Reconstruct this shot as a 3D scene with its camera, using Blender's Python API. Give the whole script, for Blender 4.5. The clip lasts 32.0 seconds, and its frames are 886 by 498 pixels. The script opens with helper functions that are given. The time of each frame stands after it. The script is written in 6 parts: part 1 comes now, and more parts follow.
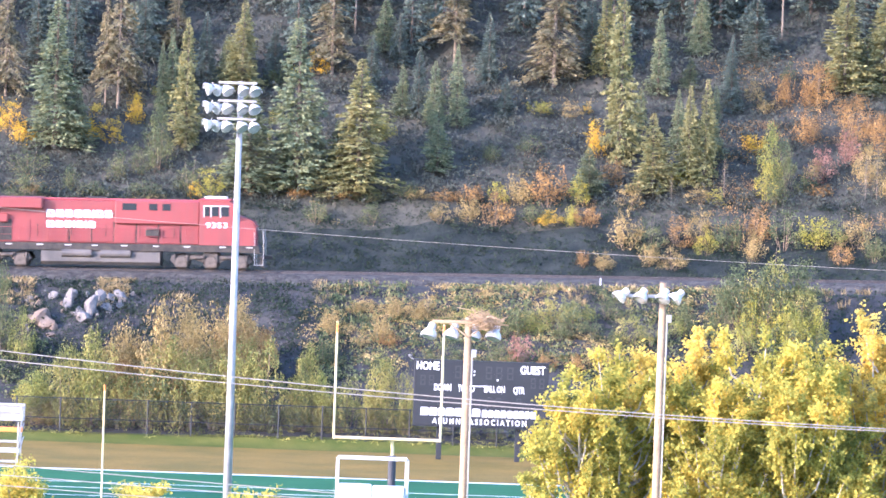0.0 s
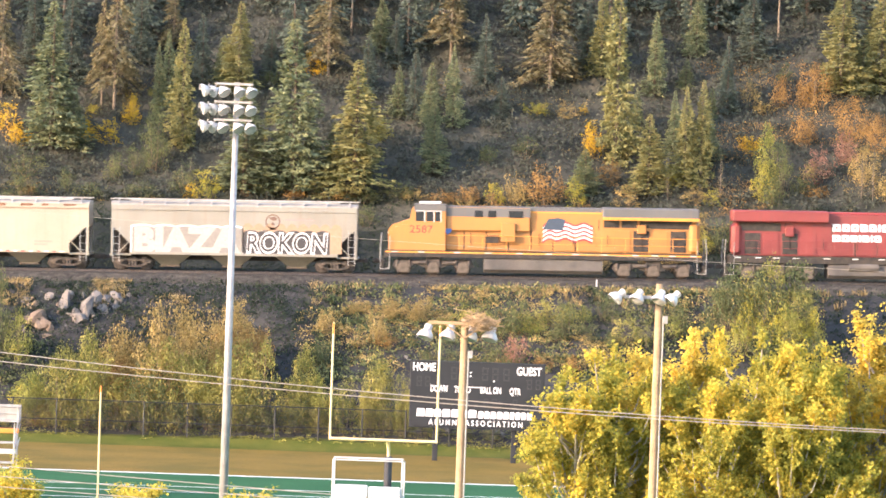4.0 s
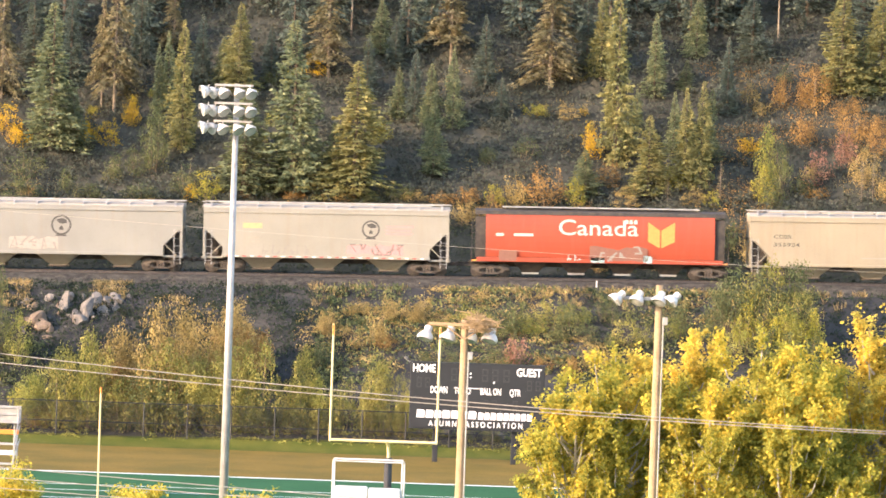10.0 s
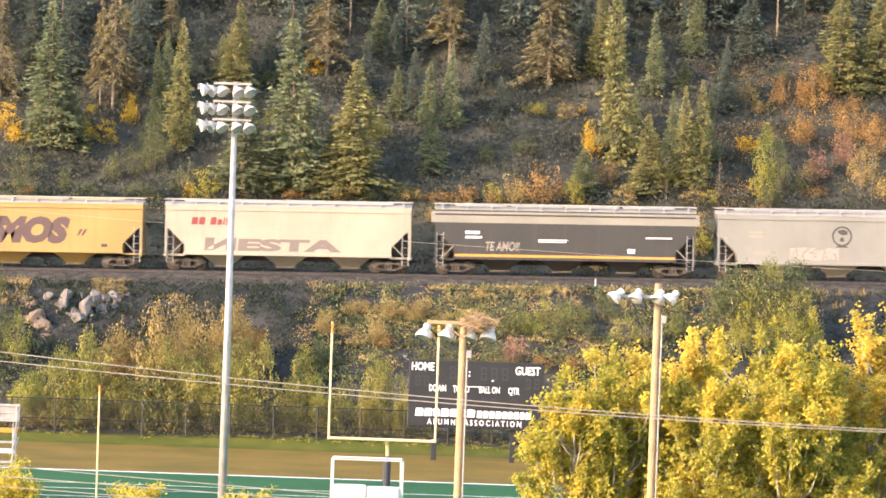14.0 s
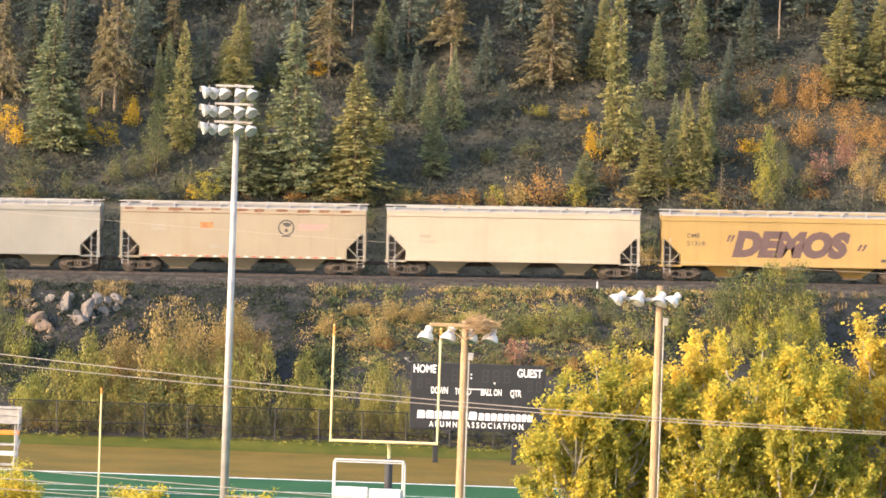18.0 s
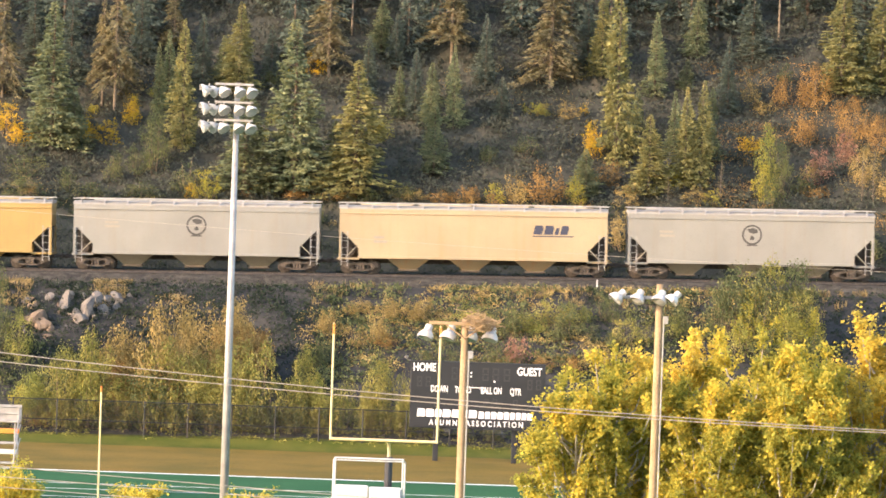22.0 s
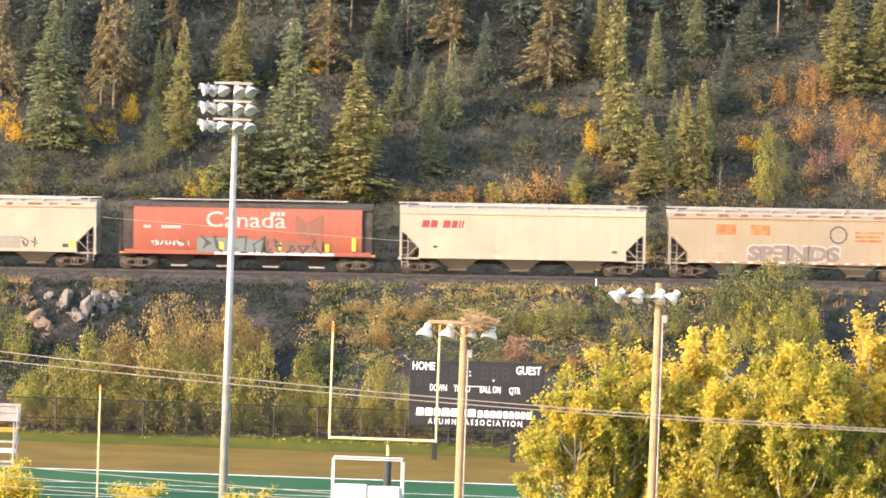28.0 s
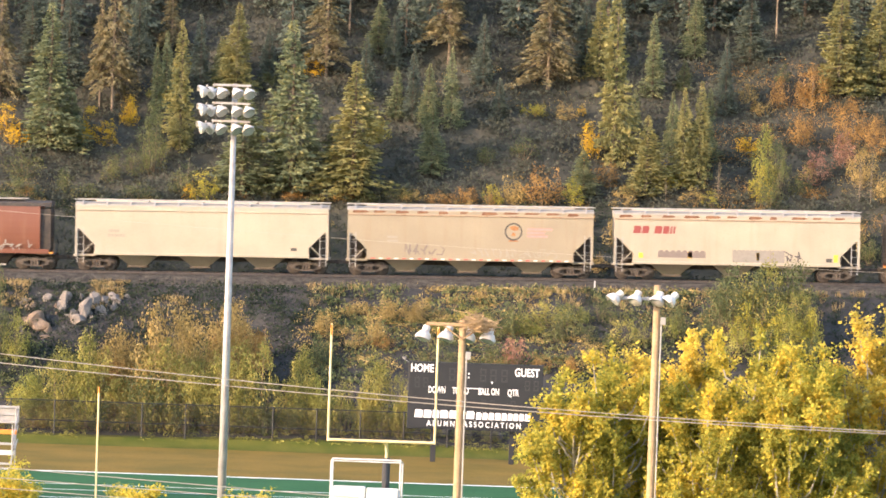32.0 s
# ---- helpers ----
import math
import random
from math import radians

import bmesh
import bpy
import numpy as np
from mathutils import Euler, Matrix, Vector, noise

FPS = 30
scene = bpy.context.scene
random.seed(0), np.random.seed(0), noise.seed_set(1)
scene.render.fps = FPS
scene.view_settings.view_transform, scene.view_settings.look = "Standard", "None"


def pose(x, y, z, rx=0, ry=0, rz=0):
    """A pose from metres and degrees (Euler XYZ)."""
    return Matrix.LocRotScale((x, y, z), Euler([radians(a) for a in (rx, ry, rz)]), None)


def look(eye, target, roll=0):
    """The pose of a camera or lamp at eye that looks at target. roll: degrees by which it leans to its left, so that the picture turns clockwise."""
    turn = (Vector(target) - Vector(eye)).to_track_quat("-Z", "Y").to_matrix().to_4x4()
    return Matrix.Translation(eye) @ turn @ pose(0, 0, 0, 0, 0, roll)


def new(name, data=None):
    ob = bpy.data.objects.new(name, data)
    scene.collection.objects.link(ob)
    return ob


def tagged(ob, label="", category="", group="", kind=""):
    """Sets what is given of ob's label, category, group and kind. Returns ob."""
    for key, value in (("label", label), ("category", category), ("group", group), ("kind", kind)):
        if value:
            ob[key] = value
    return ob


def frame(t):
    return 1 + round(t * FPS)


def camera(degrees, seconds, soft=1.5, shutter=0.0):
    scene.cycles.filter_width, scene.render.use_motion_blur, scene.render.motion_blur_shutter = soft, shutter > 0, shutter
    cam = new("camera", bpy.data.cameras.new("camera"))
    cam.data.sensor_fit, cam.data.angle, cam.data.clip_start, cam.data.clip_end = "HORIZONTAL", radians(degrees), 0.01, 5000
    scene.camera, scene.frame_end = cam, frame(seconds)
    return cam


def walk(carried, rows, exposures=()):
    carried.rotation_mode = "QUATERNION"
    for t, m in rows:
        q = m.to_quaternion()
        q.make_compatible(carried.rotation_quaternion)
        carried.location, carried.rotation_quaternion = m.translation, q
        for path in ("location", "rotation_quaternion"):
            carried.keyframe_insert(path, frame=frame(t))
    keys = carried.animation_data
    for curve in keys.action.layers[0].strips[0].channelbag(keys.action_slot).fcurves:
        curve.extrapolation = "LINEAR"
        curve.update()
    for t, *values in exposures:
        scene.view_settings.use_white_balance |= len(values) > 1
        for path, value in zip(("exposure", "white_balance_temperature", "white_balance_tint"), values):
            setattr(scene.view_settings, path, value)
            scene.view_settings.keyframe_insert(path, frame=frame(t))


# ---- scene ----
# A freight train on a wooded bank behind a sports field, seen from afar with a long lens.
EYE = (0.0, 0.0, 18.4)
cam = camera(12.65, 32.0, soft=1.7, shutter=0.2)


def aim(dx, dy):
    """Small sways of the held camera, in steps of 1/7074 radian."""
    return look(EYE, (-dx * 0.03817, 270.0, 18.4 - 6.908 + dy * 0.03817), 2.0)


walk(cam, [
    (0.0, aim(9.0, -3.2)),
    (0.5, aim(9.2, -0.4)),
    (1.0, aim(12.1, -1.7)),
    (1.5, aim(8.2, -1.7)),
    (2.0, aim(5.7, 2.5)),
    (2.5, aim(6.0, 4.5)),
    (3.0, aim(3.3, 1.4)),
    (3.5, aim(3.2, -1.2)),
    (5.5, aim(-1.5, 2.9)),
    (6.0, aim(-1.3, 4.3)),
    (6.5, aim(1.7, 2.9)),
    (7.0, aim(3.1, 2.5)),
    (7.5, aim(1.7, -0.8)),
    (8.0, aim(1.3, -1.2)),
    (8.5, aim(1.7, -2.4)),
    (9.0, aim(0.0, 0.0)),
    (9.5, aim(2.9, 2.0)),
    (10.0, aim(2.4, 1.3)),
    (10.5, aim(1.5, 2.2)),
    (11.0, aim(-1.4, 0.0)),
    (11.5, aim(0.3, -0.1)),
    (12.0, aim(-0.7, -1.5)),
    (12.5, aim(-2.5, 2.9)),
    (13.0, aim(1.1, 3.2)),
    (13.5, aim(1.4, 0.8)),
    (14.0, aim(0.1, -1.7)),
    (14.5, aim(2.5, -3.2)),
    (16.5, aim(4.4, 2.9)),
    (17.0, aim(5.0, -0.4)),
    (17.5, aim(4.4, -0.1)),
    (18.0, aim(3.5, 2.4)),
    (18.5, aim(3.9, 0.6)),
    (19.0, aim(-1.4, -0.1)),
    (19.5, aim(4.7, -0.1)),
    (20.0, aim(2.8, 0.8)),
    (20.5, aim(5.4, 2.4)),
    (21.0, aim(6.0, 1.5)),
    (21.5, aim(7.5, 0.6)),
    (22.0, aim(3.2, -0.5)),
    (22.5, aim(3.4, -0.1)),
    (23.0, aim(2.5, 0.3)),
    (23.5, aim(1.7, 0.4)),
    (24.0, aim(0.1, 2.9)),
    (24.5, aim(1.5, 0.4)),
    (25.0, aim(3.1, -7.1)),
    (25.5, aim(1.7, -3.7)),
    (27.5, aim(1.7, -1.7)),
    (28.0, aim(1.4, -2.4)),
    (28.5, aim(1.1, -1.9)),
    (29.0, aim(2.7, -2.1)),
    (29.5, aim(3.3, -1.7)),
    (30.0, aim(3.6, -0.5)),
    (30.5, aim(3.3, 0.1)),
    (31.0, aim(2.4, 0.8)),
    (31.5, aim(1.8, 1.1)),
    (32.0, aim(-1.0, 1.3))
], exposures=[(0.0, 2.78, 4780, 32), (2.0, 2.73, 4830, 32), (3.0, 2.59, 5510, 27), (3.5, 2.49, 5810, 25), (5.5, 2.31, 6360, 22), (7.0, 2.19, 6360, 22), (9.0, 2.35, 6260, 22), (14.5, 2.35, 6260, 23), (18.0, 2.12, 6410, 21), (24.0, 2.2, 6410, 21), (28.0, 2.28, 6360, 23), (29.8, 2.31, 6360, 23), (31.0, 2.2, 6360, 23), (32.0, 2.2, 6360, 23)])

# ---- light ----
SUN_ELEV, SUN_AZ = radians(17), radians(241)   # azimuth: clockwise from +y
world = bpy.data.worlds.new("sky")
scene.world = world
world.use_nodes = True
wt = world.node_tree
sky = wt.nodes.new("ShaderNodeTexSky")
sky.sky_type, sky.sun_disc = "NISHITA", False
sky.sun_elevation, sky.sun_rotation = SUN_ELEV, SUN_AZ
sky.air_density, sky.dust_density = 1.3, 1.2
wt.nodes["Background"].inputs["Strength"].default_value = 0.15
wt.links.new(sky.outputs[0], wt.nodes["Background"].inputs["Color"])
sun = new("sun", bpy.data.lights.new("sun", "SUN"))
sun.data.energy, sun.data.angle, sun.data.color = 2.0, radians(0.6), (1.0, 0.75, 0.49)
toward = Vector((math.sin(SUN_AZ) * math.cos(SUN_ELEV), math.cos(SUN_AZ) * math.cos(SUN_ELEV), math.sin(SUN_ELEV)))
sun.matrix_world = look((0, 0, 100), Vector((0, 0, 100)) - toward)


# ---- materials ----
def node_mat(name):
    m = bpy.data.materials.new(name)
    m.use_nodes = True
    return m, m.node_tree, m.node_tree.nodes["Principled BSDF"]


def noise_node(t, scale, detail=4.0, coord="Object", stretch=None):
    c = t.nodes.new("ShaderNodeTexCoord")
    n = t.nodes.new("ShaderNodeTexNoise")
    n.inputs["Scale"].default_value, n.inputs["Detail"].default_value = scale, detail
    if stretch:
        mp = t.nodes.new("ShaderNodeMapping")
        mp.inputs["Scale"].default_value = stretch
        t.links.new(c.outputs[coord], mp.inputs[0])
        t.links.new(mp.outputs[0], n.inputs["Vector"])
    else:
        t.links.new(c.outputs[coord], n.inputs["Vector"])
    return n


def ramp(t, fac, stops):
    r = t.nodes.new("ShaderNodeValToRGB")
    e = r.color_ramp.elements
    while len(e) < len(stops):
        e.new(0.5)
    for el, (p, c) in zip(e, stops):
        el.position, el.color = p, (*c, 1)
    t.links.new(fac, r.inputs[0])
    return r


def mix(t, fac, a, b):
    m = t.nodes.new("ShaderNodeMix")
    m.data_type = "RGBA"
    for sock, v in ((m.inputs[0], fac), (m.inputs[6], a), (m.inputs[7], b)):
        if isinstance(v, (int, float)):
            sock.default_value = v
        elif isinstance(v, tuple):
            sock.default_value = (*v, 1)
        else:
            t.links.new(v, sock)
    return m.outputs[2]


def bump(t, b, fac, strength, dist):
    n = t.nodes.new("ShaderNodeBump")
    n.inputs["Strength"].default_value, n.inputs["Distance"].default_value = strength, dist
    t.links.new(fac, n.inputs["Height"])
    t.links.new(n.outputs[0], b.inputs["Normal"])


def surface(name, c1, c2, scale=3.0, rough=0.7, metal=0.0, relief=0.3, dist=0.02, fine=20.0):
    """Two-scale mottled surface between two colours."""
    m, t, b = node_mat(name)
    n1, n2 = noise_node(t, scale), noise_node(t, scale * fine, 2.0)
    r1 = ramp(t, n1.outputs["Fac"], [(0.32, c1), (0.68, c2)])
    dark = tuple(v * 0.75 for v in c1)
    r2 = ramp(t, n2.outputs["Fac"], [(0.45, (0, 0, 0)), (0.75, (0.5, 0.5, 0.5))])
    t.links.new(mix(t, r2.outputs[0], r1.outputs[0], dark), b.inputs["Base Color"])
    b.inputs["Roughness"].default_value, b.inputs["Metallic"].default_value = rough, metal
    b.inputs["Specular IOR Level"].default_value = 0.08 if rough >= 0.85 else 0.5
    if relief:
        bump(t, b, n2.outputs["Fac"], relief, dist)
    return m


def plain(name, c, rough=0.6, metal=0.0):
    m, t, b = node_mat(name)
    n = noise_node(t, 6.0)
    r = ramp(t, n.outputs["Fac"], [(0.3, tuple(v * 0.85 for v in c)), (0.7, c)])
    t.links.new(r.outputs[0], b.inputs["Base Color"])
    b.inputs["Roughness"].default_value, b.inputs["Metallic"].default_value = rough, metal
    return m


def car_paint(name, c, rust=0.3, rustcol=(0.22, 0.135, 0.06), seed=0.0, rough=0.5):
    """Weathered paint: dust, streaks running down the side, rust in patches."""
    m, t, b = node_mat(name)
    big = noise_node(t, 0.35, 5.0)
    big.noise_dimensions = "4D"
    big.inputs["W"].default_value = seed
    streak = noise_node(t, 1.0, 3.0, stretch=(2.6, 2.6, 0.22))
    streak.noise_dimensions = "4D"
    streak.inputs["W"].default_value = seed + 3
    fine = noise_node(t, 14.0, 3.0)
    base = ramp(t, big.outputs["Fac"], [(0.3, tuple(v * 0.86 for v in c)), (0.7, tuple(min(v * 1.06, 0.9) for v in c))])
    r1 = ramp(t, streak.outputs["Fac"], [(0.52, (0, 0, 0)), (0.80, (rust, rust, rust))])
    col = mix(t, r1.outputs[0], base.outputs[0], rustcol)
    r2 = ramp(t, fine.outputs["Fac"], [(0.55, (0, 0, 0)), (0.8, (0.25, 0.25, 0.25))])
    col = mix(t, r2.outputs[0], col, (0.12, 0.10, 0.08))
    t.links.new(col, b.inputs["Base Color"])
    b.inputs["Roughness"].default_value = rough
    bump(t, b, big.outputs["Fac"], 0.15, 0.05)
    return m


def foliage(name, stops, trans=0.25, each=0.34, patch=1.5, scale=0.9):
    """Leaves: each clump takes its own shade from the ramp."""
    m = bpy.data.materials.new(name)
    m.use_nodes = True
    t = m.node_tree
    t.nodes.clear()
    out = t.nodes.new("ShaderNodeOutputMaterial")
    g = t.nodes.new("ShaderNodeNewGeometry")
    big = noise_node(t, scale, 2.0)
    add = t.nodes.new("ShaderNodeMath")
    add.operation = "MULTIPLY_ADD"
    add.inputs[1].default_value = each
    t.links.new(g.outputs["Random Per Island"], add.inputs[0])
    sc = t.nodes.new("ShaderNodeMath")
    sc.operation = "MULTIPLY_ADD"
    sc.inputs[1].default_value, sc.inputs[2].default_value = patch, 0.5 - 0.5 * patch - 0.5 * each
    t.links.new(big.outputs["Fac"], sc.inputs[0])
    t.links.new(sc.outputs[0], add.inputs[2])
    r = ramp(t, add.outputs[0], stops)
    d, tr, mx = t.nodes.new("ShaderNodeBsdfDiffuse"), t.nodes.new("ShaderNodeBsdfTranslucent"), t.nodes.new("ShaderNodeMixShader")
    mx.inputs[0].default_value = trans
    for n in (d, tr):
        t.links.new(r.outputs[0], n.inputs["Color"])
    t.links.new(d.outputs[0], mx.inputs[1])
    t.links.new(tr.outputs[0], mx.inputs[2])
    t.links.new(mx.outputs[0], out.inputs["Surface"])
    return m


M = {
    "grass": surface("dry_grass", (0.13, 0.098, 0.024), (0.20, 0.128, 0.03), 0.25, 0.9, 0, 0.6, 0.05),
    "lawn": surface("lawn", (0.065, 0.082, 0.016), (0.115, 0.112, 0.024), 0.6, 0.9, 0, 0.6, 0.05),
    "turf": surface("artificial_turf", (0.026, 0.09, 0.036), (0.036, 0.112, 0.046), 0.2, 0.85, 0, 0.2, 0.01),
    "line": plain("field_line_paint", (0.8, 0.8, 0.78), 0.8),
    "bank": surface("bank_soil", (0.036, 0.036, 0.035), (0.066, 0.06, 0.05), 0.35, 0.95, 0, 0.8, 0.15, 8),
    # cut: ground behind the track, its deep shade painted as near-black soil
    "cut": surface("shade_dark_soil", (0.018, 0.022, 0.02), (0.038, 0.042, 0.036), 0.6, 0.95, 0, 0.8, 0.1, 8),
    "hill": surface("forest_soil", (0.045, 0.047, 0.038), (0.075, 0.07, 0.052), 0.25, 0.95, 0, 0.8, 0.2, 8),
    "ballast": surface("ballast", (0.036, 0.034, 0.03), (0.092, 0.083, 0.07), 2.0, 0.95, 0, 1.0, 0.08, 3),
    "rock": surface("limestone", (0.10, 0.097, 0.094), (0.24, 0.205, 0.17), 1.2, 0.9, 0, 0.7, 0.08, 6),
    "scree": surface("dark_scree", (0.055, 0.054, 0.053), (0.12, 0.112, 0.104), 1.2, 0.95, 0, 0.7, 0.08, 6),
    "rock_red": surface("rusty_rock", (0.12, 0.09, 0.066), (0.24, 0.18, 0.128), 1.2, 0.9, 0, 0.7, 0.08, 6),
    "rail": surface("rail_steel", (0.045, 0.038, 0.033), (0.08, 0.062, 0.05), 4.0, 0.5, 0.6),
    "tie": surface("creosote_wood", (0.03, 0.025, 0.02), (0.06, 0.048, 0.038), 3.0, 0.9),
    "under": surface("grimy_steel", (0.028, 0.026, 0.024), (0.07, 0.055, 0.042), 3.0, 0.75, 0.2),
    "dust": surface("dusty_cast_steel", (0.085, 0.073, 0.06), (0.16, 0.13, 0.10), 3.0, 0.9),
    "truck": surface("rusty_cast_steel", (0.055, 0.047, 0.04), (0.12, 0.097, 0.076), 3.0, 0.8, 0.2),
    "wheel": surface("wheel_steel", (0.045, 0.038, 0.033), (0.09, 0.07, 0.055), 5.0, 0.5, 0.6),
    "tank": surface("dusty_tank_paint", (0.07, 0.063, 0.056), (0.125, 0.108, 0.09), 1.0, 0.7),
    "galv": surface("galvanised_steel", (0.28, 0.265, 0.245), (0.40, 0.38, 0.35), 2.0, 0.5, 0.2, 0.1),
    "grating": surface("grating_steel", (0.26, 0.25, 0.23), (0.42, 0.40, 0.37), 2.0, 0.5, 0.3, 0.2),
    "white": surface("white_paint", (0.48, 0.47, 0.45), (0.60, 0.59, 0.56), 1.5, 0.45, 0, 0.05),
    "lampshell": surface("lamp_housing", (0.46, 0.43, 0.39), (0.60, 0.57, 0.52), 3.0, 0.4, 0.0, 0.05),
    "lampglass": plain("lamp_glass", (0.40, 0.40, 0.39), 0.15),
    "wood": surface("weathered_pole_wood", (0.27, 0.185, 0.10), (0.41, 0.29, 0.165), 1.2, 0.85, 0, 0.5, 0.01, 12),
    "yellow": surface("yellow_post_paint", (0.68, 0.52, 0.24), (0.78, 0.63, 0.33), 2.0, 0.4, 0, 0.05),
    "black": surface("black_panel", (0.008, 0.009, 0.011), (0.015, 0.016, 0.019), 1.0, 0.6, 0, 0.05),
    "digit": plain("unlit_digit", (0.025, 0.025, 0.027), 0.5),
    "letter": plain("white_lettering", (0.82, 0.82, 0.80), 0.5),
    "fence": plain("black_fence", (0.03, 0.032, 0.035), 0.5, 0.3),
    "wire": plain("cable", (0.38, 0.34, 0.28), 0.5, 0.2),
    "bark": surface("bark", (0.10, 0.08, 0.06), (0.20, 0.16, 0.12), 4.0, 0.95, 0, 0.8, 0.02),
    "palebark": surface("pale_bark", (0.30, 0.27, 0.21), (0.46, 0.42, 0.33), 4.0, 0.9, 0, 0.5, 0.02),
    "snagbark": surface("grey_brown_bark", (0.14, 0.115, 0.085), (0.30, 0.24, 0.17), 4.0, 0.95, 0, 0.8, 0.02),
    "twig": surface("twigs", (0.16, 0.12, 0.08), (0.30, 0.22, 0.14), 6.0, 0.95),
    "glass": plain("dark_glass", (0.03, 0.035, 0.04), 0.08),
    "window": plain("pale_frame", (0.6, 0.58, 0.54), 0.4),
    "orange": plain("orange_paint", (0.75, 0.24, 0.03), 0.5),
    "blue": plain("blue_paint", (0.05, 0.12, 0.35), 0.5),
    "pad": plain("dark_padding", (0.03, 0.03, 0.035), 0.6),
}


def stops(*rows):
    return [(p, (r, g, b)) for p, r, g, b in rows]


LEAF = {
    "spruce": foliage("spruce_needles", stops((0.1, 0.102, 0.132, 0.082), (0.5, 0.198, 0.228, 0.126), (0.95, 0.348, 0.342, 0.162)), 0.3),
    # far spruces: distance haze is put into the grey-blue needle colour
    "spruce_far": foliage("hazed_far_spruce_needles", stops((0.1, 0.072, 0.096, 0.082), (0.5, 0.120, 0.150, 0.120), (0.95, 0.192, 0.204, 0.138)), 0.3),
    "spruce_warm": foliage("spruce_needles_warm", stops((0.1, 0.132, 0.144, 0.066), (0.5, 0.252, 0.246, 0.102), (0.95, 0.408, 0.348, 0.132)), 0.3),
    "snag": foliage("dry_needles", stops((0.1, 0.13, 0.115, 0.062), (0.5, 0.215, 0.19, 0.105), (0.95, 0.35, 0.29, 0.15)), 0.3),
    "gold": foliage("yellow_poplar_leaves", stops((0.05, 0.185, 0.205, 0.05), (0.42, 0.33, 0.315, 0.06), (0.70, 0.55, 0.445, 0.065), (0.96, 0.84, 0.54, 0.07)), 0.42, 0.40, 1.3, 0.5),
    "golden": foliage("golden_poplar_leaves", stops((0.05, 0.22, 0.21, 0.055), (0.40, 0.46, 0.37, 0.08), (0.64, 0.70, 0.52, 0.08), (0.95, 0.87, 0.54, 0.075)), 0.42, 0.40, 1.3, 0.5),
    "willow": foliage("green_gold_leaves", stops((0.1, 0.10, 0.115, 0.035), (0.5, 0.28, 0.26, 0.075), (0.95, 0.60, 0.48, 0.14)), 0.3),
    "lime": foliage("fresh_green_leaves", stops((0.1, 0.12, 0.14, 0.04), (0.5, 0.27, 0.27, 0.07), (0.95, 0.54, 0.47, 0.13)), 0.3),
    "tan": foliage("dry_tan_leaves", stops((0.1, 0.14, 0.115, 0.05), (0.5, 0.36, 0.265, 0.10), (0.95, 0.64, 0.47, 0.18)), 0.3),
    "orange": foliage("orange_leaves", stops((0.1, 0.15, 0.10, 0.045), (0.5, 0.34, 0.205, 0.075), (0.95, 0.58, 0.35, 0.11)), 0.3),
    "red": foliage("red_leaves", stops((0.1, 0.19, 0.11, 0.08), (0.5, 0.34, 0.18, 0.125), (0.95, 0.50, 0.29, 0.19)), 0.3),
    "bright": foliage("bright_yellow_leaves", stops((0.1, 0.36, 0.30, 0.035), (0.5, 0.68, 0.43, 0.035), (0.95, 0.85, 0.49, 0.05)), 0.35),
    "green": foliage("dark_green_leaves", stops((0.1, 0.06, 0.08, 0.04), (0.5, 0.13, 0.145, 0.065), (0.95, 0.25, 0.23, 0.09)), 0.25),
    "under": foliage("low_undergrowth", stops((0.1, 0.066, 0.074, 0.060), (0.5, 0.084, 0.090, 0.070), (0.95, 0.105, 0.106, 0.078)), 0.3),
    # cutting: green blades darkened to carry the shade of cutting and bank
    "cutting": foliage("shade_dark_grass", stops((0.1, 0.020, 0.030, 0.021), (0.5, 0.032, 0.044, 0.029), (0.95, 0.055, 0.066, 0.038)), 0.2),
    "straw": foliage("straw_blades", stops((0.1, 0.13, 0.10, 0.045), (0.5, 0.30, 0.22, 0.10), (0.95, 0.48, 0.36, 0.17)), 0.3),
}


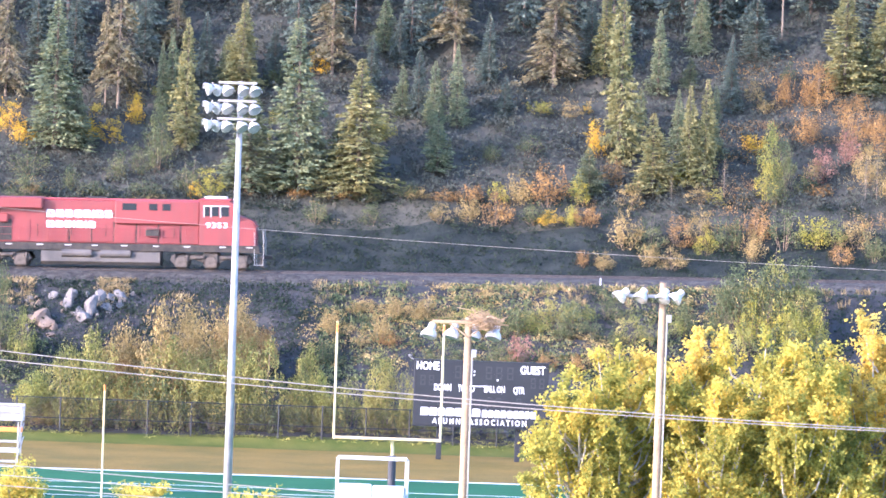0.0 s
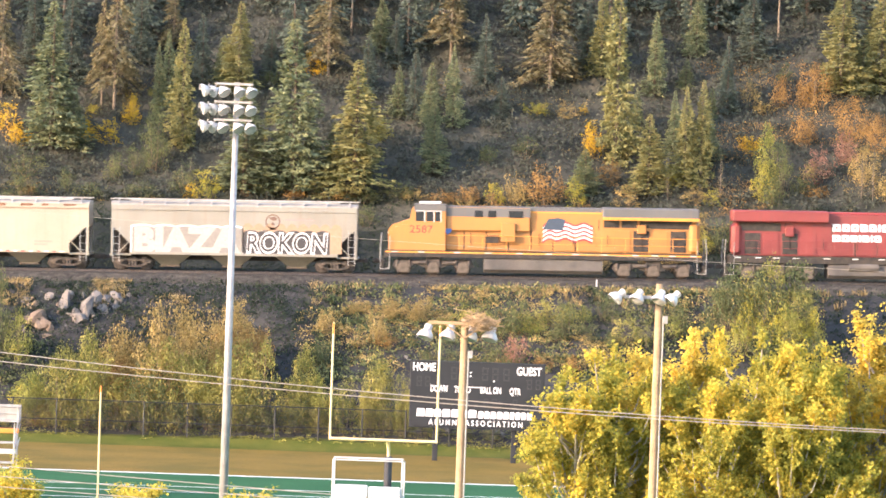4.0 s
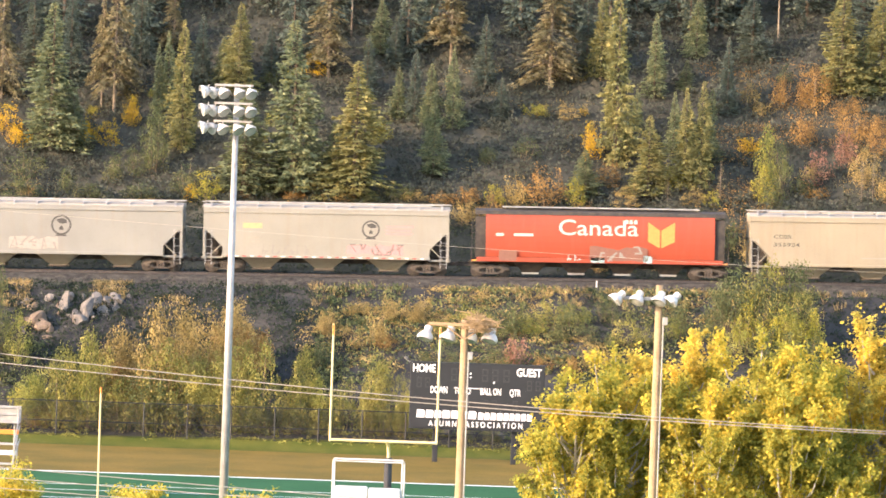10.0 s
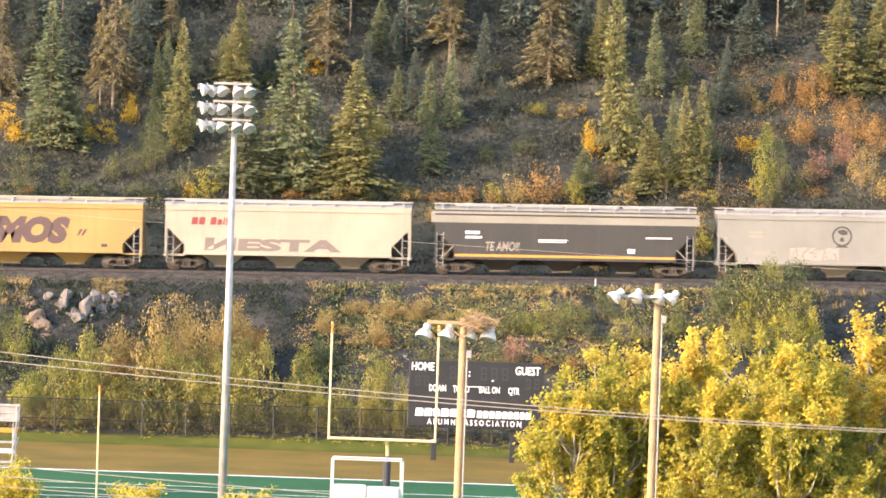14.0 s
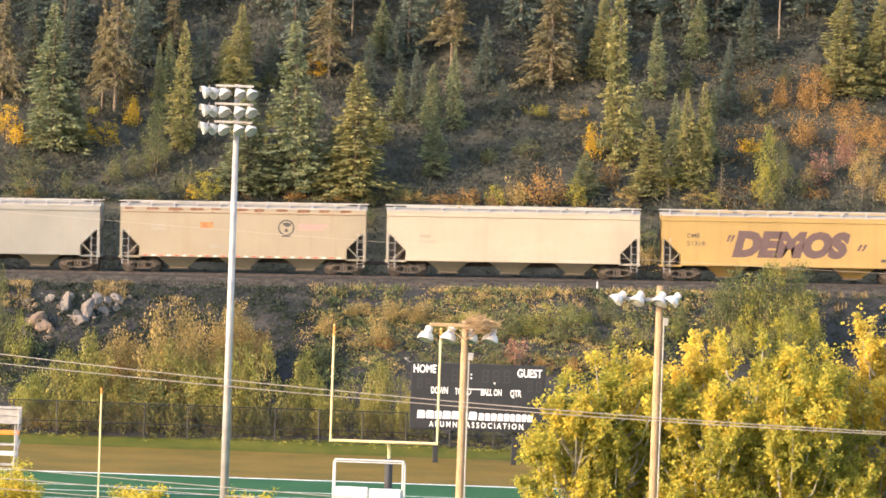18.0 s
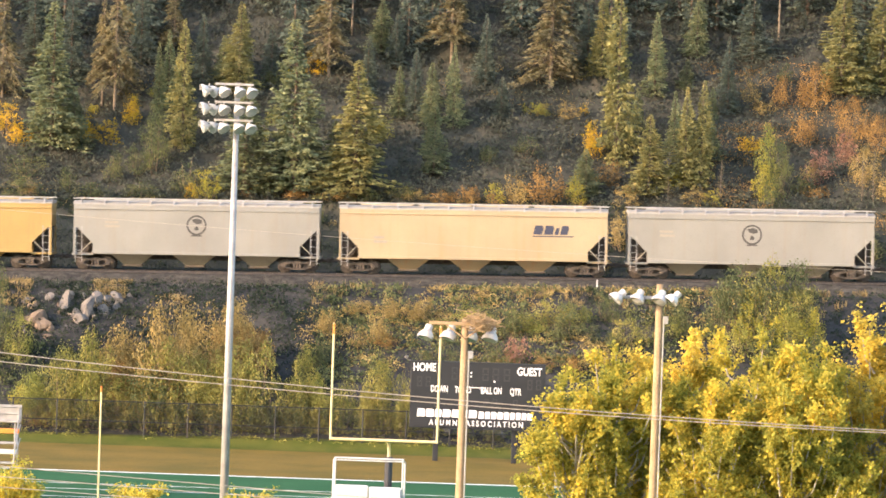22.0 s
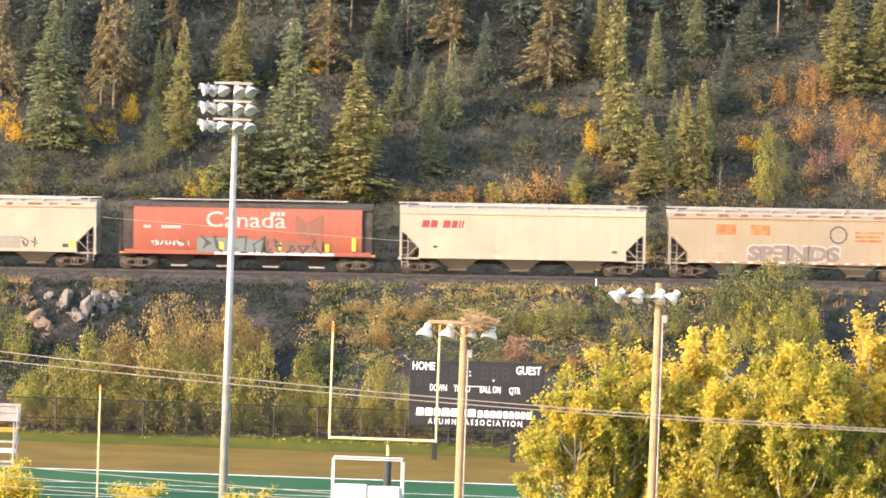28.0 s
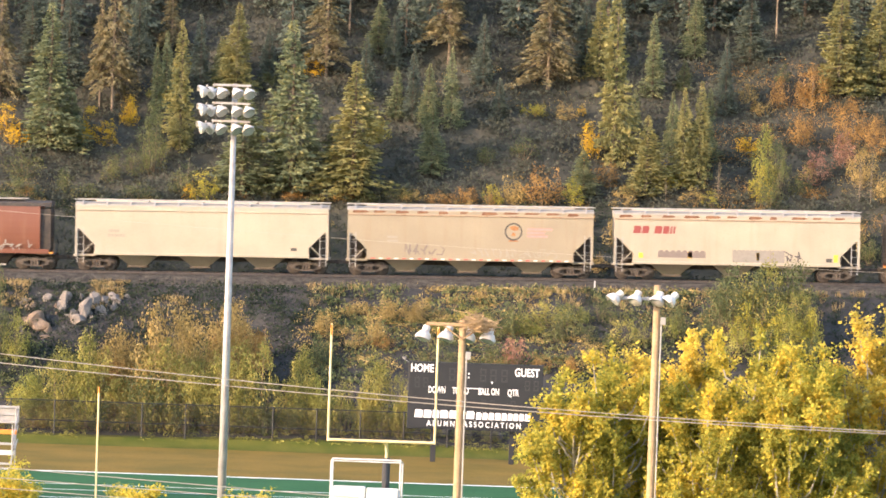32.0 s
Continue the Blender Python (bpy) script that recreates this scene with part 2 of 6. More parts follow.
# ---- mesh tools ----
class Geo:
    """Collects vertices and faces."""

    def __init__(self):
        self.v, self.f = [], []

    def add(self, v, f):
        n = len(self.v)
        self.v += [tuple(p) for p in v]
        self.f += [tuple(i + n for i in q) for q in f]
        return self

    def box(self, x0, y0, z0, x1, y1, z1, c=0.0):
        if c <= 0:
            v = [(x, y, z) for z in (z0, z1) for y in (y0, y1) for x in (x0, x1)]
            return self.add(v, [(0, 2, 3, 1), (4, 5, 7, 6), (0, 1, 5, 4), (2, 6, 7, 3), (0, 4, 6, 2), (1, 3, 7, 5)])
        rings = []
        for z, k in ((z0, c), (z0 + c, 0), (z1 - c, 0), (z1, c)):
            a, b, d, e = x0 + k, y0 + k, x1 - k, y1 - k
            rings += [(a + c, b, z), (d - c, b, z), (d, b + c, z), (d, e - c, z), (d - c, e, z), (a + c, e, z), (a, e - c, z), (a, b + c, z)]
        f = [tuple(range(7, -1, -1)), tuple(range(24, 32))]
        for r in range(3):
            for i in range(8):
                j = (i + 1) % 8
                f.append((r * 8 + i, r * 8 + j, r * 8 + 8 + j, r * 8 + 8 + i))
        return self.add(rings, f)

    def tube(self, p, q, r, r2=None, n=8, caps=True):
        p, q = Vector(p), Vector(q)
        r2 = r if r2 is None else r2
        d = (q - p).normalized()
        u = d.cross(Vector((0, 0, 1)) if abs(d.z) < 0.9 else Vector((1, 0, 0))).normalized()
        w = d.cross(u)
        v = []
        for c, k in ((p, r), (q, r2)):
            v += [c + (u * math.cos(a) + w * math.sin(a)) * k for a in [2 * math.pi * i / n for i in range(n)]]
        f = [(i, (i + 1) % n, n + (i + 1) % n, n + i) for i in range(n)]
        if caps:
            f += [tuple(range(n - 1, -1, -1)), tuple(range(n, 2 * n))]
        return self.add(v, f)

    def path(self, pts, r, n=6):
        """One bent tube through pts."""
        pts = [Vector(p) for p in pts]
        k = len(pts)
        v = []
        for i, p in enumerate(pts):
            d = (pts[min(i + 1, k - 1)] - pts[max(i - 1, 0)]).normalized()
            u = d.cross(Vector((0.31, 0.17, 0.93)) if abs(d.z) < 0.9 else Vector((0.1, 1, 0))).normalized()
            w = d.cross(u)
            v += [p + (u * math.cos(2 * math.pi * j / n) + w * math.sin(2 * math.pi * j / n)) * r for j in range(n)]
        f = [(i * n + j, i * n + (j + 1) % n, i * n + n + (j + 1) % n, i * n + n + j) for i in range(k - 1) for j in range(n)]
        return self.add(v, f + [tuple(range(n - 1, -1, -1)), tuple(range((k - 1) * n, k * n))])

    def prism(self, poly, a, b, axis="y"):
        """poly: outline in xz (axis y) or in yz (axis x), extruded from a to b."""
        n = len(poly)
        put = (lambda s, t, k: (s, k, t)) if axis == "y" else (lambda s, t, k: (k, s, t))
        v = [put(s, t, a) for s, t in poly] + [put(s, t, b) for s, t in poly]
        f = [(i, (i + 1) % n, n + (i + 1) % n, n + i) for i in range(n)]
        return self.add(v, f + [tuple(range(n - 1, -1, -1)), tuple(range(n, 2 * n))])

    def frustum(self, lo, hi):
        """lo, hi: (x0, y0, x1, y1, z)."""
        v = []
        for x0, y0, x1, y1, z in (lo, hi):
            v += [(x0, y0, z), (x1, y0, z), (x1, y1, z), (x0, y1, z)]
        return self.add(v, [(3, 2, 1, 0), (4, 5, 6, 7)] + [(i, (i + 1) % 4, 4 + (i + 1) % 4, 4 + i) for i in range(4)])

    def lathe(self, prof, n=12, m=None):
        """prof: (radius, height) from bottom to top, about z; m places it."""
        v, f = [], []
        for r, z in prof:
            v += [Vector((r * math.cos(2 * math.pi * i / n), r * math.sin(2 * math.pi * i / n), z)) for i in range(n)]
        for k in range(len(prof) - 1):
            f += [(k * n + i, k * n + (i + 1) % n, k * n + n + (i + 1) % n, k * n + n + i) for i in range(n)]
        f += [tuple(range(n - 1, -1, -1)), tuple(range((len(prof) - 1) * n, len(prof) * n))]
        if m is not None:
            v = [m @ p for p in v]
        return self.add(v, f)


MESHES = {}


def thing(name, label, category, m=None, group="", kind=""):
    ob = new(name)
    ob.empty_display_size = 0.2
    if m is not None:
        ob.matrix_basis = m
    return tagged(ob, label, category, group, kind)


def part(name, geo, material, parent=None, label="", key=None, smooth=False):
    """One mesh object, under parent if there is one. Parts with the same key share their mesh."""
    if key is not None and key in MESHES:
        me = MESHES[key]
    else:
        if isinstance(geo, bpy.types.Mesh):
            me = geo
        else:
            if callable(geo):
                geo = geo()
            me = bpy.data.meshes.new(name)
            me.from_pydata(geo.v, [], geo.f)
            me.update()
        if smooth:
            me.polygons.foreach_set("use_smooth", [True] * len(me.polygons))
        if not me.materials:
            me.materials.append(material)
        if key is not None:
            MESHES[key] = me
    ob = new(name, me)
    if me.materials[0] is not material:
        ob.material_slots[0].link = "OBJECT"
        ob.material_slots[0].material = material
    if parent is not None:
        ob.parent = parent
    if label:
        ob["label"] = label
    return ob


def quad_mesh(name, v):
    """A mesh of loose quads from an array (n, 4, 3)."""
    n = len(v)
    me = bpy.data.meshes.new(name)
    me.vertices.add(4 * n)
    me.vertices.foreach_set("co", np.ascontiguousarray(v, dtype=np.float32).ravel())
    me.loops.add(4 * n)
    me.loops.foreach_set("vertex_index", np.arange(4 * n, dtype=np.int32))
    me.polygons.add(n)
    me.polygons.foreach_set("loop_start", np.arange(0, 4 * n, 4, dtype=np.int32))
    me.update(calc_edges=True)
    return me


WORDS = {}


def lettering(body, fat=0.004):
    """A flat mesh of a word, one unit high in its capitals, standing upright and facing -y."""
    if (body, fat) not in WORDS:
        cu = bpy.data.curves.new("word", "FONT")
        cu.body, cu.size, cu.offset, cu.resolution_u = body, 1.0, fat, 3
        ob = new("word", cu)
        bpy.context.view_layer.update()
        me = bpy.data.meshes.new_from_object(ob.evaluated_get(bpy.context.evaluated_depsgraph_get()))
        bpy.data.objects.remove(ob)
        co = np.zeros(len(me.vertices) * 3)
        me.vertices.foreach_get("co", co)
        co = co.reshape(-1, 3) / 0.7
        co -= np.array([co[:, 0].min(), 0, 0])
        WORDS[(body, fat)] = (co, [tuple(p.vertices) for p in me.polygons])
        bpy.data.meshes.remove(me)
    return WORDS[(body, fat)]


def islands(n, faces):
    """Sorts faces into connected groups."""
    up = list(range(n))

    def root(a):
        while up[a] != a:
            up[a] = up[up[a]]
            a = up[a]
        return a
    for f in faces:
        for b in f[1:]:
            up[root(b)] = root(f[0])
    groups = {}
    for f in faces:
        groups.setdefault(root(f[0]), []).append(f)
    return list(groups.values())


def word(body, x, y, z, height, material, parent, name="letter", width=None, flip=False, slant=0.0, fat=0.004):
    co, faces = lettering(body, fat)
    w = co[:, 0].max()
    kx = width / w if width else height
    vs = [(x + (w - a if flip else a) * kx + slant * b * height, y, z + b * height) for a, b, _ in co]
    for faces_of_one in islands(len(vs), faces):
        used = sorted({i for f in faces_of_one for i in f})
        at = {v: n for n, v in enumerate(used)}
        g = Geo().add([vs[v] for v in used], [tuple(at[i] for i in (f[::-1] if flip else f)) for f in faces_of_one])
        part(name, g, material, parent)


# ---- ground ----
def shelf(x):
    """Height of the rails' top along the line."""
    return 9.72 + 0.0178 * x


def ground_z(x, y):
    s = 9.72 + 0.0178 * max(-620.0, min(620.0, x))
    n = noise.noise(Vector((x * 0.16, y * 0.16, 0.3)))
    n2 = noise.noise(Vector((x * 0.6, y * 0.6, 7.3)))
    if y < 60:
        return 16.8 * (1 - max(0.0, y) / 60)      # the rise on which the camera stands
    if y < 238:
        return 0.0
    if y < 262:
        t = (y - 238) / 24
        return (s - 0.75) * t ** 1.05 + math.sin(math.pi * t) * (0.7 * n + 0.35 * n2)
    if y < 278:
        return s - 0.75
    k = min(1.0, (y - 278) / 6)
    return s - 0.75 + 0.62 * min(y - 278, 150) + max(0.0, y - 428) * 0.05 + k * (1.1 * n + 0.4 * n2)


def axis_steps(rows):
    out = []
    for a, b, step in rows:
        out += list(np.arange(a, b - 1e-6, step))
    return out + [rows[-1][1]]


def build_ground():
    xs = axis_steps([(-3000, -600, 400), (-600, -90, 30), (-90, -42, 6), (-42, 42, 0.9), (42, 90, 6), (90, 600, 30), (600, 3000, 400)])
    ys = axis_steps([(-2000, 0, 500), (0, 60, 10), (60, 200, 35), (200, 236, 6), (236, 320, 0.9), (320, 440, 8), (440, 800, 90), (800, 4000, 800)])
    v = [(x, y, ground_z(x, y)) for y in ys for x in xs]
    nx = len(xs)
    f, mi = [], []
    for j in range(len(ys) - 1):
        for i in range(nx - 1):
            f.append((j * nx + i, j * nx + i + 1, j * nx + nx + i + 1, j * nx + nx + i))
            ym = (ys[j] + ys[j + 1]) / 2
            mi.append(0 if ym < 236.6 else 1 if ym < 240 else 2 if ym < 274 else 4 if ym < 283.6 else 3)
    me = bpy.data.meshes.new("ground")
    me.from_pydata(v, [], f)
    for k in ("grass", "lawn", "bank", "hill", "cut"):
        me.materials.append(M[k])
    me.polygons.foreach_set("material_index", mi)
    me.polygons.foreach_set("use_smooth", [True] * len(f))
    me.update()
    return tagged(new("ground", me), "grassy field rising to a steep wooded hillside", "ground", kind="structure")


build_ground()

# sports field: a thin slab of turf with painted lines
tagged(part("turf_field", Geo().box(-60, 120, -0.1, 75, 218.0, 0.03), M["turf"]), "blue-green artificial turf sports field", "sports field", kind="structure")
for yy, w in ((217.5, 0.38), (209.8, 0.12), (206.5, 0.12), (202.0, 0.12)):
    tagged(part("field_line", Geo().box(-60, yy, 0.0, 75, yy + w, 0.036), M["line"]), "white painted line on the turf", "field line", kind="structure")


# ---- railway ----
def build_track():
    g = Geo()
    x0, x1 = -620, 620
    prof = [(265.2, -1.0), (267.6, -0.36), (272.4, -0.36), (274.8, -1.0)]
    v, f = [], []
    xs = axis_steps([(x0, -45, 25), (-45, 45, 0.7), (45, x1, 25)])
    rnd = random.Random(3)
    sub = [(265.0, -1.1), (265.9, -0.82), (266.8, -0.52), (267.6, -0.24), (268.5, -0.15), (269.1, -0.17), (270, -0.19), (270.9, -0.17), (271.5, -0.15), (272.4, -0.24), (274.8, -1.1)]
    for x in xs:
        for y, z in sub:
            v.append((x, y + rnd.uniform(-0.1, 0.1), shelf(x) + z + rnd.uniform(-0.04, 0.03)))
    k = len(sub)
    for i in range(len(xs) - 1):
        for j in range(k - 1):
            f.append((i * k + j, i * k + k + j, i * k + k + j + 1, i * k + j + 1))
    bed = tagged(part("track_bed", g.add(v, f), M["ballast"]), "grey crushed stone railway bed", "track bed", kind="structure")
    for yy in (269.25, 270.75):
        prof = [(yy - 0.07, -0.17), (yy + 0.07, -0.17), (yy + 0.035, -0.02), (yy + 0.035, 0.0), (yy - 0.035, 0.0), (yy - 0.035, -0.02)]
        r = Geo()
        n = len(prof)
        r.add([(x, y, shelf(x) + z) for x in (x0, x1) for y, z in prof], [(i, (i + 1) % n, n + (i + 1) % n, n + i) for i in range(n)] + [tuple(range(n)), tuple(range(2 * n - 1, n - 1, -1))])
        tagged(part("rail", r, M["rail"]), "rusty steel rail on wooden sleepers", "rail", "railway rails", "structure")
    x = -38.0
    while x < 38:
        t = part("sleeper", lambda: Geo().box(-0.11, -1.3, -0.34, 0.11, 1.3, -0.165, 0.015), M["tie"], bed, key="sleeper")
        t.location = (x + rnd.uniform(-0.03, 0.03), 270, shelf(x))
        x += 0.55
    far = Geo()
    for a, b in ((-200, -38), (38, 200)):
        for x in np.arange(a, b, 0.55):
            far.box(x - 0.11, 268.7, shelf(x) - 0.34, x + 0.11, 271.3, shelf(x) - 0.165)
    far_ties = part("sleepers", far, M["tie"], bed)
    far_ties["kind"] = "stuff"
    # loose ballast stones on the shoulder
    rs = np.random.default_rng(5)
    g = Geo()
    for _ in range(2600):
        x, y = rs.uniform(-33, 33), rs.uniform(264.2, 267.8)
        s = rs.uniform(0.04, 0.11)
        z = shelf(x) + (-1.0 if y < 265.2 else -1.0 + (y - 265.2) * 0.28) + 0.02
        a = rs.uniform(0, 3)
        c, d = math.cos(a) * s, math.sin(a) * s
        g.add([(x - c, y - d, z), (x + d, y - c, z), (x + c, y + d, z), (x - d, y + c, z), (x, y, z + s * 1.2), (x, y, z - s)], [(0, 1, 4), (1, 2, 4), (2, 3, 4), (3, 0, 4), (1, 0, 5), (2, 1, 5), (3, 2, 5), (0, 3, 5)])
    tagged(part("ballast_stones", g, M["ballast"]), "loose grey ballast stones beside the rails", "ballast", kind="stuff")
    mk = thing("track_marker", "slim white marker post beside the railway", "marker post", pose(10.2, 265.6, shelf(10.2) - 0.95))
    part("post", Geo().box(-0.05, -0.05, -0.3, 0.05, 0.05, 0.95, 0.01), M["white"], mk)


build_track()


# ---- field furniture ----
def goal_post():
    t = thing("goal_post", "tall yellow gooseneck football goal post", "goal post", pose(-2.88, 211, 0, 0, 0, 0))
    h = 2.76
    part("crossbar", Geo().tube((-2.84, 0, h), (2.84, 0, h), 0.075, n=12), M["yellow"], t)
    for s in (-1, 1):
        part("upright", Geo().tube((s * 2.82, 0, h - 0.07), (s * 2.82, 0, 8.9), 0.06, n=12), M["yellow"], t)
        part("ribbon", Geo().box(s * 2.82 - 0.05, -0.09, 8.3, s * 2.82 + 0.05, -0.06, 8.85), M["orange"], t, "orange wind ribbon")
    neck = [(0.25, 0, h), (0.25, 0.18, h - 0.02), (0.27, 0.5, h - 0.25), (0.3, 0.62, h - 0.6), (0.3, 0.65, 0)]
    part("gooseneck", Geo().path(neck, 0.085, 10), M["yellow"], t)
    part("pad", Geo().lathe([(0.19, 0.05), (0.21, 0.1), (0.21, 1.8), (0.18, 1.85)], 12, pose(0.3, 0.65, 0)), M["pad"], t, "dark protective padding")


def scoreboard():
    t = thing("scoreboard", "black football scoreboard with white lettering, unlit", "scoreboard", pose(2.2, 233.2, 0))
    w, z0, z1 = 3.93, 1.98, 5.82
    part("panel", Geo().box(-w, 0, z0, w, 0.25, z1, 0.03), M["black"], t)
    part("frame", Geo().box(-w - 0.03, -0.015, z1 - 0.02, w + 0.03, 0.27, z1 + 0.05).box(-w - 0.03, -0.015, z0 - 0.04, w + 0.03, 0.27, z0), M["fence"], t)
    for px in (-2.35, 2.25):
        part("post", Geo().box(px - 0.16, 0.26, -0.3, px + 0.16, 0.5, 5.2, 0.02), M["black"], t)
    y = -0.012
    for body, x, z, hh, ww in (("HOME", -3.78, 5.27, 0.46, 1.32), ("GUEST", 2.28, 5.19, 0.46, 1.45), ("DOWN", -2.72, 4.07, 0.38, 0.98),
                               ("TO GO", -1.33, 4.05, 0.38, 0.95), ("BALL ON", 0.2, 4.05, 0.38, 1.2), ("QTR", 1.9, 4.03, 0.38, 0.66),
                               ("A L U M N I   A S S O C I A T I O N", -2.78, 2.13, 0.32, 5.5)):
        word(body, x, y, z, hh, M["letter"], t, width=ww, fat=0.022)
    x = -3.5
    for wd in (0.5, 0.48, 0.42, 0.5, 0.48, 0.46, 0.5):      # a team's name as plain blocks
        part("name_block", Geo().prism([(x, 2.6), (x + wd - 0.04, 2.6), (x + wd, 2.98), (x + wd - 0.1, 3.06), (x + 0.04, 3.06)], y, 0.002), M["letter"], t)
        x += wd + 0.03
    x = 0.1
    for wd in (0.34, 0.33, 0.34, 0.36, 0.33, 0.3, 0.31, 0.3, 0.33):
        part("name_block", Geo().prism([(x, 2.58), (x + wd - 0.04, 2.58), (x + wd, 2.92), (x + wd - 0.08, 3.0), (x + 0.03, 3.0)], y, 0.002), M["letter"], t)
        x += wd + 0.03

    def digit(x, z, hh):
        a, b, s = hh * 0.5, hh, hh * 0.12
        d = part("digit", Geo().box(x - s, y + 0.009, z - s, x + a + s, 0.002, z + b + s), M["black"], t)
        for q in ((0, 0, a, s), (0, b / 2 - s / 2, a, b / 2 + s / 2), (0, b - s, a, b), (0, s, s, b / 2 - s), (a - s, s, a, b / 2 - s), (0, b / 2 + s, s, b - s), (a - s, b / 2 + s, a, b - s)):
            part("segment", Geo().box(x + q[0], y + 0.004, z + q[1], x + q[2], y + 0.008, z + q[3]), M["digit"], d)
    for x in (-3.55, -3.05, 2.9, 3.4):
        digit(x, 4.35, 0.6)
    for x in (-1.55, -0.95, 0.25, 0.85, 1.5):
        digit(x, 4.8, 0.75)
    for x, z in ((-2.5, 3.2), (-1.2, 3.2), (-0.7, 3.2), (0.4, 3.2), (0.9, 3.2), (2.1, 3.2)):
        digit(x, z, 0.55)
    part("indicator", Geo().box(0.92, y, 4.72, 1.02, 0.0, 4.82), M["letter"], t)
    part("underline", Geo().box(-0.6, y, 4.36, 0.4, 0.0, 4.41), M["letter"], t)
    for dz in (4.98, 5.2):
        part("colon_dot", Geo().box(-0.45, y, dz, -0.36, 0.0, dz + 0.09), M["letter"], t)
    part("horn", Geo().lathe([(0.05, 0), (0.14, 0.15)], 10, pose(-4.2, 0.1, 5.95)).tube((-4.2, 0.1, 5.95), (-3.9, 0.1, 5.8), 0.02), M["galv"], t)


def fence():
    t = thing("chain_link_fence", "black chain-link fence along the field's edge", "fence", kind="")
    x0, x1, y, h = -36.0, 20.0, 239.3, 2.45
    n = 0
    x = x0
    while x <= x1:
        p = part("post", lambda: Geo().tube((0, 0, -0.3), (0, 0, 2.5), 0.045, n=8), M["fence"], t, key="fence_post")
        p.location = (x, y, 0)
        x += 2.62
    for z in (0.08, 1.25, h):
        part("rail", Geo().tube((x0, y, z), (x1, y, z), 0.03, n=6), M["fence"], t)
    g = Geo()
    step = 0.14
    for k in range(int((x1 - x0 + h) / step)):
        for s in (1, -1):
            a = x0 + k * step - (0 if s > 0 else 0)
            b = a + s * h
            lo, hi = (a, 0.05), (b, h)
            if x0 <= b <= x1 and x0 <= a <= x1:
                g.tube((lo[0], y - 0.02, lo[1]), (hi[0], y - 0.02, hi[1]), 0.006, n=3, caps=False)
    part("wire_mesh", g, M["fence"], t)["kind"] = "stuff"


def training_goal():
    t = thing("portable_goal", "white portable goal frame with a white padded base", "goal frame", pose(-3.35, 196, 0))
    z = 2.95
    for s in (-1, 1):
        part("upright", Geo().tube((s * 1.66, 0, 0.0), (s * 1.66, 0, z), 0.04, n=10), M["white"], t)
        part("back_post", Geo().tube((s * 1.76, 0.9, 0.0), (s * 1.76, 0.9, z - 0.18), 0.045, n=10), M["white"], t)
        part("side_bar", Geo().tube((s * 1.66, 0, z - 0.02), (s * 1.76, 0.9, z - 0.2), 0.04, n=8), M["white"], t)
    part("crossbar", Geo().tube((-1.7, 0, z), (1.7, 0, z), 0.045, n=10), M["white"], t)
    part("back_bar", Geo().tube((-1.76, 0.9, z - 0.18), (1.76, 0.9, z - 0.18), 0.035, n=8), M["white"], t)
    part("pad", Geo().box(-1.62, -0.12, 0.05, 0.0, 0.25, 1.62, 0.06), M["white"], t)
    part("pad", Geo().box(0.04, -0.15, 0.05, 1.62, 0.25, 1.56, 0.06), M["white"], t)


def bleachers():
    t = thing("bleachers", "aluminium bleachers with orange and white benches", "bleachers", pose(-22.3, 197, 0))
    up = 1.4
    for i, (m, z) in enumerate(((M["galv"], 0.6), (M["white"], 1.05), (M["galv"], 1.5), (M["orange"], 2.0), (M["galv"], 2.5))):
        part("bench", Geo().box(-6, i * 0.55 - 0.3, z + up, 1.45, i * 0.55 + 0.05, z + up + (0.22 if i in (1, 3) else 0.1), 0.02), m, t)
    for x in (-5.5, -3.2, -0.9, 1.3):
        part("frame", Geo().tube((x, -0.3, up), (x, 2.5, 2.4 + up), 0.04).tube((x, 2.4, 0), (x, 2.4, 3.3 + up), 0.04).tube((x, 0.9, 0), (x, 0.9, 1.4 + up), 0.035).tube((x, -0.25, 0), (x, -0.25, 0.3 + up), 0.035), M["galv"], t)
    for x in (1.42,):
        for z in (2.95, 2.2, 1.5):
            part("end_rail", Geo().tube((x, -0.2, z * 0.55 + up), (x, 2.4, z + 0.2 + up), 0.03), M["galv"], t)
        part("end_post", Geo().tube((x, -0.2, 0), (x, -0.2, 2.6 + up), 0.035), M["galv"], t)
    part("back_rail", Geo().tube((-6, 2.4, 3.25 + up), (1.45, 2.4, 3.25 + up), 0.035).tube((-6, 2.4, 2.9 + up), (1.45, 2.4, 2.9 + up), 0.03), M["galv"], t)
    part("back_panel", Geo().box(-6, 2.45, 2.55 + up, 1.45, 2.5, 3.35 + up), M["galv"], t)


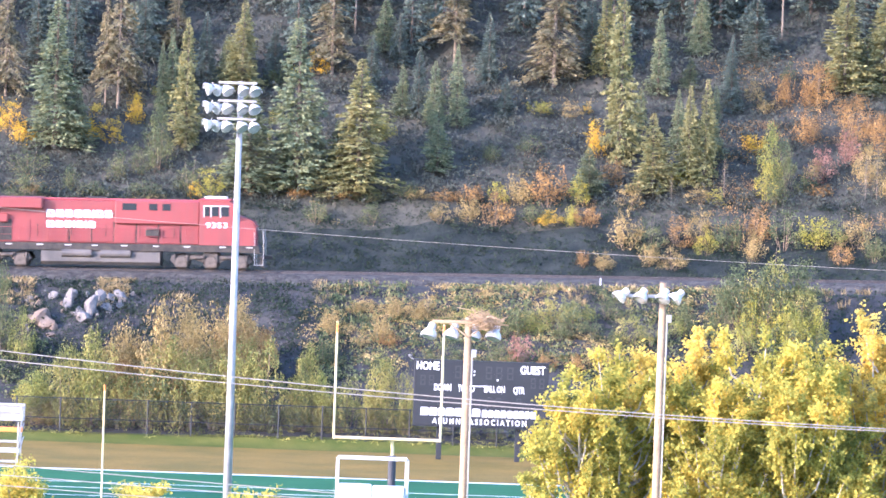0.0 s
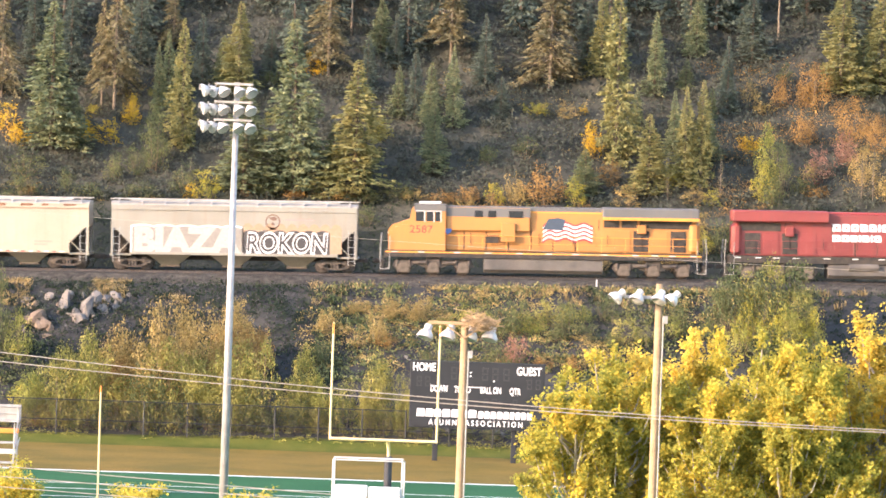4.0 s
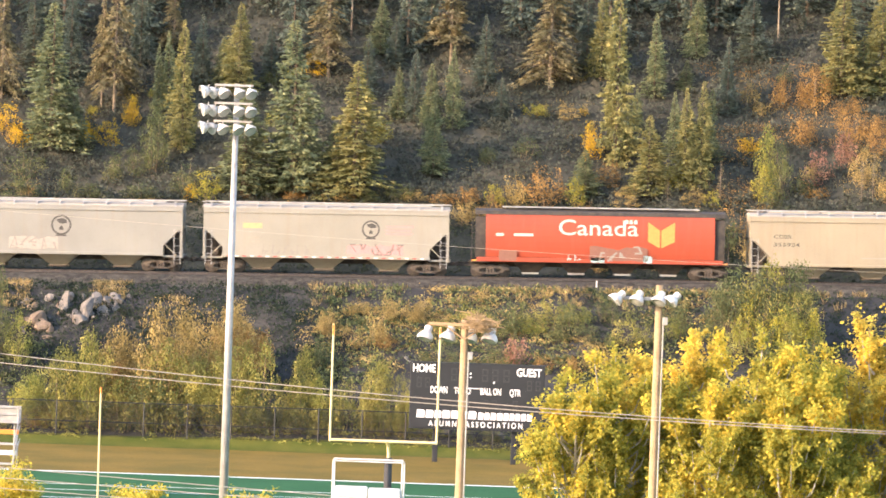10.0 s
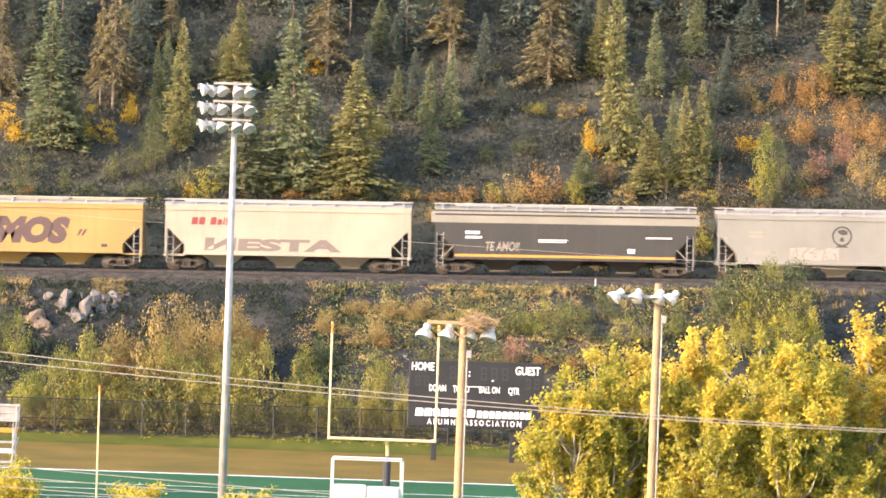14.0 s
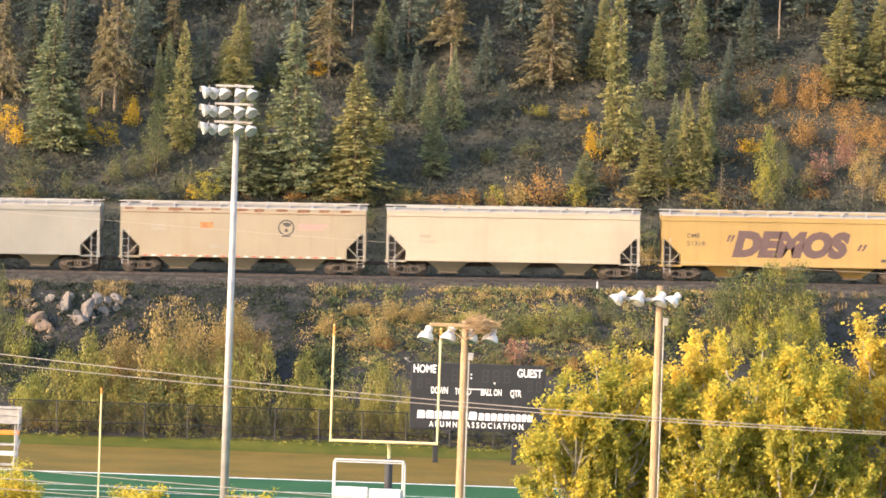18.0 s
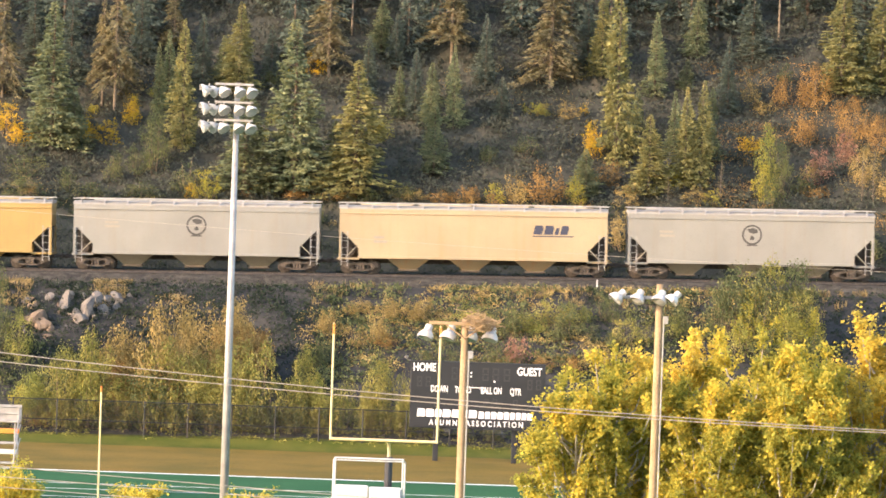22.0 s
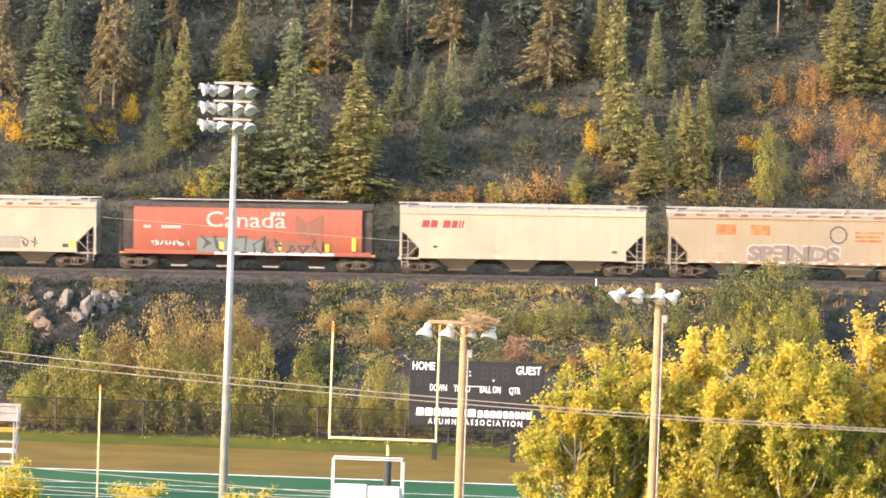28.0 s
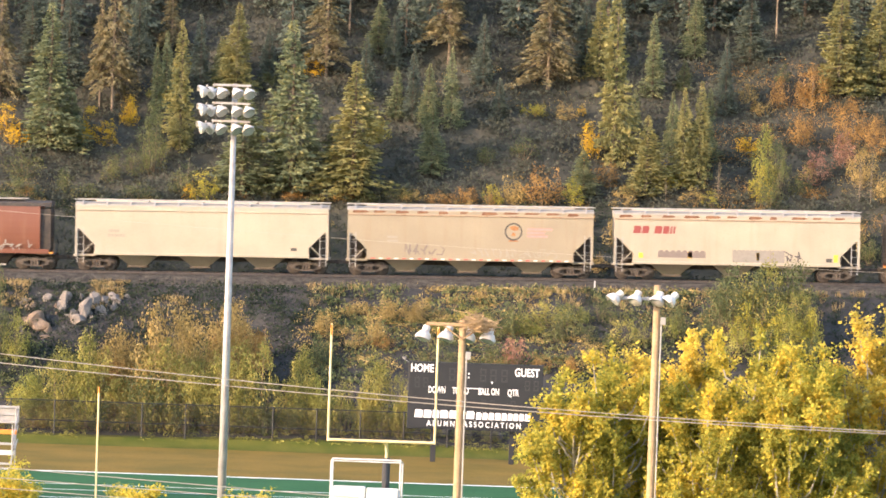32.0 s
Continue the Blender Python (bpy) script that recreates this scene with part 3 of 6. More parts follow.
def flood(t, x, y, z, turn, tilt, size=0.3, neck=0.26):
    """One bowl-shaped floodlight with its yoke; it looks down and out."""
    m = pose(x, y, z, 0, 0, turn) @ pose(0, 0, 0, tilt, 0, 0)
    prof = [(0.25, -0.32), (0.42, -0.26), (0.72, -0.05), (0.97, 0.42), (1.0, 0.62), (0.95, 0.64)]
    bowl = part("floodlight", Geo().lathe([(r * size, h * size) for r, h in prof], 16, m), M["lampshell"], t, smooth=True)
    part("lens", Geo().lathe([(0.9 * size, 0.645 * size), (0.6 * size, 0.72 * size), (0.1 * size, 0.75 * size)], 16, m), M["lampglass"], bowl)
    vis = Geo()
    arc = [math.radians(8 + 164 * i / 10) for i in range(11)]
    vis.add([m @ Vector((math.cos(a) * k * size, math.sin(a) * k * size, z * size)) for k, z in ((1.02, 0.55), (1.06, 1.0)) for a in arc], [(i, i + 1, 12 + i, 11 + i) for i in range(10)])
    part("visor", vis, M["lampshell"], bowl)
    part("ballast_box", Geo().lathe([(0.7 * neck * size, -(0.6 + neck) * size), (neck * size, -(0.5 + neck) * size), (neck * size, -0.26 * size)], 10, m), M["lampshell"], bowl)


def stadium_light():
    t = thing("stadium_light", "tall galvanised floodlight mast with three rows of lamps", "light mast", pose(-8.3, 156, 0))
    part("mast", Geo().tube((0, 0, -0.5), (0, 0, 20.6), 0.19, 0.1, 16), M["galv"], t, smooth=True)
    for k, z in enumerate((20.53, 19.83, 19.13)):
        arm = part("crossarm", Geo().box(-0.86, -0.2, z - 0.045, 0.64, -0.1, z + 0.045, 0.01), M["galv"], t)
        for x, turn, tilt, y in ((-1.16, -72, 100, -0.2), (-0.86, -50, 112, 0.1), (-0.52, 38, 130, -0.35), (0.08, 34, 130, -0.4), (0.54, 28, 128, -0.35)):
            flood(t, x, y, z - 0.26, turn, tilt, 0.25)
            part("yoke", Geo().tube((x * 0.93, -0.15, z), (x, y, z - 0.25), 0.025, n=6), M["galv"], t)


def wooden_light(x, y, top, nest):
    t = thing("flood_pole", "weathered wooden pole with four old floodlights" + (" and a stick nest" if nest else ""), "light pole", pose(x, y, 0))
    part("pole", Geo().tube((0, 0, -0.5), (0, 0, top), 0.155, 0.115, 14), M["wood"], t, smooth=True)
    zc = top - 0.15 if nest else top - 0.45
    part("crossarm", Geo().box(-1.2, -0.22, zc - 0.06, 1.0 if nest else 0.6, -0.1, zc + 0.05, 0.01), M["wood"] if nest else M["galv"], t)
    if nest:
        part("brace", Geo().tube((-0.7, -0.16, zc), (0, -0.14, zc - 0.5), 0.025).tube((0.7, -0.16, zc), (0, -0.14, zc - 0.5), 0.025), M["wood"], t)
    spots = ((-1.25, -30, 148), (-0.5, -35, 150), (0.22, -30, 150), (0.88, -25, 148)) if nest else ((-1.36, -70, 130), (-0.71, -32, 138), (0.02, -28, 138), (0.46, -68, 132))
    for fx, turn, tilt in spots:
        flood(t, fx, 0.3 if nest else -0.34, zc - 0.36 if nest else zc + 0.02, turn, tilt, 0.27 if nest else 0.245, 0.48)
    part("cable_box", Geo().box(0.13, -0.25, top - 1.3, 0.3, -0.1, top - 1.05, 0.01), M["galv"], t)
    part("conduit", Geo().tube((0.16, -0.12, 0.5), (0.16, -0.12, top - 1.3), 0.025), M["galv"], t)
    if nest:
        rs = random.Random(11)
        g = Geo()
        for _ in range(190):
            a = Vector((0.5 + rs.gauss(0, 0.24), rs.gauss(-0.1, 0.2), zc + 0.02 + rs.gauss(0.0, 0.12)))
            d = Vector((rs.uniform(-1, 1), rs.uniform(-0.6, 0.6), rs.uniform(-0.45, 0.35))).normalized() * rs.uniform(0.12, 0.34)
            g.tube(a - d, a + d, 0.014, 0.009, 4)
        nest_ob = thing("bird_nest", "untidy nest of dry sticks on the pole's crossarm", "nest", pose(x, y, 0))
        part("sticks", g, M["wood"], nest_ob)


def slim_pole():
    t = thing("foul_pole", "slim yellow pole with a red top", "pole", pose(-16.95, 200, 0))
    part("pole", Geo().tube((0, 0, -0.3), (0, 0, 5.75), 0.05, 0.045, 10), M["yellow"], t)
    part("cap", Geo().tube((0, 0, 5.5), (0, 0, 5.8), 0.055, 0.055, 10), M["orange"], t, "red painted tip")


def cable(name, a, b, sag, r=0.016, label="pale overhead power cable"):
    a, b = Vector(a), Vector(b)
    pts = []
    for i in range(25):
        s = i / 24
        p = a.lerp(b, s)
        p.z -= sag * 4 * s * (1 - s)
        pts.append(p)
    return tagged(part(name, Geo().path(pts, r, 6), M["wire"]), label, "cable", "overhead cables")


goal_post()
scoreboard()
fence()
training_goal()
bleachers()
stadium_light()
wooden_light(0.76, 132, 12.73, True)
wooden_light(7.15, 132, 14.1, False)
slim_pole()
cable("power_cable", (-19.52, 100, 13.7), (20.2, 100, 11.62), 0.593, 0.013)
cable("power_cable", (-19.51, 100, 13.35), (20.21, 100, 11.57), 0.510, 0.013)
cable("thin_cable", (-19.62, 100, 16.96), (20.05, 100, 15.56), 0.33, 0.0045)
cable("power_cable", (-18.65, 96, 10.83), (8.61, 96, 9.48), 0.1, 0.011)
cable("power_cable", (-18.64, 96, 10.5), (8.61, 96, 9.41), 0.1, 0.011)
cable("thin_cable", (-18.63, 96, 10.24), (8.62, 96, 9.18), 0.1, 0.011)


# ---- the train ----
def bogie(t, x, wide=False):
    """Two-axle freight truck at x."""
    def frame_geo():
        g = Geo()
        for y in (-1.12, 0.98):
            g.prism([(-1.2, 0.5), (-1.15, 0.62), (-0.5, 0.78), (0.5, 0.78), (1.15, 0.62), (1.2, 0.5), (1.05, 0.46), (0.5, 0.62), (-0.5, 0.62), (-1.05, 0.46)], y, y + 0.14)
            g.prism([(-1.05, 0.5), (-0.98, 0.38), (-0.45, 0.22), (0.45, 0.22), (0.98, 0.38), (1.05, 0.5), (0.92, 0.5), (0.42, 0.33), (-0.42, 0.33), (-0.92, 0.5)], y, y + 0.14)
            for ax in (-0.86, 0.86):
                g.box(ax - 0.16, y - 0.02, 0.36, ax + 0.16, y + 0.16, 0.6, 0.03).tube((ax, y - 0.07, 0.46), (ax, y + 0.1, 0.46), 0.1, n=10)
            for sx in (-0.2, 0, 0.2):
                g.tube((sx, y + 0.02, 0.33), (sx, y + 0.02, 0.62), 0.08, n=8)
        g.box(-0.22, -1.05, 0.55, 0.22, 1.05, 0.85, 0.03)
        return g
    b = part("bogie", frame_geo, M["truck"], t, key="bogie")
    b.location = (x, 0, 0)
    for ax in (-0.86, 0.86):
        for y in (-0.79, 0.66):
            w = part("wheel", lambda: Geo().lathe([(0.05, -0.03), (0.40, -0.01), (0.455, 0.0), (0.455, 0.1), (0.485, 0.11), (0.485, 0.13), (0.1, 0.13)], 20, pose(0, 0, 0, -90, 0, 0)), M["wheel"], b, key="wheel")
            w.location = (ax, y, 0.457)
        a = part("axle", lambda: Geo().tube((0, -1.0, 0), (0, 1.0, 0), 0.08), M["truck"], b, key="axle")
        a.location = (ax, 0, 0.457)
    return b


def ladder_geo(z0, z1, w=0.42, rungs=5):
    g = Geo()
    for s in (0, w):
        g.box(s - 0.025, -0.03, z0, s + 0.025, 0.0, z1)
    for i in range(rungs):
        z = z0 + (i + 0.6) * (z1 - z0) / rungs
        g.tube((0, -0.02, z), (w, -0.02, z), 0.016, n=5)
    return g


# bay paint: rust and dirt, plus the shade of downward faces as darker colour
LOWER = [car_paint('dirty_shaded_bay_paint', (0.25, 0.225, 0.17), 0.5, (0.12, 0.07, 0.04), 40.0, 0.7),
         car_paint('rusty_grey_roof_paint', (0.30, 0.28, 0.24), 0.4, (0.16, 0.09, 0.05), 41.0, 0.7),
         car_paint('rusty_edge_paint', (0.30, 0.22, 0.15), 0.9, (0.16, 0.07, 0.035), 42.0, 0.8)]


def hopper(label, pitch, paint, decals=(), bays=3, roof=None, sill=None, walkway=None, lower=None, rusty=False, dashes=False):
    """Covered grain hopper, origin on the rail top in its middle."""
    t = thing("hopper_car", label, "freight car", group="freight train")
    h = round((pitch - 1.45) / 2 * 4) / 4
    k = (h, bays)
    W = 1.6
    lower = lower or LOWER[0]
    side = [(-h + 1.3, 1.18), (h - 1.3, 1.18), (h - 1.3, 1.75), (h - 0.3, 2.78), (h, 2.9), (h, 4.42), (-h, 4.42), (-h, 2.9), (-h + 0.3, 2.78), (-h + 1.3, 1.75)]
    part("body", lambda: Geo().prism(side[::-1], -W, W), paint, t, key=("body", k))

    def roof_geo():
        prof = [(-W - 0.01, 4.40), (-W + 0.03, 4.46), (-W + 0.14, 4.52), (-1.25, 4.58), (-0.6, 4.63), (0, 4.64), (0.6, 4.63), (1.25, 4.58), (W - 0.14, 4.52), (W - 0.03, 4.46), (W + 0.01, 4.40)]
        return Geo().prism(prof, -h - 0.04, h + 0.04, "x")
    part("roof", roof_geo, roof or LOWER[1], t, key=("roof", k))
    part("top_chord", lambda: Geo().box(-h, -W - 0.06, 4.06, h, -W - 0.002, 4.15, 0.015).box(-h, W + 0.002, 4.06, h, W + 0.06, 4.15, 0.015), LOWER[2] if rusty else paint, t, key=("chord", k))
    part("side_sill", lambda: Geo().box(-h + 1.25, -W - 0.06, 1.08, h - 1.25, -W - 0.002, 1.26, 0.015).box(-h + 1.25, W + 0.002, 1.08, h - 1.25, W + 0.06, 1.26, 0.015), sill or paint, t, key=("sill", k))

    def board():
        g = Geo()
        for y in (-1.48, 1.18):
            g.box(-h - 0.1, y, 4.755, h + 0.1, y + 0.3, 4.815)
        return g
    part("running_board", board, walkway or M["grating"], t, key=("board", k))
    for i in range(4):
        x = (-h + 1.2) + (2 * h - 2.4) * (i + 0.5) / 4
        c = part("hatch_cover", lambda: Geo().prism([(-0.24, 0), (0.24, 0), (0.2, 0.12), (-0.2, 0.12)], -1.75, 1.75, "x"), roof or paint, t, key="hatch")
        c.location = (x, 0, 4.62)
    n = 11
    for i in range(n):
        b = part("roof_bracket", lambda: Geo().prism([(-0.05, 0.0), (0.02, 0.0), (0.3, 0.33), (0.1, 0.375), (0.08, 0.375)], -0.05, 0.05, "x"), walkway or M["grating"], t, key="bracket")
        b.location = (-h + 0.5 + i * (2 * h - 1.0) / (n - 1), -W, 4.38)
    xs = {3: (-4.35, -0.15, 4.2), 4: (-5.0, -1.75, 1.5, 4.75)}[bays]
    half = 1.5 if bays == 3 else 1.2
    for x in xs:
        hb = part("hopper_bay", lambda: Geo().frustum((-0.54, -0.62, 0.54, 0.62, 0.36), (-half, -1.5, half, 1.5, 1.14)), lower, t, key=("bay", bays))
        hb.location = (x, 0, 0)
        gate = part("discharge_gate", lambda: Geo().box(-0.68, -0.72, 0.24, 0.68, 0.72, 0.36, 0.02).tube((-0.5, -0.8, 0.3), (0.5, -0.8, 0.3), 0.04), M["dust"], hb, key="gate")
    part("centre_sill", lambda: Geo().box(-h - 0.1, -0.3, 0.72, h + 0.1, 0.3, 1.1), M["under"], t, key=("csill", k))
    for s in (-1, 1):
        part("slope_sheet", lambda: Geo().add([(s * (h - 0.35), -1.5, 2.74), (s * (h - 0.35), 1.5, 2.74), (s * (h - 1.9), 1.5, 1.12), (s * (h - 1.9), -1.5, 1.12)], [(0, 1, 2, 3), (3, 2, 1, 0)]), lower, t, key=("slope", k, s))
        # centre web, added dark so the open end looks shaded
        part("end_web", lambda: Geo().prism([(s * (h - 1.95), 1.1), (s * (h - 0.1), 1.1), (s * (h - 0.1), 2.8), (s * (h - 0.4), 2.7)][::s], -0.04, 0.04), M["under"], t, key=("web", k, s))
        part("end_platform", lambda: Geo().box(*sorted((s * (h - 1.35), s * (h + 0.12)))[:1], -1.5, 0.98, sorted((s * (h - 1.35), s * (h + 0.12)))[1], 1.5, 1.1, 0.02), paint, t, key=("plat", k, s))
        part("coupler", lambda: Geo().box(min(s * h, s * (h + 0.72)), -0.12, 0.74, max(s * h, s * (h + 0.72)), 0.12, 0.98, 0.03).box(min(s * (h + 0.5), s * (h + 0.74)), -0.2, 0.7, max(s * (h + 0.5), s * (h + 0.74)), 0.2, 1.02, 0.04), M["under"], t, key=("coup", k, s))
        for y in (-W + 0.02, W - 0.02):
            part("corner_post", lambda: Geo().box(s * (h - 0.05) - 0.06, y - 0.06, 0.95, s * (h - 0.05) + 0.06, y + 0.06, 2.95), paint, t, key=("cpost", k, s, y))
            ld = part("ladder", lambda: ladder_geo(0.55, 2.9), walkway or M["grating"], t, key="ladder")
            ld.location = (s * (h - 0.35) - 0.21, y, 0)
            part("brace", lambda: Geo().tube((s * (h - 0.4), y, 1.1), (s * (h - 1.25), y, 1.95), 0.04, n=6), LOWER[0], t, key=("brace", k, s, y))
        bogie(t, s * (h - 1.45))
    part("air_reservoir", lambda: Geo().tube((-h + 0.75, -0.9, 1.45), (-h + 0.75, 0.4, 1.45), 0.24, n=12), M["under"], t, key=("tank", k))
    part("brake_wheel", lambda: Geo().lathe([(0.26, 0), (0.28, 0.02), (0.26, 0.04)], 14, pose(-h - 0.08, 0.5, 3.0, 0, -90, 0)), M["under"], t, key=("bw", k))
    if rusty:
        rr = random.Random(int(pitch * 1000))
        for i in range(11):
            x0 = -h + 0.3 + i * (2 * h - 0.6) / 11
            z0, w = rr.uniform(4.17, 4.25), rr.uniform(0.5, 1.15)
            part("rust_patch", Geo().prism([(x0, z0 + 0.03), (x0 + 0.12 * w, z0), (x0 + 0.8 * w, z0 + 0.02), (x0 + w, z0 + 0.08), (x0 + 0.85 * w, 4.37), (x0 + 0.1 * w, 4.39)], -W - 0.005, -W + 0.01), RUSTY, t)
    if dashes:
        for i in range(26):
            r = part("reflector", lambda: Geo().box(0, -W - 0.068, 1.13, 0.26, -W - 0.061, 1.21), REFLECT[i % 2], t, key="dash")
            r.location = (-h + 1.6 + i * (2 * h - 3.5) / 25, 0, 0)
    for d in decals:
        d(t, -W - 0.008, h)
    return t


RUSTY = surface("flaked_rust", (0.13, 0.065, 0.04), (0.24, 0.14, 0.085), 2.5, 0.85)
REFLECT = [plain("red_reflector", (0.45, 0.08, 0.06), 0.4), plain("white_reflector", (0.7, 0.68, 0.64), 0.4)]


# ---- painted marks on the car sides; each is a function of the car, its side's plane and its half length ----
def bars(x, z, rows, material, name="marking"):
    """Small unreadable writing as plain bars: rows of (width, height) downwards."""
    def put(t, y, h):
        zz = z
        for w, hh in rows:
            part(name, Geo().box(x, y, zz - hh, x + w, y + 0.006, zz), material, t)
            zz -= hh * 1.7
    return put


def emblem(x, z, r, material, inner):
    """A round railway emblem: a ring, a dark shape in it, a small base."""
    def put(t, y, h):
        n = 28
        g = Geo()
        ring = [(x + math.cos(a) * r, z + math.sin(a) * r) for a in [2 * math.pi * i / n for i in range(n)]]
        innr = [(x + (a - x) * 0.82, z + (b - z) * 0.82) for a, b in ring]
        v = [(a, y, b) for a, b in ring + innr]
        g.add(v, [(i, (i + 1) % n, n + (i + 1) % n, n + i) for i in range(n)])
        part("emblem_ring", g, material, t)
        g = Geo()
        g.prism([(x - 0.3 * r, z + 0.25 * r), (x + 0.1 * r, z + 0.1 * r), (x + 0.55 * r, z + 0.2 * r), (x + 0.55 * r, z + 0.5 * r), (x + 0.1 * r, z + 0.68 * r), (x - 0.5 * r, z + 0.55 * r)], y, y + 0.006)
        g.prism([(x - 0.2 * r, z - 0.5 * r), (x + 0.2 * r, z - 0.5 * r), (x + 0.2 * r, z - 0.25 * r), (x, z - 0.05 * r), (x - 0.2 * r, z - 0.25 * r)], y, y + 0.006)
        g.prism([(x - 0.6 * r, z - 1.1 * r), (x + 0.6 * r, z - 1.1 * r), (x + 0.45 * r, z - 0.95 * r), (x - 0.45 * r, z - 0.95 * r)], y, y + 0.006)
        part("emblem_figure", g, inner, t)
    return put


def scrawl(body, x, z, height, width, material, flip=False, slant=0.12, fat=0.02, lift=0.002):
    """Spray-painted letters."""
    return lambda t, y, h: word(body, x, y - lift, z, height, material, t, "graffiti_letter", width, flip, slant, fat)


def sign(body, x, z, height, width, material, slant=0.0):
    return lambda t, y, h: word(body, x, y - 0.002, z, height, material, t, "letter", width, False, slant)


def blotch(x, z, w, hh, material, seed=1, name="graffiti", fill=None):
    """An unreadable spray-painted tag: angular strokes over a ragged fill."""
    def put(t, y, h):
        rs = random.Random(seed)
        n = max(2, int(w / (hh * 0.75)))
        if fill is not None:
            top = [(x + w * i / (2 * n), z + hh * rs.uniform(0.75, 1.05)) for i in range(2 * n + 1)]
            low = [(x + w * i / (2 * n), z + hh * rs.uniform(-0.05, 0.15)) for i in range(2 * n + 1)]
            g = Geo()
            g.add([(a, y + 0.002, b) for a, b in top + low], [(i, i + 1, 2 * n + 2 + i, 2 * n + 1 + i) for i in range(2 * n)])
            part("graffiti_fill", g, fill, t)
        k = 0
        for i in range(n):
            cx, ww = x + (i + 0.5) * w / n, w / n
            pts = [(cx + ww * rs.uniform(-0.5, 0.5), z + hh * rs.choice((0.05, 0.3, 0.55, 0.95))) for _ in range(5)]
            for (ax, az), (bx, bz) in zip(pts, pts[1:]):
                d = Vector((bx - ax, bz - az))
                if d.length < 0.05:
                    continue
                q = Vector((-d.y, d.x)).normalized() * hh * rs.uniform(0.045, 0.085)
                e = d.normalized() * hh * 0.05
                yy = y - 0.0004 * (k % 8)
                k += 1
                g = Geo().add([(ax - e.x + q.x, yy, az - e.y + q.y), (ax - e.x - q.x, yy, az - e.y - q.y), (bx + e.x - q.x * 0.6, yy, bz + e.y - q.y * 0.6), (bx + e.x + q.x * 0.6, yy, bz + e.y + q.y * 0.6)], [(0, 1, 2, 3)])
                part(name, g, material, t)
    return put


def cloud(x, z, w, hh, material, bumps, depth, lift=0.0):
    """A flat sprayed ground behind letters, with a scalloped upper edge."""
    def put(t, y, h):
        n = bumps * 6
        top = [(x + w * i / n, z + hh * (1 - depth + depth * abs(math.sin(math.pi * bumps * i / n)) ** 0.7)) for i in range(n + 1)]
        g = Geo().add([(a, y - lift, b) for a, b in top] + [(a, y - lift, z) for a, _ in top], [(i, n + 1 + i, n + 2 + i, i + 1) for i in range(n)])
        part("graffiti_fill", g, material, t)
    return put


def brand(x, z, hh, widths, material, slant=0.18, gap=0.08):
    """A railway's name as a row of plain slanted blocks; 0 leaves a space."""
    def put(t, y, h):
        a = x
        for w in widths:
            if w == 0:
                a += 0.3
                continue
            g = Geo()
            s = slant * hh
            hi = hh if w > 0.35 or w < 0.13 else hh * 0.74
            k = s * hi / hh
            g.prism([(a, z), (a + w, z), (a + w + k * 0.7, z + hi * 0.7), (a + w * 0.85 + k, z + hi), (a + k, z + hi)], y, y + 0.006)
            part("name_block", g, material, t)
            a += w + gap
    return put


def patch(x, z, w, hh, material, name="paint_patch"):
    return lambda t, y, h: part(name, Geo().box(x, y, z, x + w, y + 0.005, z + hh), material, t)


def shape(poly, material, name="emblem"):
    return lambda t, y, h: part(name, Geo().prism(poly, y, y + 0.006), material, t)


INK = plain("dark_stencil", (0.06, 0.055, 0.05), 0.7)
FADED = plain("faded_stencil", (0.30, 0.27, 0.22), 0.8)
REDINK = plain("red_lettering", (0.24, 0.048, 0.042), 0.6)
PINK = plain("faded_pink_paint", (0.55, 0.24, 0.22), 0.7)
GRAFW = plain("white_spray", (0.72, 0.72, 0.70), 0.6)
GRAFD = plain("black_spray", (0.05, 0.045, 0.045), 0.6)
GRAFV = plain("dull_brown_spray", (0.18, 0.145, 0.13), 0.7)
GRAFG = plain("grey_spray", (0.24, 0.22, 0.19), 0.7)
TEAL = plain("teal_spray", (0.30, 0.42, 0.42), 0.7)
SILVER = plain("silver_spray", (0.36, 0.35, 0.32), 0.5)
TANSPRAY = plain("tan_spray", (0.36, 0.24, 0.15), 0.7)
PLUM = plain("plum_brown_spray", (0.10, 0.062, 0.06), 0.7)
TAG = plain("yellow_tag_paint", (0.75, 0.45, 0.04), 0.5)
CREAMINK = plain("cream_lettering", (0.62, 0.52, 0.44), 0.6)
PALEINK = plain("worn_pale_lettering", (0.50, 0.40, 0.36), 0.7)
BUFFY = plain("faded_orange_patch", (0.50, 0.34, 0.17), 0.8)
RUSTD = plain("dull_brown_paint", (0.20, 0.09, 0.06), 0.7)
TEALD = plain("dull_teal_paint", (0.13, 0.17, 0.16), 0.7)
BUFF = plain("buff_grey_paint", (0.33, 0.29, 0.25), 0.8)
RUST = surface("rust_patch", (0.25, 0.11, 0.05), (0.42, 0.22, 0.10), 2.0, 0.85)
GOLDP = plain("gold_emblem", (0.62, 0.25, 0.06), 0.6)
BROWNSPRAY = plain("brown_spray", (0.17, 0.105, 0.075), 0.7)
STRIPE = plain("orange_stripe", (0.70, 0.29, 0.045), 0.5)
NAVY = plain("navy_lettering", (0.035, 0.04, 0.07), 0.6)

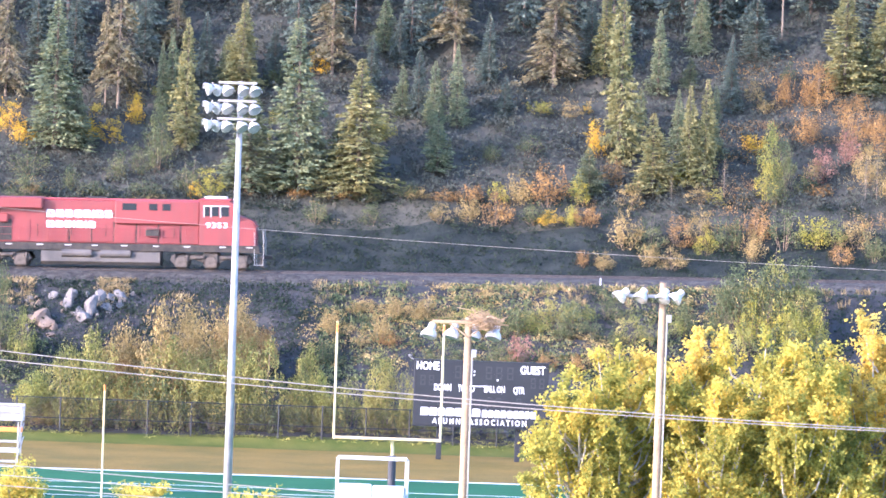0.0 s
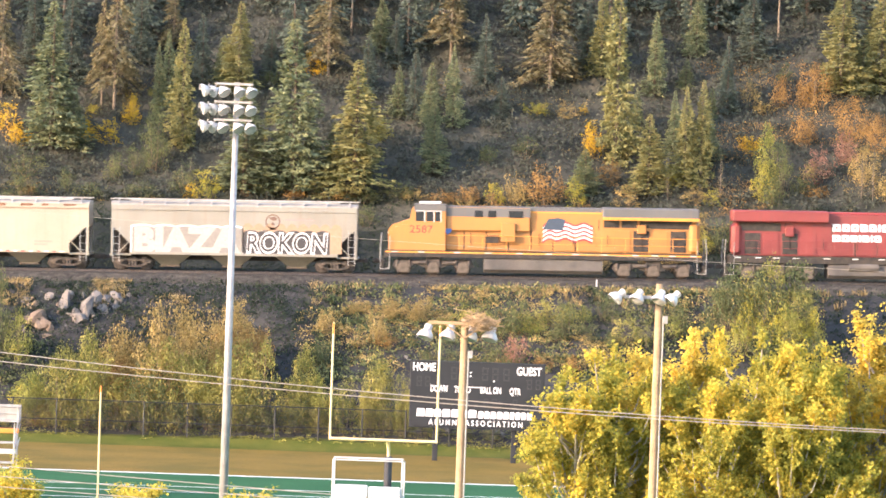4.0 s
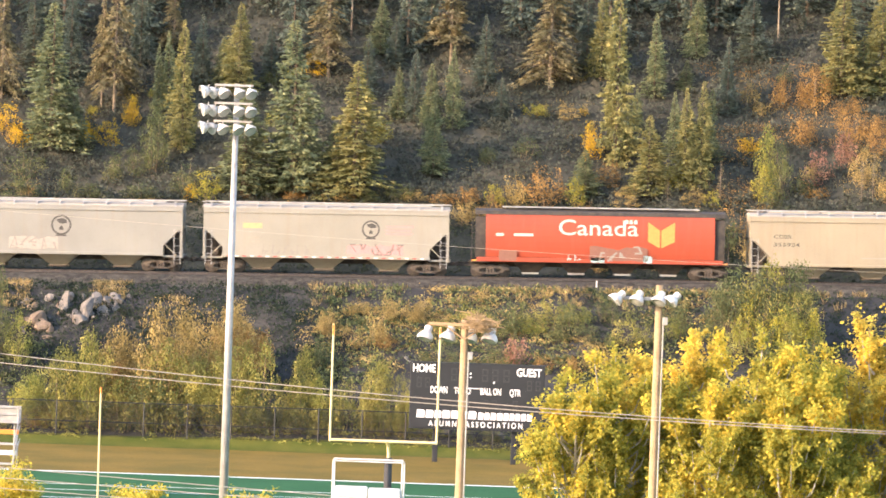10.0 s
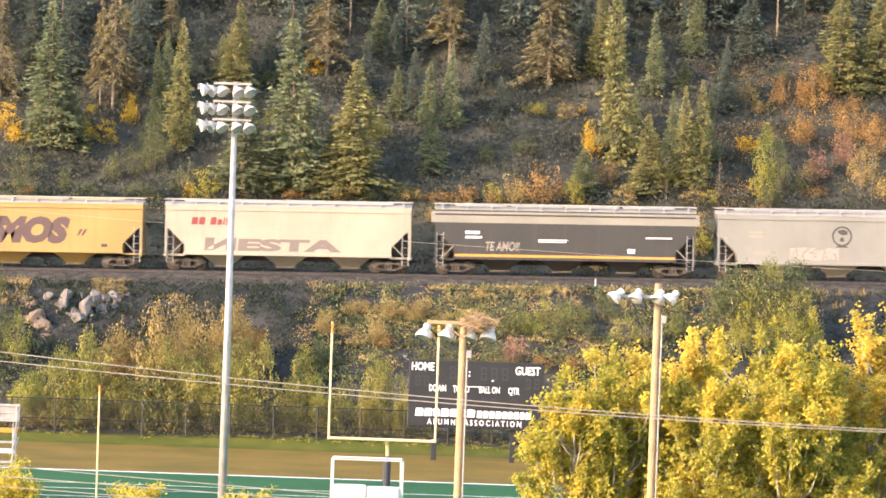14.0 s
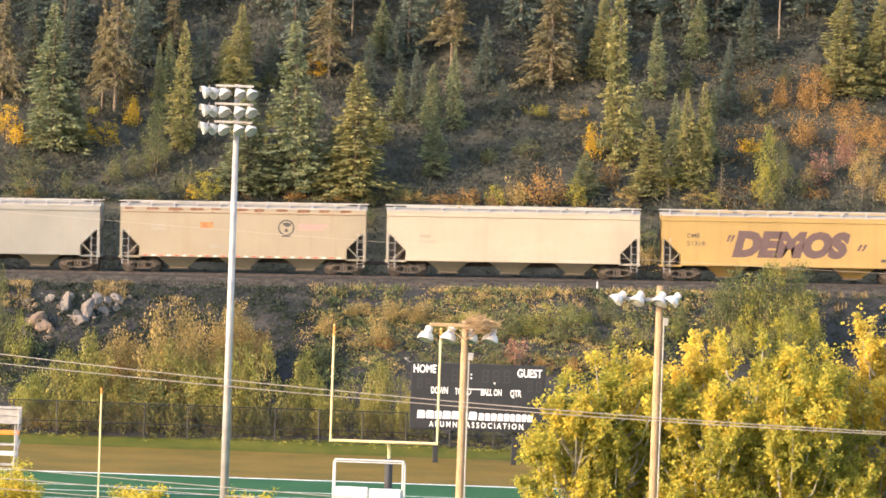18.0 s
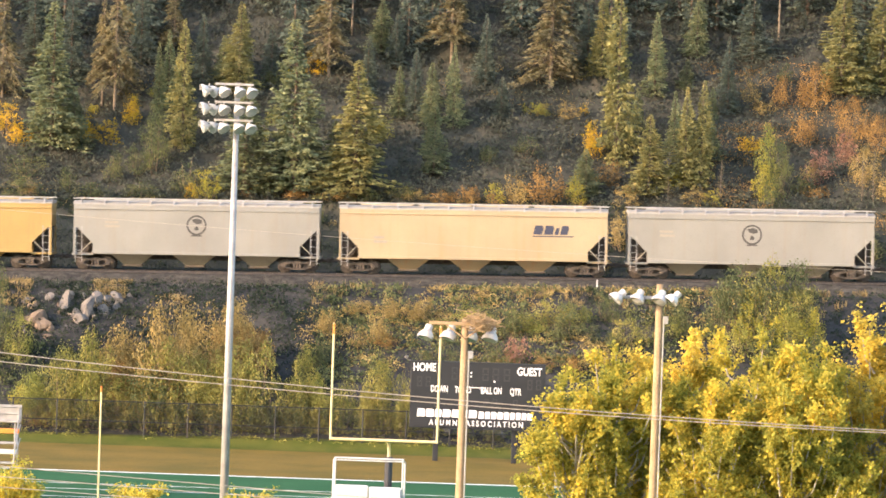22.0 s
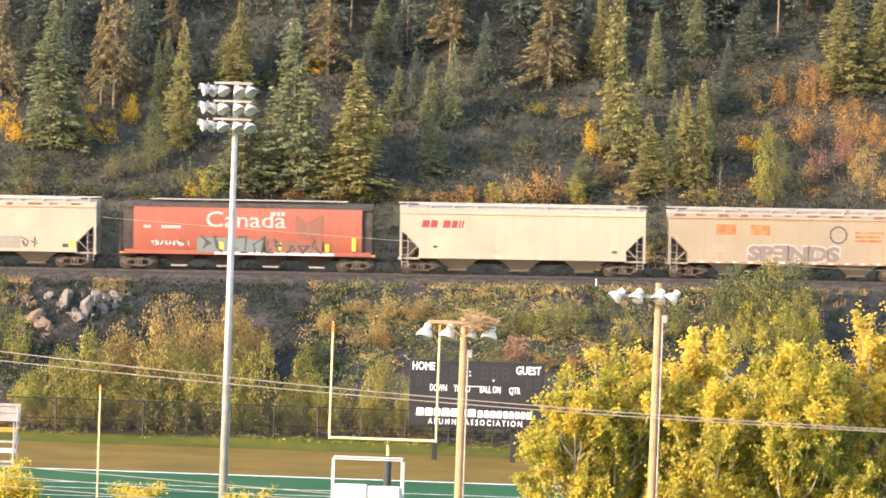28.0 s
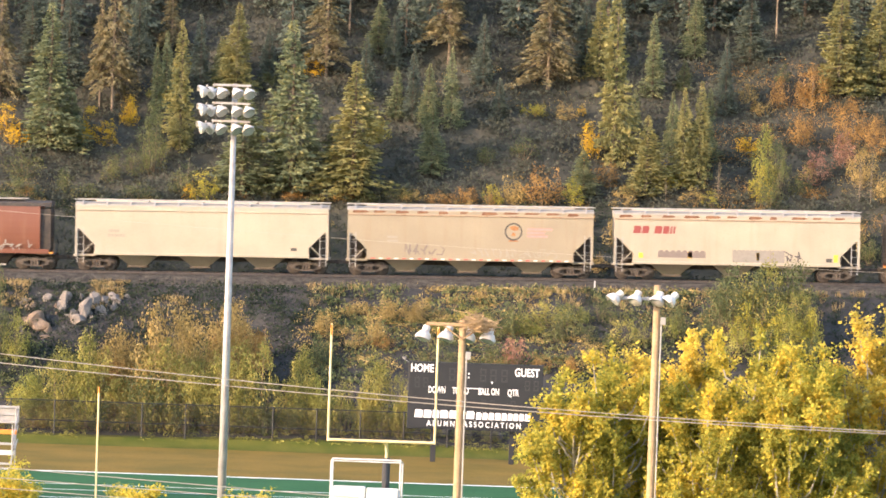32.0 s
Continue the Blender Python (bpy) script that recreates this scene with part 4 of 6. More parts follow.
P = {
    "grey": lambda s, r=0.3: car_paint("grey_car_paint", (0.252, 0.236, 0.195), r, seed=s),
    "white": lambda s, r=0.2: car_paint("white_car_paint", (0.353, 0.311, 0.236), r, seed=s),
    "beige": lambda s, r=0.3: car_paint("beige_car_paint", (0.272, 0.230, 0.160), r, seed=s),
    "cool": lambda s, r=0.2: car_paint("cool_grey_car_paint", (0.231, 0.225, 0.200), r, seed=s),
    "yellow": lambda s, r=0.35: car_paint("yellow_car_paint", (0.332, 0.221, 0.071), r, seed=s),
    "cream": lambda s, r=0.4: car_paint("cream_car_paint", (0.352, 0.278, 0.169), r, (0.42, 0.20, 0.07), seed=s),
    "dark": lambda s, r=0.15: car_paint("dark_grey_car_paint", (0.043, 0.040, 0.036), r, (0.14, 0.12, 0.10), seed=s),
    "red": lambda s, r=0.3: car_paint("red_car_paint", (0.312, 0.052, 0.020), r, (0.24, 0.10, 0.06), seed=s),
    "oldred": lambda s, r=0.6: car_paint("faded_red_car_paint", (0.285, 0.078, 0.045), r, (0.20, 0.12, 0.09), seed=s),
    "brown": lambda s, r=0.7: car_paint("rust_brown_car_paint", (0.151, 0.052, 0.027), r, (0.18, 0.09, 0.05), seed=s),
}


def cylinder_car(label, pitch, paint, decals=()):
    """Rounded government grain hopper with black roof and ends."""
    t = thing("hopper_car", label, "freight car", group="freight train")
    h = pitch / 2 - 0.72
    hb = h - 1.0
    W = 1.58
    arc = []
    for i in range(9):
        a = math.radians(-38 + 76 * i / 8)
        arc.append((-W + 0.62 - 0.62 * math.cos(a) * 1.0, 2.85 + 1.45 * math.sin(a) / math.sin(math.radians(38)) * 1.0))
    left = [(min(y, -W + 0.14), z) for y, z in arc]
    prof = left + [(-y, z) for y, z in left[::-1]]
    part("body", Geo().prism(prof, -hb, hb, "x"), paint, t, smooth=False)
    part("end_sheet", Geo().prism([(y * 0.9, 1.3 + (z - 1.4) * 0.96) for y, z in prof], -hb - 0.7, hb + 0.7, "x"), M["under"], t, "black end sheets")
    part("roof", Geo().prism([(-1.5, 4.26), (-1.42, 4.5), (-0.7, 4.62), (0.7, 4.62), (1.42, 4.5), (1.5, 4.26)], -hb - 0.72, hb + 0.72, "x"), M["under"], t, "black roof")
    part("running_board", Geo().box(-h + 2.1, -0.95, 4.72, h - 2.0, -0.35, 4.79).box(-h + 2.1, 0.35, 4.72, h - 2.0, 0.95, 4.79), M["grating"], t)
    for i in range(4):
        part("hatch_cover", Geo().prism([(-0.3, 4.6), (0.3, 4.6), (0.25, 4.74), (-0.25, 4.74)], -5.6 + i * 2.9, -3.2 + i * 2.9, "x"), M["under"], t)
    part("side_sill", Geo().box(-hb - 0.6, -W, 1.08, hb + 0.6, -W + 0.12, 1.38, 0.02).box(-hb - 0.6, W - 0.12, 1.08, hb + 0.6, W, 1.38, 0.02), paint, t)
    part("centre_sill", Geo().box(-h - 0.1, -0.3, 0.72, h + 0.1, 0.3, 1.12), M["under"], t)
    for i in range(4):
        x = -4.65 + 3.1 * i
        b = part("hopper_bay", Geo().frustum((x - 0.5, -0.62, x + 0.5, 0.62, 0.36), (x - 1.3, -1.4, x + 1.3, 1.4, 1.2)), M["under"], t)
        part("discharge_gate", Geo().box(x - 0.55, -0.72, 0.24, x + 0.55, 0.72, 0.36, 0.02), M["grating"], b)
    for s in (-1, 1):
        part("end_platform", Geo().box(min(s * (hb - 0.2), s * h), -1.5, 1.0, max(s * (hb - 0.2), s * h), 1.5, 1.1, 0.02), M["under"], t)
        part("step_edge", Geo().box(min(s * (hb - 0.1), s * (h - 0.1)), -1.53, 1.1, max(s * (hb - 0.1), s * (h - 0.1)), -1.47, 1.2), STRIPE, t, "yellow step edge")
        part("coupler", Geo().box(min(s * h, s * (h + 0.72)), -0.14, 0.72, max(s * h, s * (h + 0.72)), 0.14, 1.0, 0.03), M["under"], t)
        ld = part("ladder", ladder_geo(1.1, 4.4, 0.42, 8), M["under"], t)
        ld.location = (s * (hb + 0.72) - 0.21, -1.1, 0)
        for y in (-1.45, 1.45):
            part("handrail", Geo().path([(s * (h - 0.05), y, 1.05), (s * (h - 0.05), y, 2.0), (s * (hb + 0.5), y, 2.0)], 0.025), M["under"], t)
        bogie(t, s * (h - 1.35))
    for d in decals:
        d(t, -W - 0.012, h)
    return t


def locomotive(label, s, body, roof, trim, decals=(), wing_edge=None, upper=None):
    """Six-axle wide-cab diesel; s = 1 when the cab leads in +x."""
    t = thing("locomotive", label, "locomotive", group="freight train")
    X = lambda a: a * s

    def bx(x0, y0, z0, x1, y1, z1, c=0.0):
        return Geo().box(min(X(x0), X(x1)), y0, z0, max(X(x0), X(x1)), y1, z1, c)
    part("frame", bx(-10.7, -1.5, 1.2, 10.7, 1.5, 1.62, 0.03), M["under"], t)
    part("frame_stripe", bx(-10.6, -1.53, 1.5, 10.6, -1.503, 1.6), trim, t)
    part("walkway", bx(-10.6, -1.52, 1.62, 10.6, 1.52, 1.68), M["under"], t)
    part("long_hood", bx(-10.2, -1.0, 1.68, 6.6, 1.0, 4.55, 0.06), body, t)
    part("hood_roof", bx(-10.2, -0.92, 4.552, 6.6, 0.92, 4.68, 0.05), roof, t)
    part("radiator_wing", bx(-10.45, -1.52, 3.95, -3.95, 1.52, 4.72, 0.08), roof if wing_edge else body, t)
    if wing_edge:
        part("wing_edge", bx(-10.45, -1.54, 3.9, -3.95, -1.50, 4.1), wing_edge, t)
    part("radiator_screen", bx(-10.0, -1.05, 3.35, -7.2, -1.003, 3.92), M["under"], t)
    for i in range(4):
        part("hood_door", bx(-9.6 + i * 1.25, -1.04, 1.8, -8.55 + i * 1.25, -1.003, 3.2, 0.01), body if i % 2 else M["under"], t)
    for i in range(6):
        part("hood_door", bx(-3.6 + i * 1.5, -1.03, 1.8, -2.25 + i * 1.5, -1.003, 3.1, 0.015), body, t)
        part("door_seam", bx(-2.2 + i * 1.5, -1.012, 1.75, -2.12 + i * 1.5, -1.003, 3.15), M["under"], t)
    for x in (-6.9, -3.75, 0.85):
        part("panel_seam", bx(x, -1.01, 3.2, x + 0.05, -1.003, 3.9), M["under"], t)
    part("equipment_hood", bx(0.9, -1.25, 3.0, 6.6, 1.25, 4.6, 0.08), body, t)
    for x in (1.4, 3.2, 4.1):
        part("vent", bx(x, -1.28, 3.95, x + (0.95 if x < 2 else 0.55), -1.25, 4.4), M["glass"], t)
    part("exhaust", bx(-1.2, -0.35, 4.68, 0.3, 0.35, 4.8, 0.03), M["under"], t)
    part("cab", Geo().prism([(X(a), b) for a, b in ((6.6, 1.68), (9.05, 1.68), (9.05, 3.6), (8.85, 4.5), (8.6, 4.66), (6.6, 4.66))], -1.5, 1.5), body, t)
    part("cab_roof", bx(6.55, -1.42, 4.662, 8.75, 1.42, 4.78, 0.04), roof, t)
    part("roof_unit", bx(6.9, -0.6, 4.78, 8.4, 0.6, 4.95, 0.05), M["white"], t)
    for x0, x1 in ((6.95, 7.3), (7.42, 7.9), (8.05, 8.6)):
        w = part("cab_window", bx(x0, -1.515, 3.62, x1, -1.503, 4.28), M["glass"], t)
        part("window_frame", bx(x0 - 0.06, -1.525, 3.56, x0, -1.503, 4.34).box(min(X(x0), X(x1)), -1.525, 4.28, max(X(x0), X(x1)), -1.503, 4.34), M["window"], w)
    part("nose", Geo().prism([(X(a), b) for a, b in ((9.05, 1.68), (10.45, 1.68), (10.45, 3.0), (10.2, 3.35), (9.05, 3.75))], -1.1, 1.1), body, t)
    part("nose_side", Geo().prism([(X(a), b) for a, b in ((9.05, 1.68), (10.4, 1.68), (10.4, 2.9), (10.1, 3.2), (9.05, 3.45))], -1.35, 1.35), body, t)
    for z in (3.0,):
        part("headlight", bx(10.44, -0.25, z - 0.3, 10.5, 0.25, z - 0.1), M["lampglass"], t)
    tank = [(-1.3, 1.25), (-1.45, 1.1), (-1.45, 0.45), (-1.2, 0.22), (1.2, 0.22), (1.45, 0.45), (1.45, 1.1), (1.3, 1.25)]
    part("fuel_tank", Geo().prism(tank, -4.0, 4.0, "x"), M["tank"], t, "dusty grey fuel tank")
    for x in () if upper else (-2.6, 0.0):
        part("air_reservoir", Geo().tube((X(x), -1.42, 1.0), (X(x + 2.0), -1.42, 1.0), 0.26, n=12), M["tank"], t, "grey air tank")
    if upper:
        part("cab_upper", bx(6.58, -1.512, 4.3, 8.72, -1.502, 4.68), upper, t, "grey upper cab side")
        part("hood_upper", bx(0.9, -1.262, 3.98, 6.58, -1.252, 4.58), upper, t, "grey upper hood side")
        part("hood_edge", bx(-3.9, -1.012, 4.28, 0.88, -1.003, 4.4), wing_edge, t)
        part("hood_top", bx(-3.9, -1.012, 4.4, 0.88, -1.003, 4.6), upper, t)
        for i in range(5):
            part("radiator_panel", bx(-9.9 + i * 1.2, -1.045, 3.4, -8.85 + i * 1.2, -1.02, 3.88), M["under"], t)
        part("cabinet", bx(1.9, -1.42, 2.3, 2.85, -1.0, 3.6, 0.04), body, t)
        part("cabinet_vent", bx(0.95, -1.05, 3.4, 1.7, -1.003, 4.2), M["glass"], t)
    for i in range(7):
        part("grab_iron", Geo().tube((X(-8.9 + i * 2.3), -1.09, 2.1), (X(-8.9 + i * 2.3), -1.09, 2.9), 0.02, n=5), M["under"], t)
    part("vent_hood", bx(-6.9, -1.3, 3.0, -6.3, -1.0, 3.6, 0.05), body, t)
    part("handbrake_box", bx(3.0, -1.3, 2.2, 3.9, -1.003, 2.75, 0.04), M["under"], t)
    for e in (-1, 1):
        part("plow", Geo().prism([(e * 10.75, 0.25), (e * 11.05, 0.2), (e * 10.85, 0.95), (e * 10.7, 0.95)], -1.35, 1.35), M["under"], t)
        part("coupler", Geo().box(min(e * 10.7, e * 11.5), -0.14, 0.75, max(e * 10.7, e * 11.5), 0.14, 1.03, 0.03), M["under"], t)
        for y in (-1.5, 1.35):
            part("step_rail", Geo().path([(e * 10.35, y + 0.02, 0.36), (e * 10.35, y + 0.02, 1.7), (e * 10.32, y + 0.02, 2.6)], 0.026), M["grating"], t)
            part("step_rung", Geo().tube((e * 10.35, y + 0.02, 0.38), (e * 10.95, y + 0.02, 0.38), 0.028, n=6), M["grating"], t)
            part("steps", Geo().box(min(e * 10.5, e * 10.95), y, 0.45, max(e * 10.5, e * 10.95), y + 0.15, 0.5).box(min(e * 10.5, e * 10.95), y, 0.8, max(e * 10.5, e * 10.95), y + 0.15, 0.85).box(min(e * 10.5, e * 10.95), y, 1.15, max(e * 10.5, e * 10.95), y + 0.15, 1.2), M["under"], t)
            part("step_rail", Geo().path([(e * 10.95, y + 0.02, 0.4), (e * 10.97, y + 0.02, 1.7), (e * 10.9, y + 0.02, 2.75)], 0.03), M["grating"], t)
        part("end_cabinet", Geo().box(min(e * 9.8, e * 10.5), -1.25, 1.68, max(e * 9.8, e * 10.5), 1.25, 3.85, 0.22), body, t) if e * s < 0 else None
        tr = part("bogie", lambda: loco_truck(), M["truck"], t, key="loco_truck")
        tr.location = (e * 7.4, 0, 0)
        for ax in (-2.0, 0, 2.0):
            for y in (-0.8, 0.67):
                w = part("wheel", lambda: Geo().lathe([(0.05, -0.03), (0.46, -0.01), (0.53, 0.0), (0.53, 0.1), (0.56, 0.11), (0.56, 0.13), (0.1, 0.13)], 20, pose(0, 0, 0, -90, 0, 0)), M["wheel"], tr, key="lwheel")
                w.location = (ax, y, 0.53)
            for y in (-1.44, 1.2):
                b = part("axle_box", lambda: Geo().prism([(-0.42, 0.2), (0.42, 0.2), (0.36, 0.62), (0.22, 0.86), (-0.22, 0.86), (-0.36, 0.62)], 0, 0.24), M["dust"], tr, key="axle_box")
                b.location = (ax, y, 0)
        for ax in (-1.0, 1.0):
            b = part("brake_cylinder", lambda: Geo().box(-0.38, 0, 0.72, 0.38, 0.2, 0.96, 0.05), M["dust"], tr, key="brake_cylinder")
            b.location = (ax, -1.46, 0)
    for x in np.arange(-10.3, 6.4, 1.6):
        part("stanchion", Geo().tube((X(x), -1.48, 1.65), (X(x), -1.48, 2.7), 0.022, n=6), trim if s < 0 else body, t)
    part("handrail", Geo().tube((X(-10.5), -1.48, 2.7), (X(6.4), -1.48, 2.7), 0.022, n=6).tube((X(-10.5), -1.48, 2.2), (X(6.4), -1.48, 2.2), 0.015, n=6), trim if s < 0 else body, t)
    for x in (-10.3, -8.9, -7.7, -6.4, -4.3, -2.4, -0.6, 1.4, 3.5, 5.6, 8.0, 9.8):
        part("reflector", bx(x, -1.54, 1.52, x + 0.42, -1.531, 1.59), M["white"], t)
    for d in decals:
        d(t, 0, 0)
    return t


def loco_truck():
    g = Geo()
    poly = [(-2.75, 0.62), (-2.5, 0.4), (-1.5, 0.55), (-1.2, 0.75), (-0.6, 0.5), (0.6, 0.5), (1.2, 0.75), (1.5, 0.55), (2.5, 0.4), (2.75, 0.62), (2.6, 0.95), (-2.6, 0.95)]
    for y in (-1.3, 1.1):
        g.prism(poly, y, y + 0.2)
        for ax in (-2.0, 0, 2.0):
            g.tube((ax, y - 0.12, 0.53), (ax, y + 0.3, 0.53), 0.22, n=12)
            g.box(ax - 0.32, y - 0.05, 0.3, ax + 0.32, y + 0.25, 0.62, 0.05)
            for sx in (-0.42, 0.42):
                g.tube((ax + sx, y - 0.04, 0.55), (ax + sx, y - 0.04, 1.0), 0.1, n=8)
        for ax in (-1.0, 1.0):
            g.tube((ax, y - 0.15, 0.85), (ax + 0.5, y - 0.15, 0.85), 0.12, n=8)
    return g.box(-0.5, -1.2, 0.6, 0.5, 1.2, 1.2, 0.05)


def loco_bars(body_rows, y, material):
    def put(t, _, __):
        for x, z, ww, hh in body_rows:
            g = Geo().prism([(x, z), (x + ww, z), (x + ww, z + hh * 0.8), (x + ww * 0.8, z + hh), (x, z + hh)] if ww > 0.2 else [(x, z), (x + ww, z), (x + ww, z + hh), (x, z + hh)], y, y + 0.008)
            if ww > 0.2:
                part("name_notch", Geo().box(x + ww * 0.36, y - 0.003, z + hh * 0.34, x + ww * 0.62, y - 0.001, z + hh * 0.64), LOCO_RED, t)
            part("name_block", g, material, t)
    return put


def name_row(x, z, widths, hh, gap=0.06):
    rows = []
    for w in widths:
        rows.append((x, z, w, hh))
        x += w + gap
    return rows


def flag(t, _, __):
    """A waving striped flag painted on the hood."""
    red, wh = plain("flag_red", (0.40, 0.06, 0.06), 0.6), plain("flag_white", (0.70, 0.68, 0.64), 0.6)
    n = 18
    for k in range(9):
        g = Geo()
        v = []
        for i in range(n + 1):
            x = -0.05 + 3.35 * i / n
            wob = 0.10 * math.sin(i * 0.95) - 0.02 * i * 0.35
            z = 3.72 - k * 0.135 + wob - (0.25 if i < 3 else 0) * (1 - i / 3)
            v += [(x, -1.045 - 0.0005 * k, z), (x, -1.045 - 0.0005 * k, z - 0.135)]
        g.add(v, [(2 * i, 2 * i + 1, 2 * i + 3, 2 * i + 2) for i in range(n)])
        part("flag_stripe", g, red if k % 2 == 0 else wh, t)
    part("flag_canton", Geo().prism([(-0.05, 3.2), (1.3, 3.15), (1.45, 3.85), (1.0, 3.98), (0.3, 3.9)], -1.06, -1.052), plain("flag_blue", (0.045, 0.065, 0.095), 0.6), t)


LOCO_RED = car_paint("red_locomotive_paint", (0.215, 0.042, 0.037), 0.5, (0.13, 0.05, 0.04), 1.0, 0.45)
LOCO_YEL = car_paint("yellow_locomotive_paint", (0.41, 0.185, 0.048), 0.3, (0.32, 0.15, 0.045), 2.0, 0.4)
LOCO_GREY = car_paint("grey_locomotive_roof", (0.115, 0.112, 0.108), 0.3, seed=3.0)
LOCO_ROOF = car_paint("sooty_red_roof", (0.30, 0.05, 0.045), 0.3, (0.08, 0.06, 0.05), 4.0)

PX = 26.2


def consist():
    """Cars in order from the front, with the places of the couplings along the train."""
    cars = []
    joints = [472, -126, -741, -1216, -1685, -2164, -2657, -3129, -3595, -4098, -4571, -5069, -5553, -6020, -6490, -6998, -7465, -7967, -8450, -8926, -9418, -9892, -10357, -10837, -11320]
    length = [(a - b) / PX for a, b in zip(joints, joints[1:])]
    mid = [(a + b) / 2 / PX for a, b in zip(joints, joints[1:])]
    L = length
    stencil = lambda h, m=FADED: bars(-h + 2.1, 3.3, [(0.9, 0.16), (1.0, 0.16)], m)
    c = cars.append
    c(locomotive("red wide-cab diesel locomotive leading the freight train", 1, LOCO_RED, LOCO_ROOF, M["under"], [
        loco_bars(name_row(-3.7, 3.4, (0.56, 0.5, 0.5, 0.5, 0.5, 0.16, 0.5, 0.5), 0.5, 0.1), -1.05, M["letter"]),
        loco_bars(name_row(-3.7, 2.68, (0.54, 0.5, 0.46, 0.16, 0.46, 0.16, 0.46), 0.48, 0.09), -1.05, M["letter"]),
        lambda t, a, b: word("9353", 7.05, -1.515, 2.85, 0.36, M["letter"], t, "road_number", 1.45)]))
    c(locomotive("orange-yellow diesel locomotive with grey roof and painted flag", -1, LOCO_YEL, LOCO_GREY, STRIPE, [
        flag, lambda t, a, b: word("2587", -9.0, -1.515, 2.85, 0.5, REDINK, t, "road_number", 1.55),
        lambda t, a, b: part("crest", Geo().prism([(-6.7, 2.95), (-6.45, 2.75), (-6.2, 2.95), (-6.2, 3.15), (-6.7, 3.15)], -1.28, -1.262), M["blue"], t)], wing_edge=STRIPE, upper=LOCO_GREY))
    h = lambda i: round((L[i] - 1.45) / 2 * 4) / 4
    c(hopper("grey covered hopper car covered in white bubble graffiti", L[2], P["grey"](1), [
        cloud(-6.95, 1.22, 7.6, 1.9, GRAFW, 5, 0.06), cloud(-6.85, 1.22, 7.4, 1.8, GRAFG, 5, 0.06, 0.002), scrawl("BIAZA", -6.7, 1.28, 1.6, 7.2, SILVER, False, 0.0, 0.06, 0.005),
        cloud(0.55, 1.3, 6.7, 2.0, TANSPRAY, 9, 0.16), cloud(0.65, 1.22, 5.8, 1.62, GRAFD, 6, 0.1, 0.003), scrawl("ROKON", 0.85, 1.36, 1.3, 5.4, GRAFW, False, 0.06, 0.055, 0.006), scrawl("ROKON", 0.9, 1.4, 1.22, 5.3, GRAFD, False, 0.06, 0.005, 0.009),
        emblem(2.6, 3.42, 0.5, BROWNSPRAY, BROWNSPRAY), bars(3.4, 3.6, [(1.9, 0.1)], PINK)]))
    c(hopper("cream-white covered hopper car with a faint round crest", L[3], P["white"](2), [
        shape([(-7.6, 3.6), (-7.1, 3.2), (-6.6, 3.6), (-6.75, 3.75), (-7.45, 3.75)], FADED), bars(-6.4, 2.6, [(0.6, 0.16), (1.0, 0.16)], FADED), bars(4.6, 1.9, [(1.2, 0.12), (0.9, 0.12)], FADED)], rusty=True, dashes=True))
    c(hopper("beige covered hopper car with dark stencilled marks", L[4], P["beige"](3), [sign("COER", -h(4) + 1.6, 2.95, 0.25, 1.2, INK), sign("353924", -h(4) + 1.6, 2.42, 0.25, 1.75, INK), bars(-1.0, 1.75, [(2.6, 0.08)], FADED)]))
    canada = lambda ink, old: [
        sign("Canada", -2.8, 2.95, 1.05, 5.35, ink), bars(-7.0, 3.0, [(0.5, 0.18)], ink), bars(-5.8, 3.0, [(1.3, 0.18)], ink),
        shape([(3.2, 3.9), (4.0, 3.35), (4.0, 2.15), (3.2, 2.6)], RUSTD if old else GOLDP), shape([(5.0, 3.9), (4.1, 3.35), (4.1, 2.15), (5.0, 2.6)], RUSTD if old else GOLDP),
        patch(1.65, 3.75, 0.22, 0.26, ink, "flag_mark"), patch(1.95, 3.75, 0.2, 0.26, ink, "flag_mark"), patch(2.25, 3.75, 0.22, 0.26, ink, "flag_mark")]
    c(cylinder_car("bright red rounded grain hopper car with white lettering", L[5], P["red"](4), canada(CREAMINK, False) + [blotch(-0.7, 1.2, 3.9, 1.05, GRAFG, 6, fill=RUSTD), blotch(-0.6, 1.12, 0.9, 0.4, TEAL, 7, fill=TEAL), blotch(2.9, 1.12, 0.6, 0.5, TEAL, 9, fill=TEAL), blotch(-2.2, 1.25, 1.0, 0.35, GRAFW, 8), patch(-6.8, 1.15, 1.2, 0.7, RUSTD, "dirt_patch")]))
    c(hopper("light grey covered hopper car with brown round emblem", L[6], P["grey"](5, 0.2), [
        emblem(3.0, 3.1, 0.6, INK, INK), bars(4.0, 3.35, [(1.9, 0.14), (1.7, 0.14), (1.8, 0.14)], PINK), patch(-5.6, 3.05, 1.3, 0.35, BUFFY, "faded_patch"), bars(-5.3, 2.5, [(0.8, 0.16), (0.9, 0.16)], FADED), blotch(1.4, 1.35, 3.8, 0.75, GRAFV, 3, fill=PINK), blotch(-4.3, 1.35, 3.2, 0.6, GRAFG, 8)], dashes=True))
    c(hopper("pale grey covered hopper car with a round emblem", L[7], P["cool"](6), [
        emblem(0.1, 3.05, 0.68, INK, INK), stencil(h(7)), bars(-5.9, 1.95, [(1.2, 0.08), (0.8, 0.08)], FADED), blotch(-3.4, 1.4, 3.3, 0.85, GRAFG, 5, fill=BUFF)], sill=None))
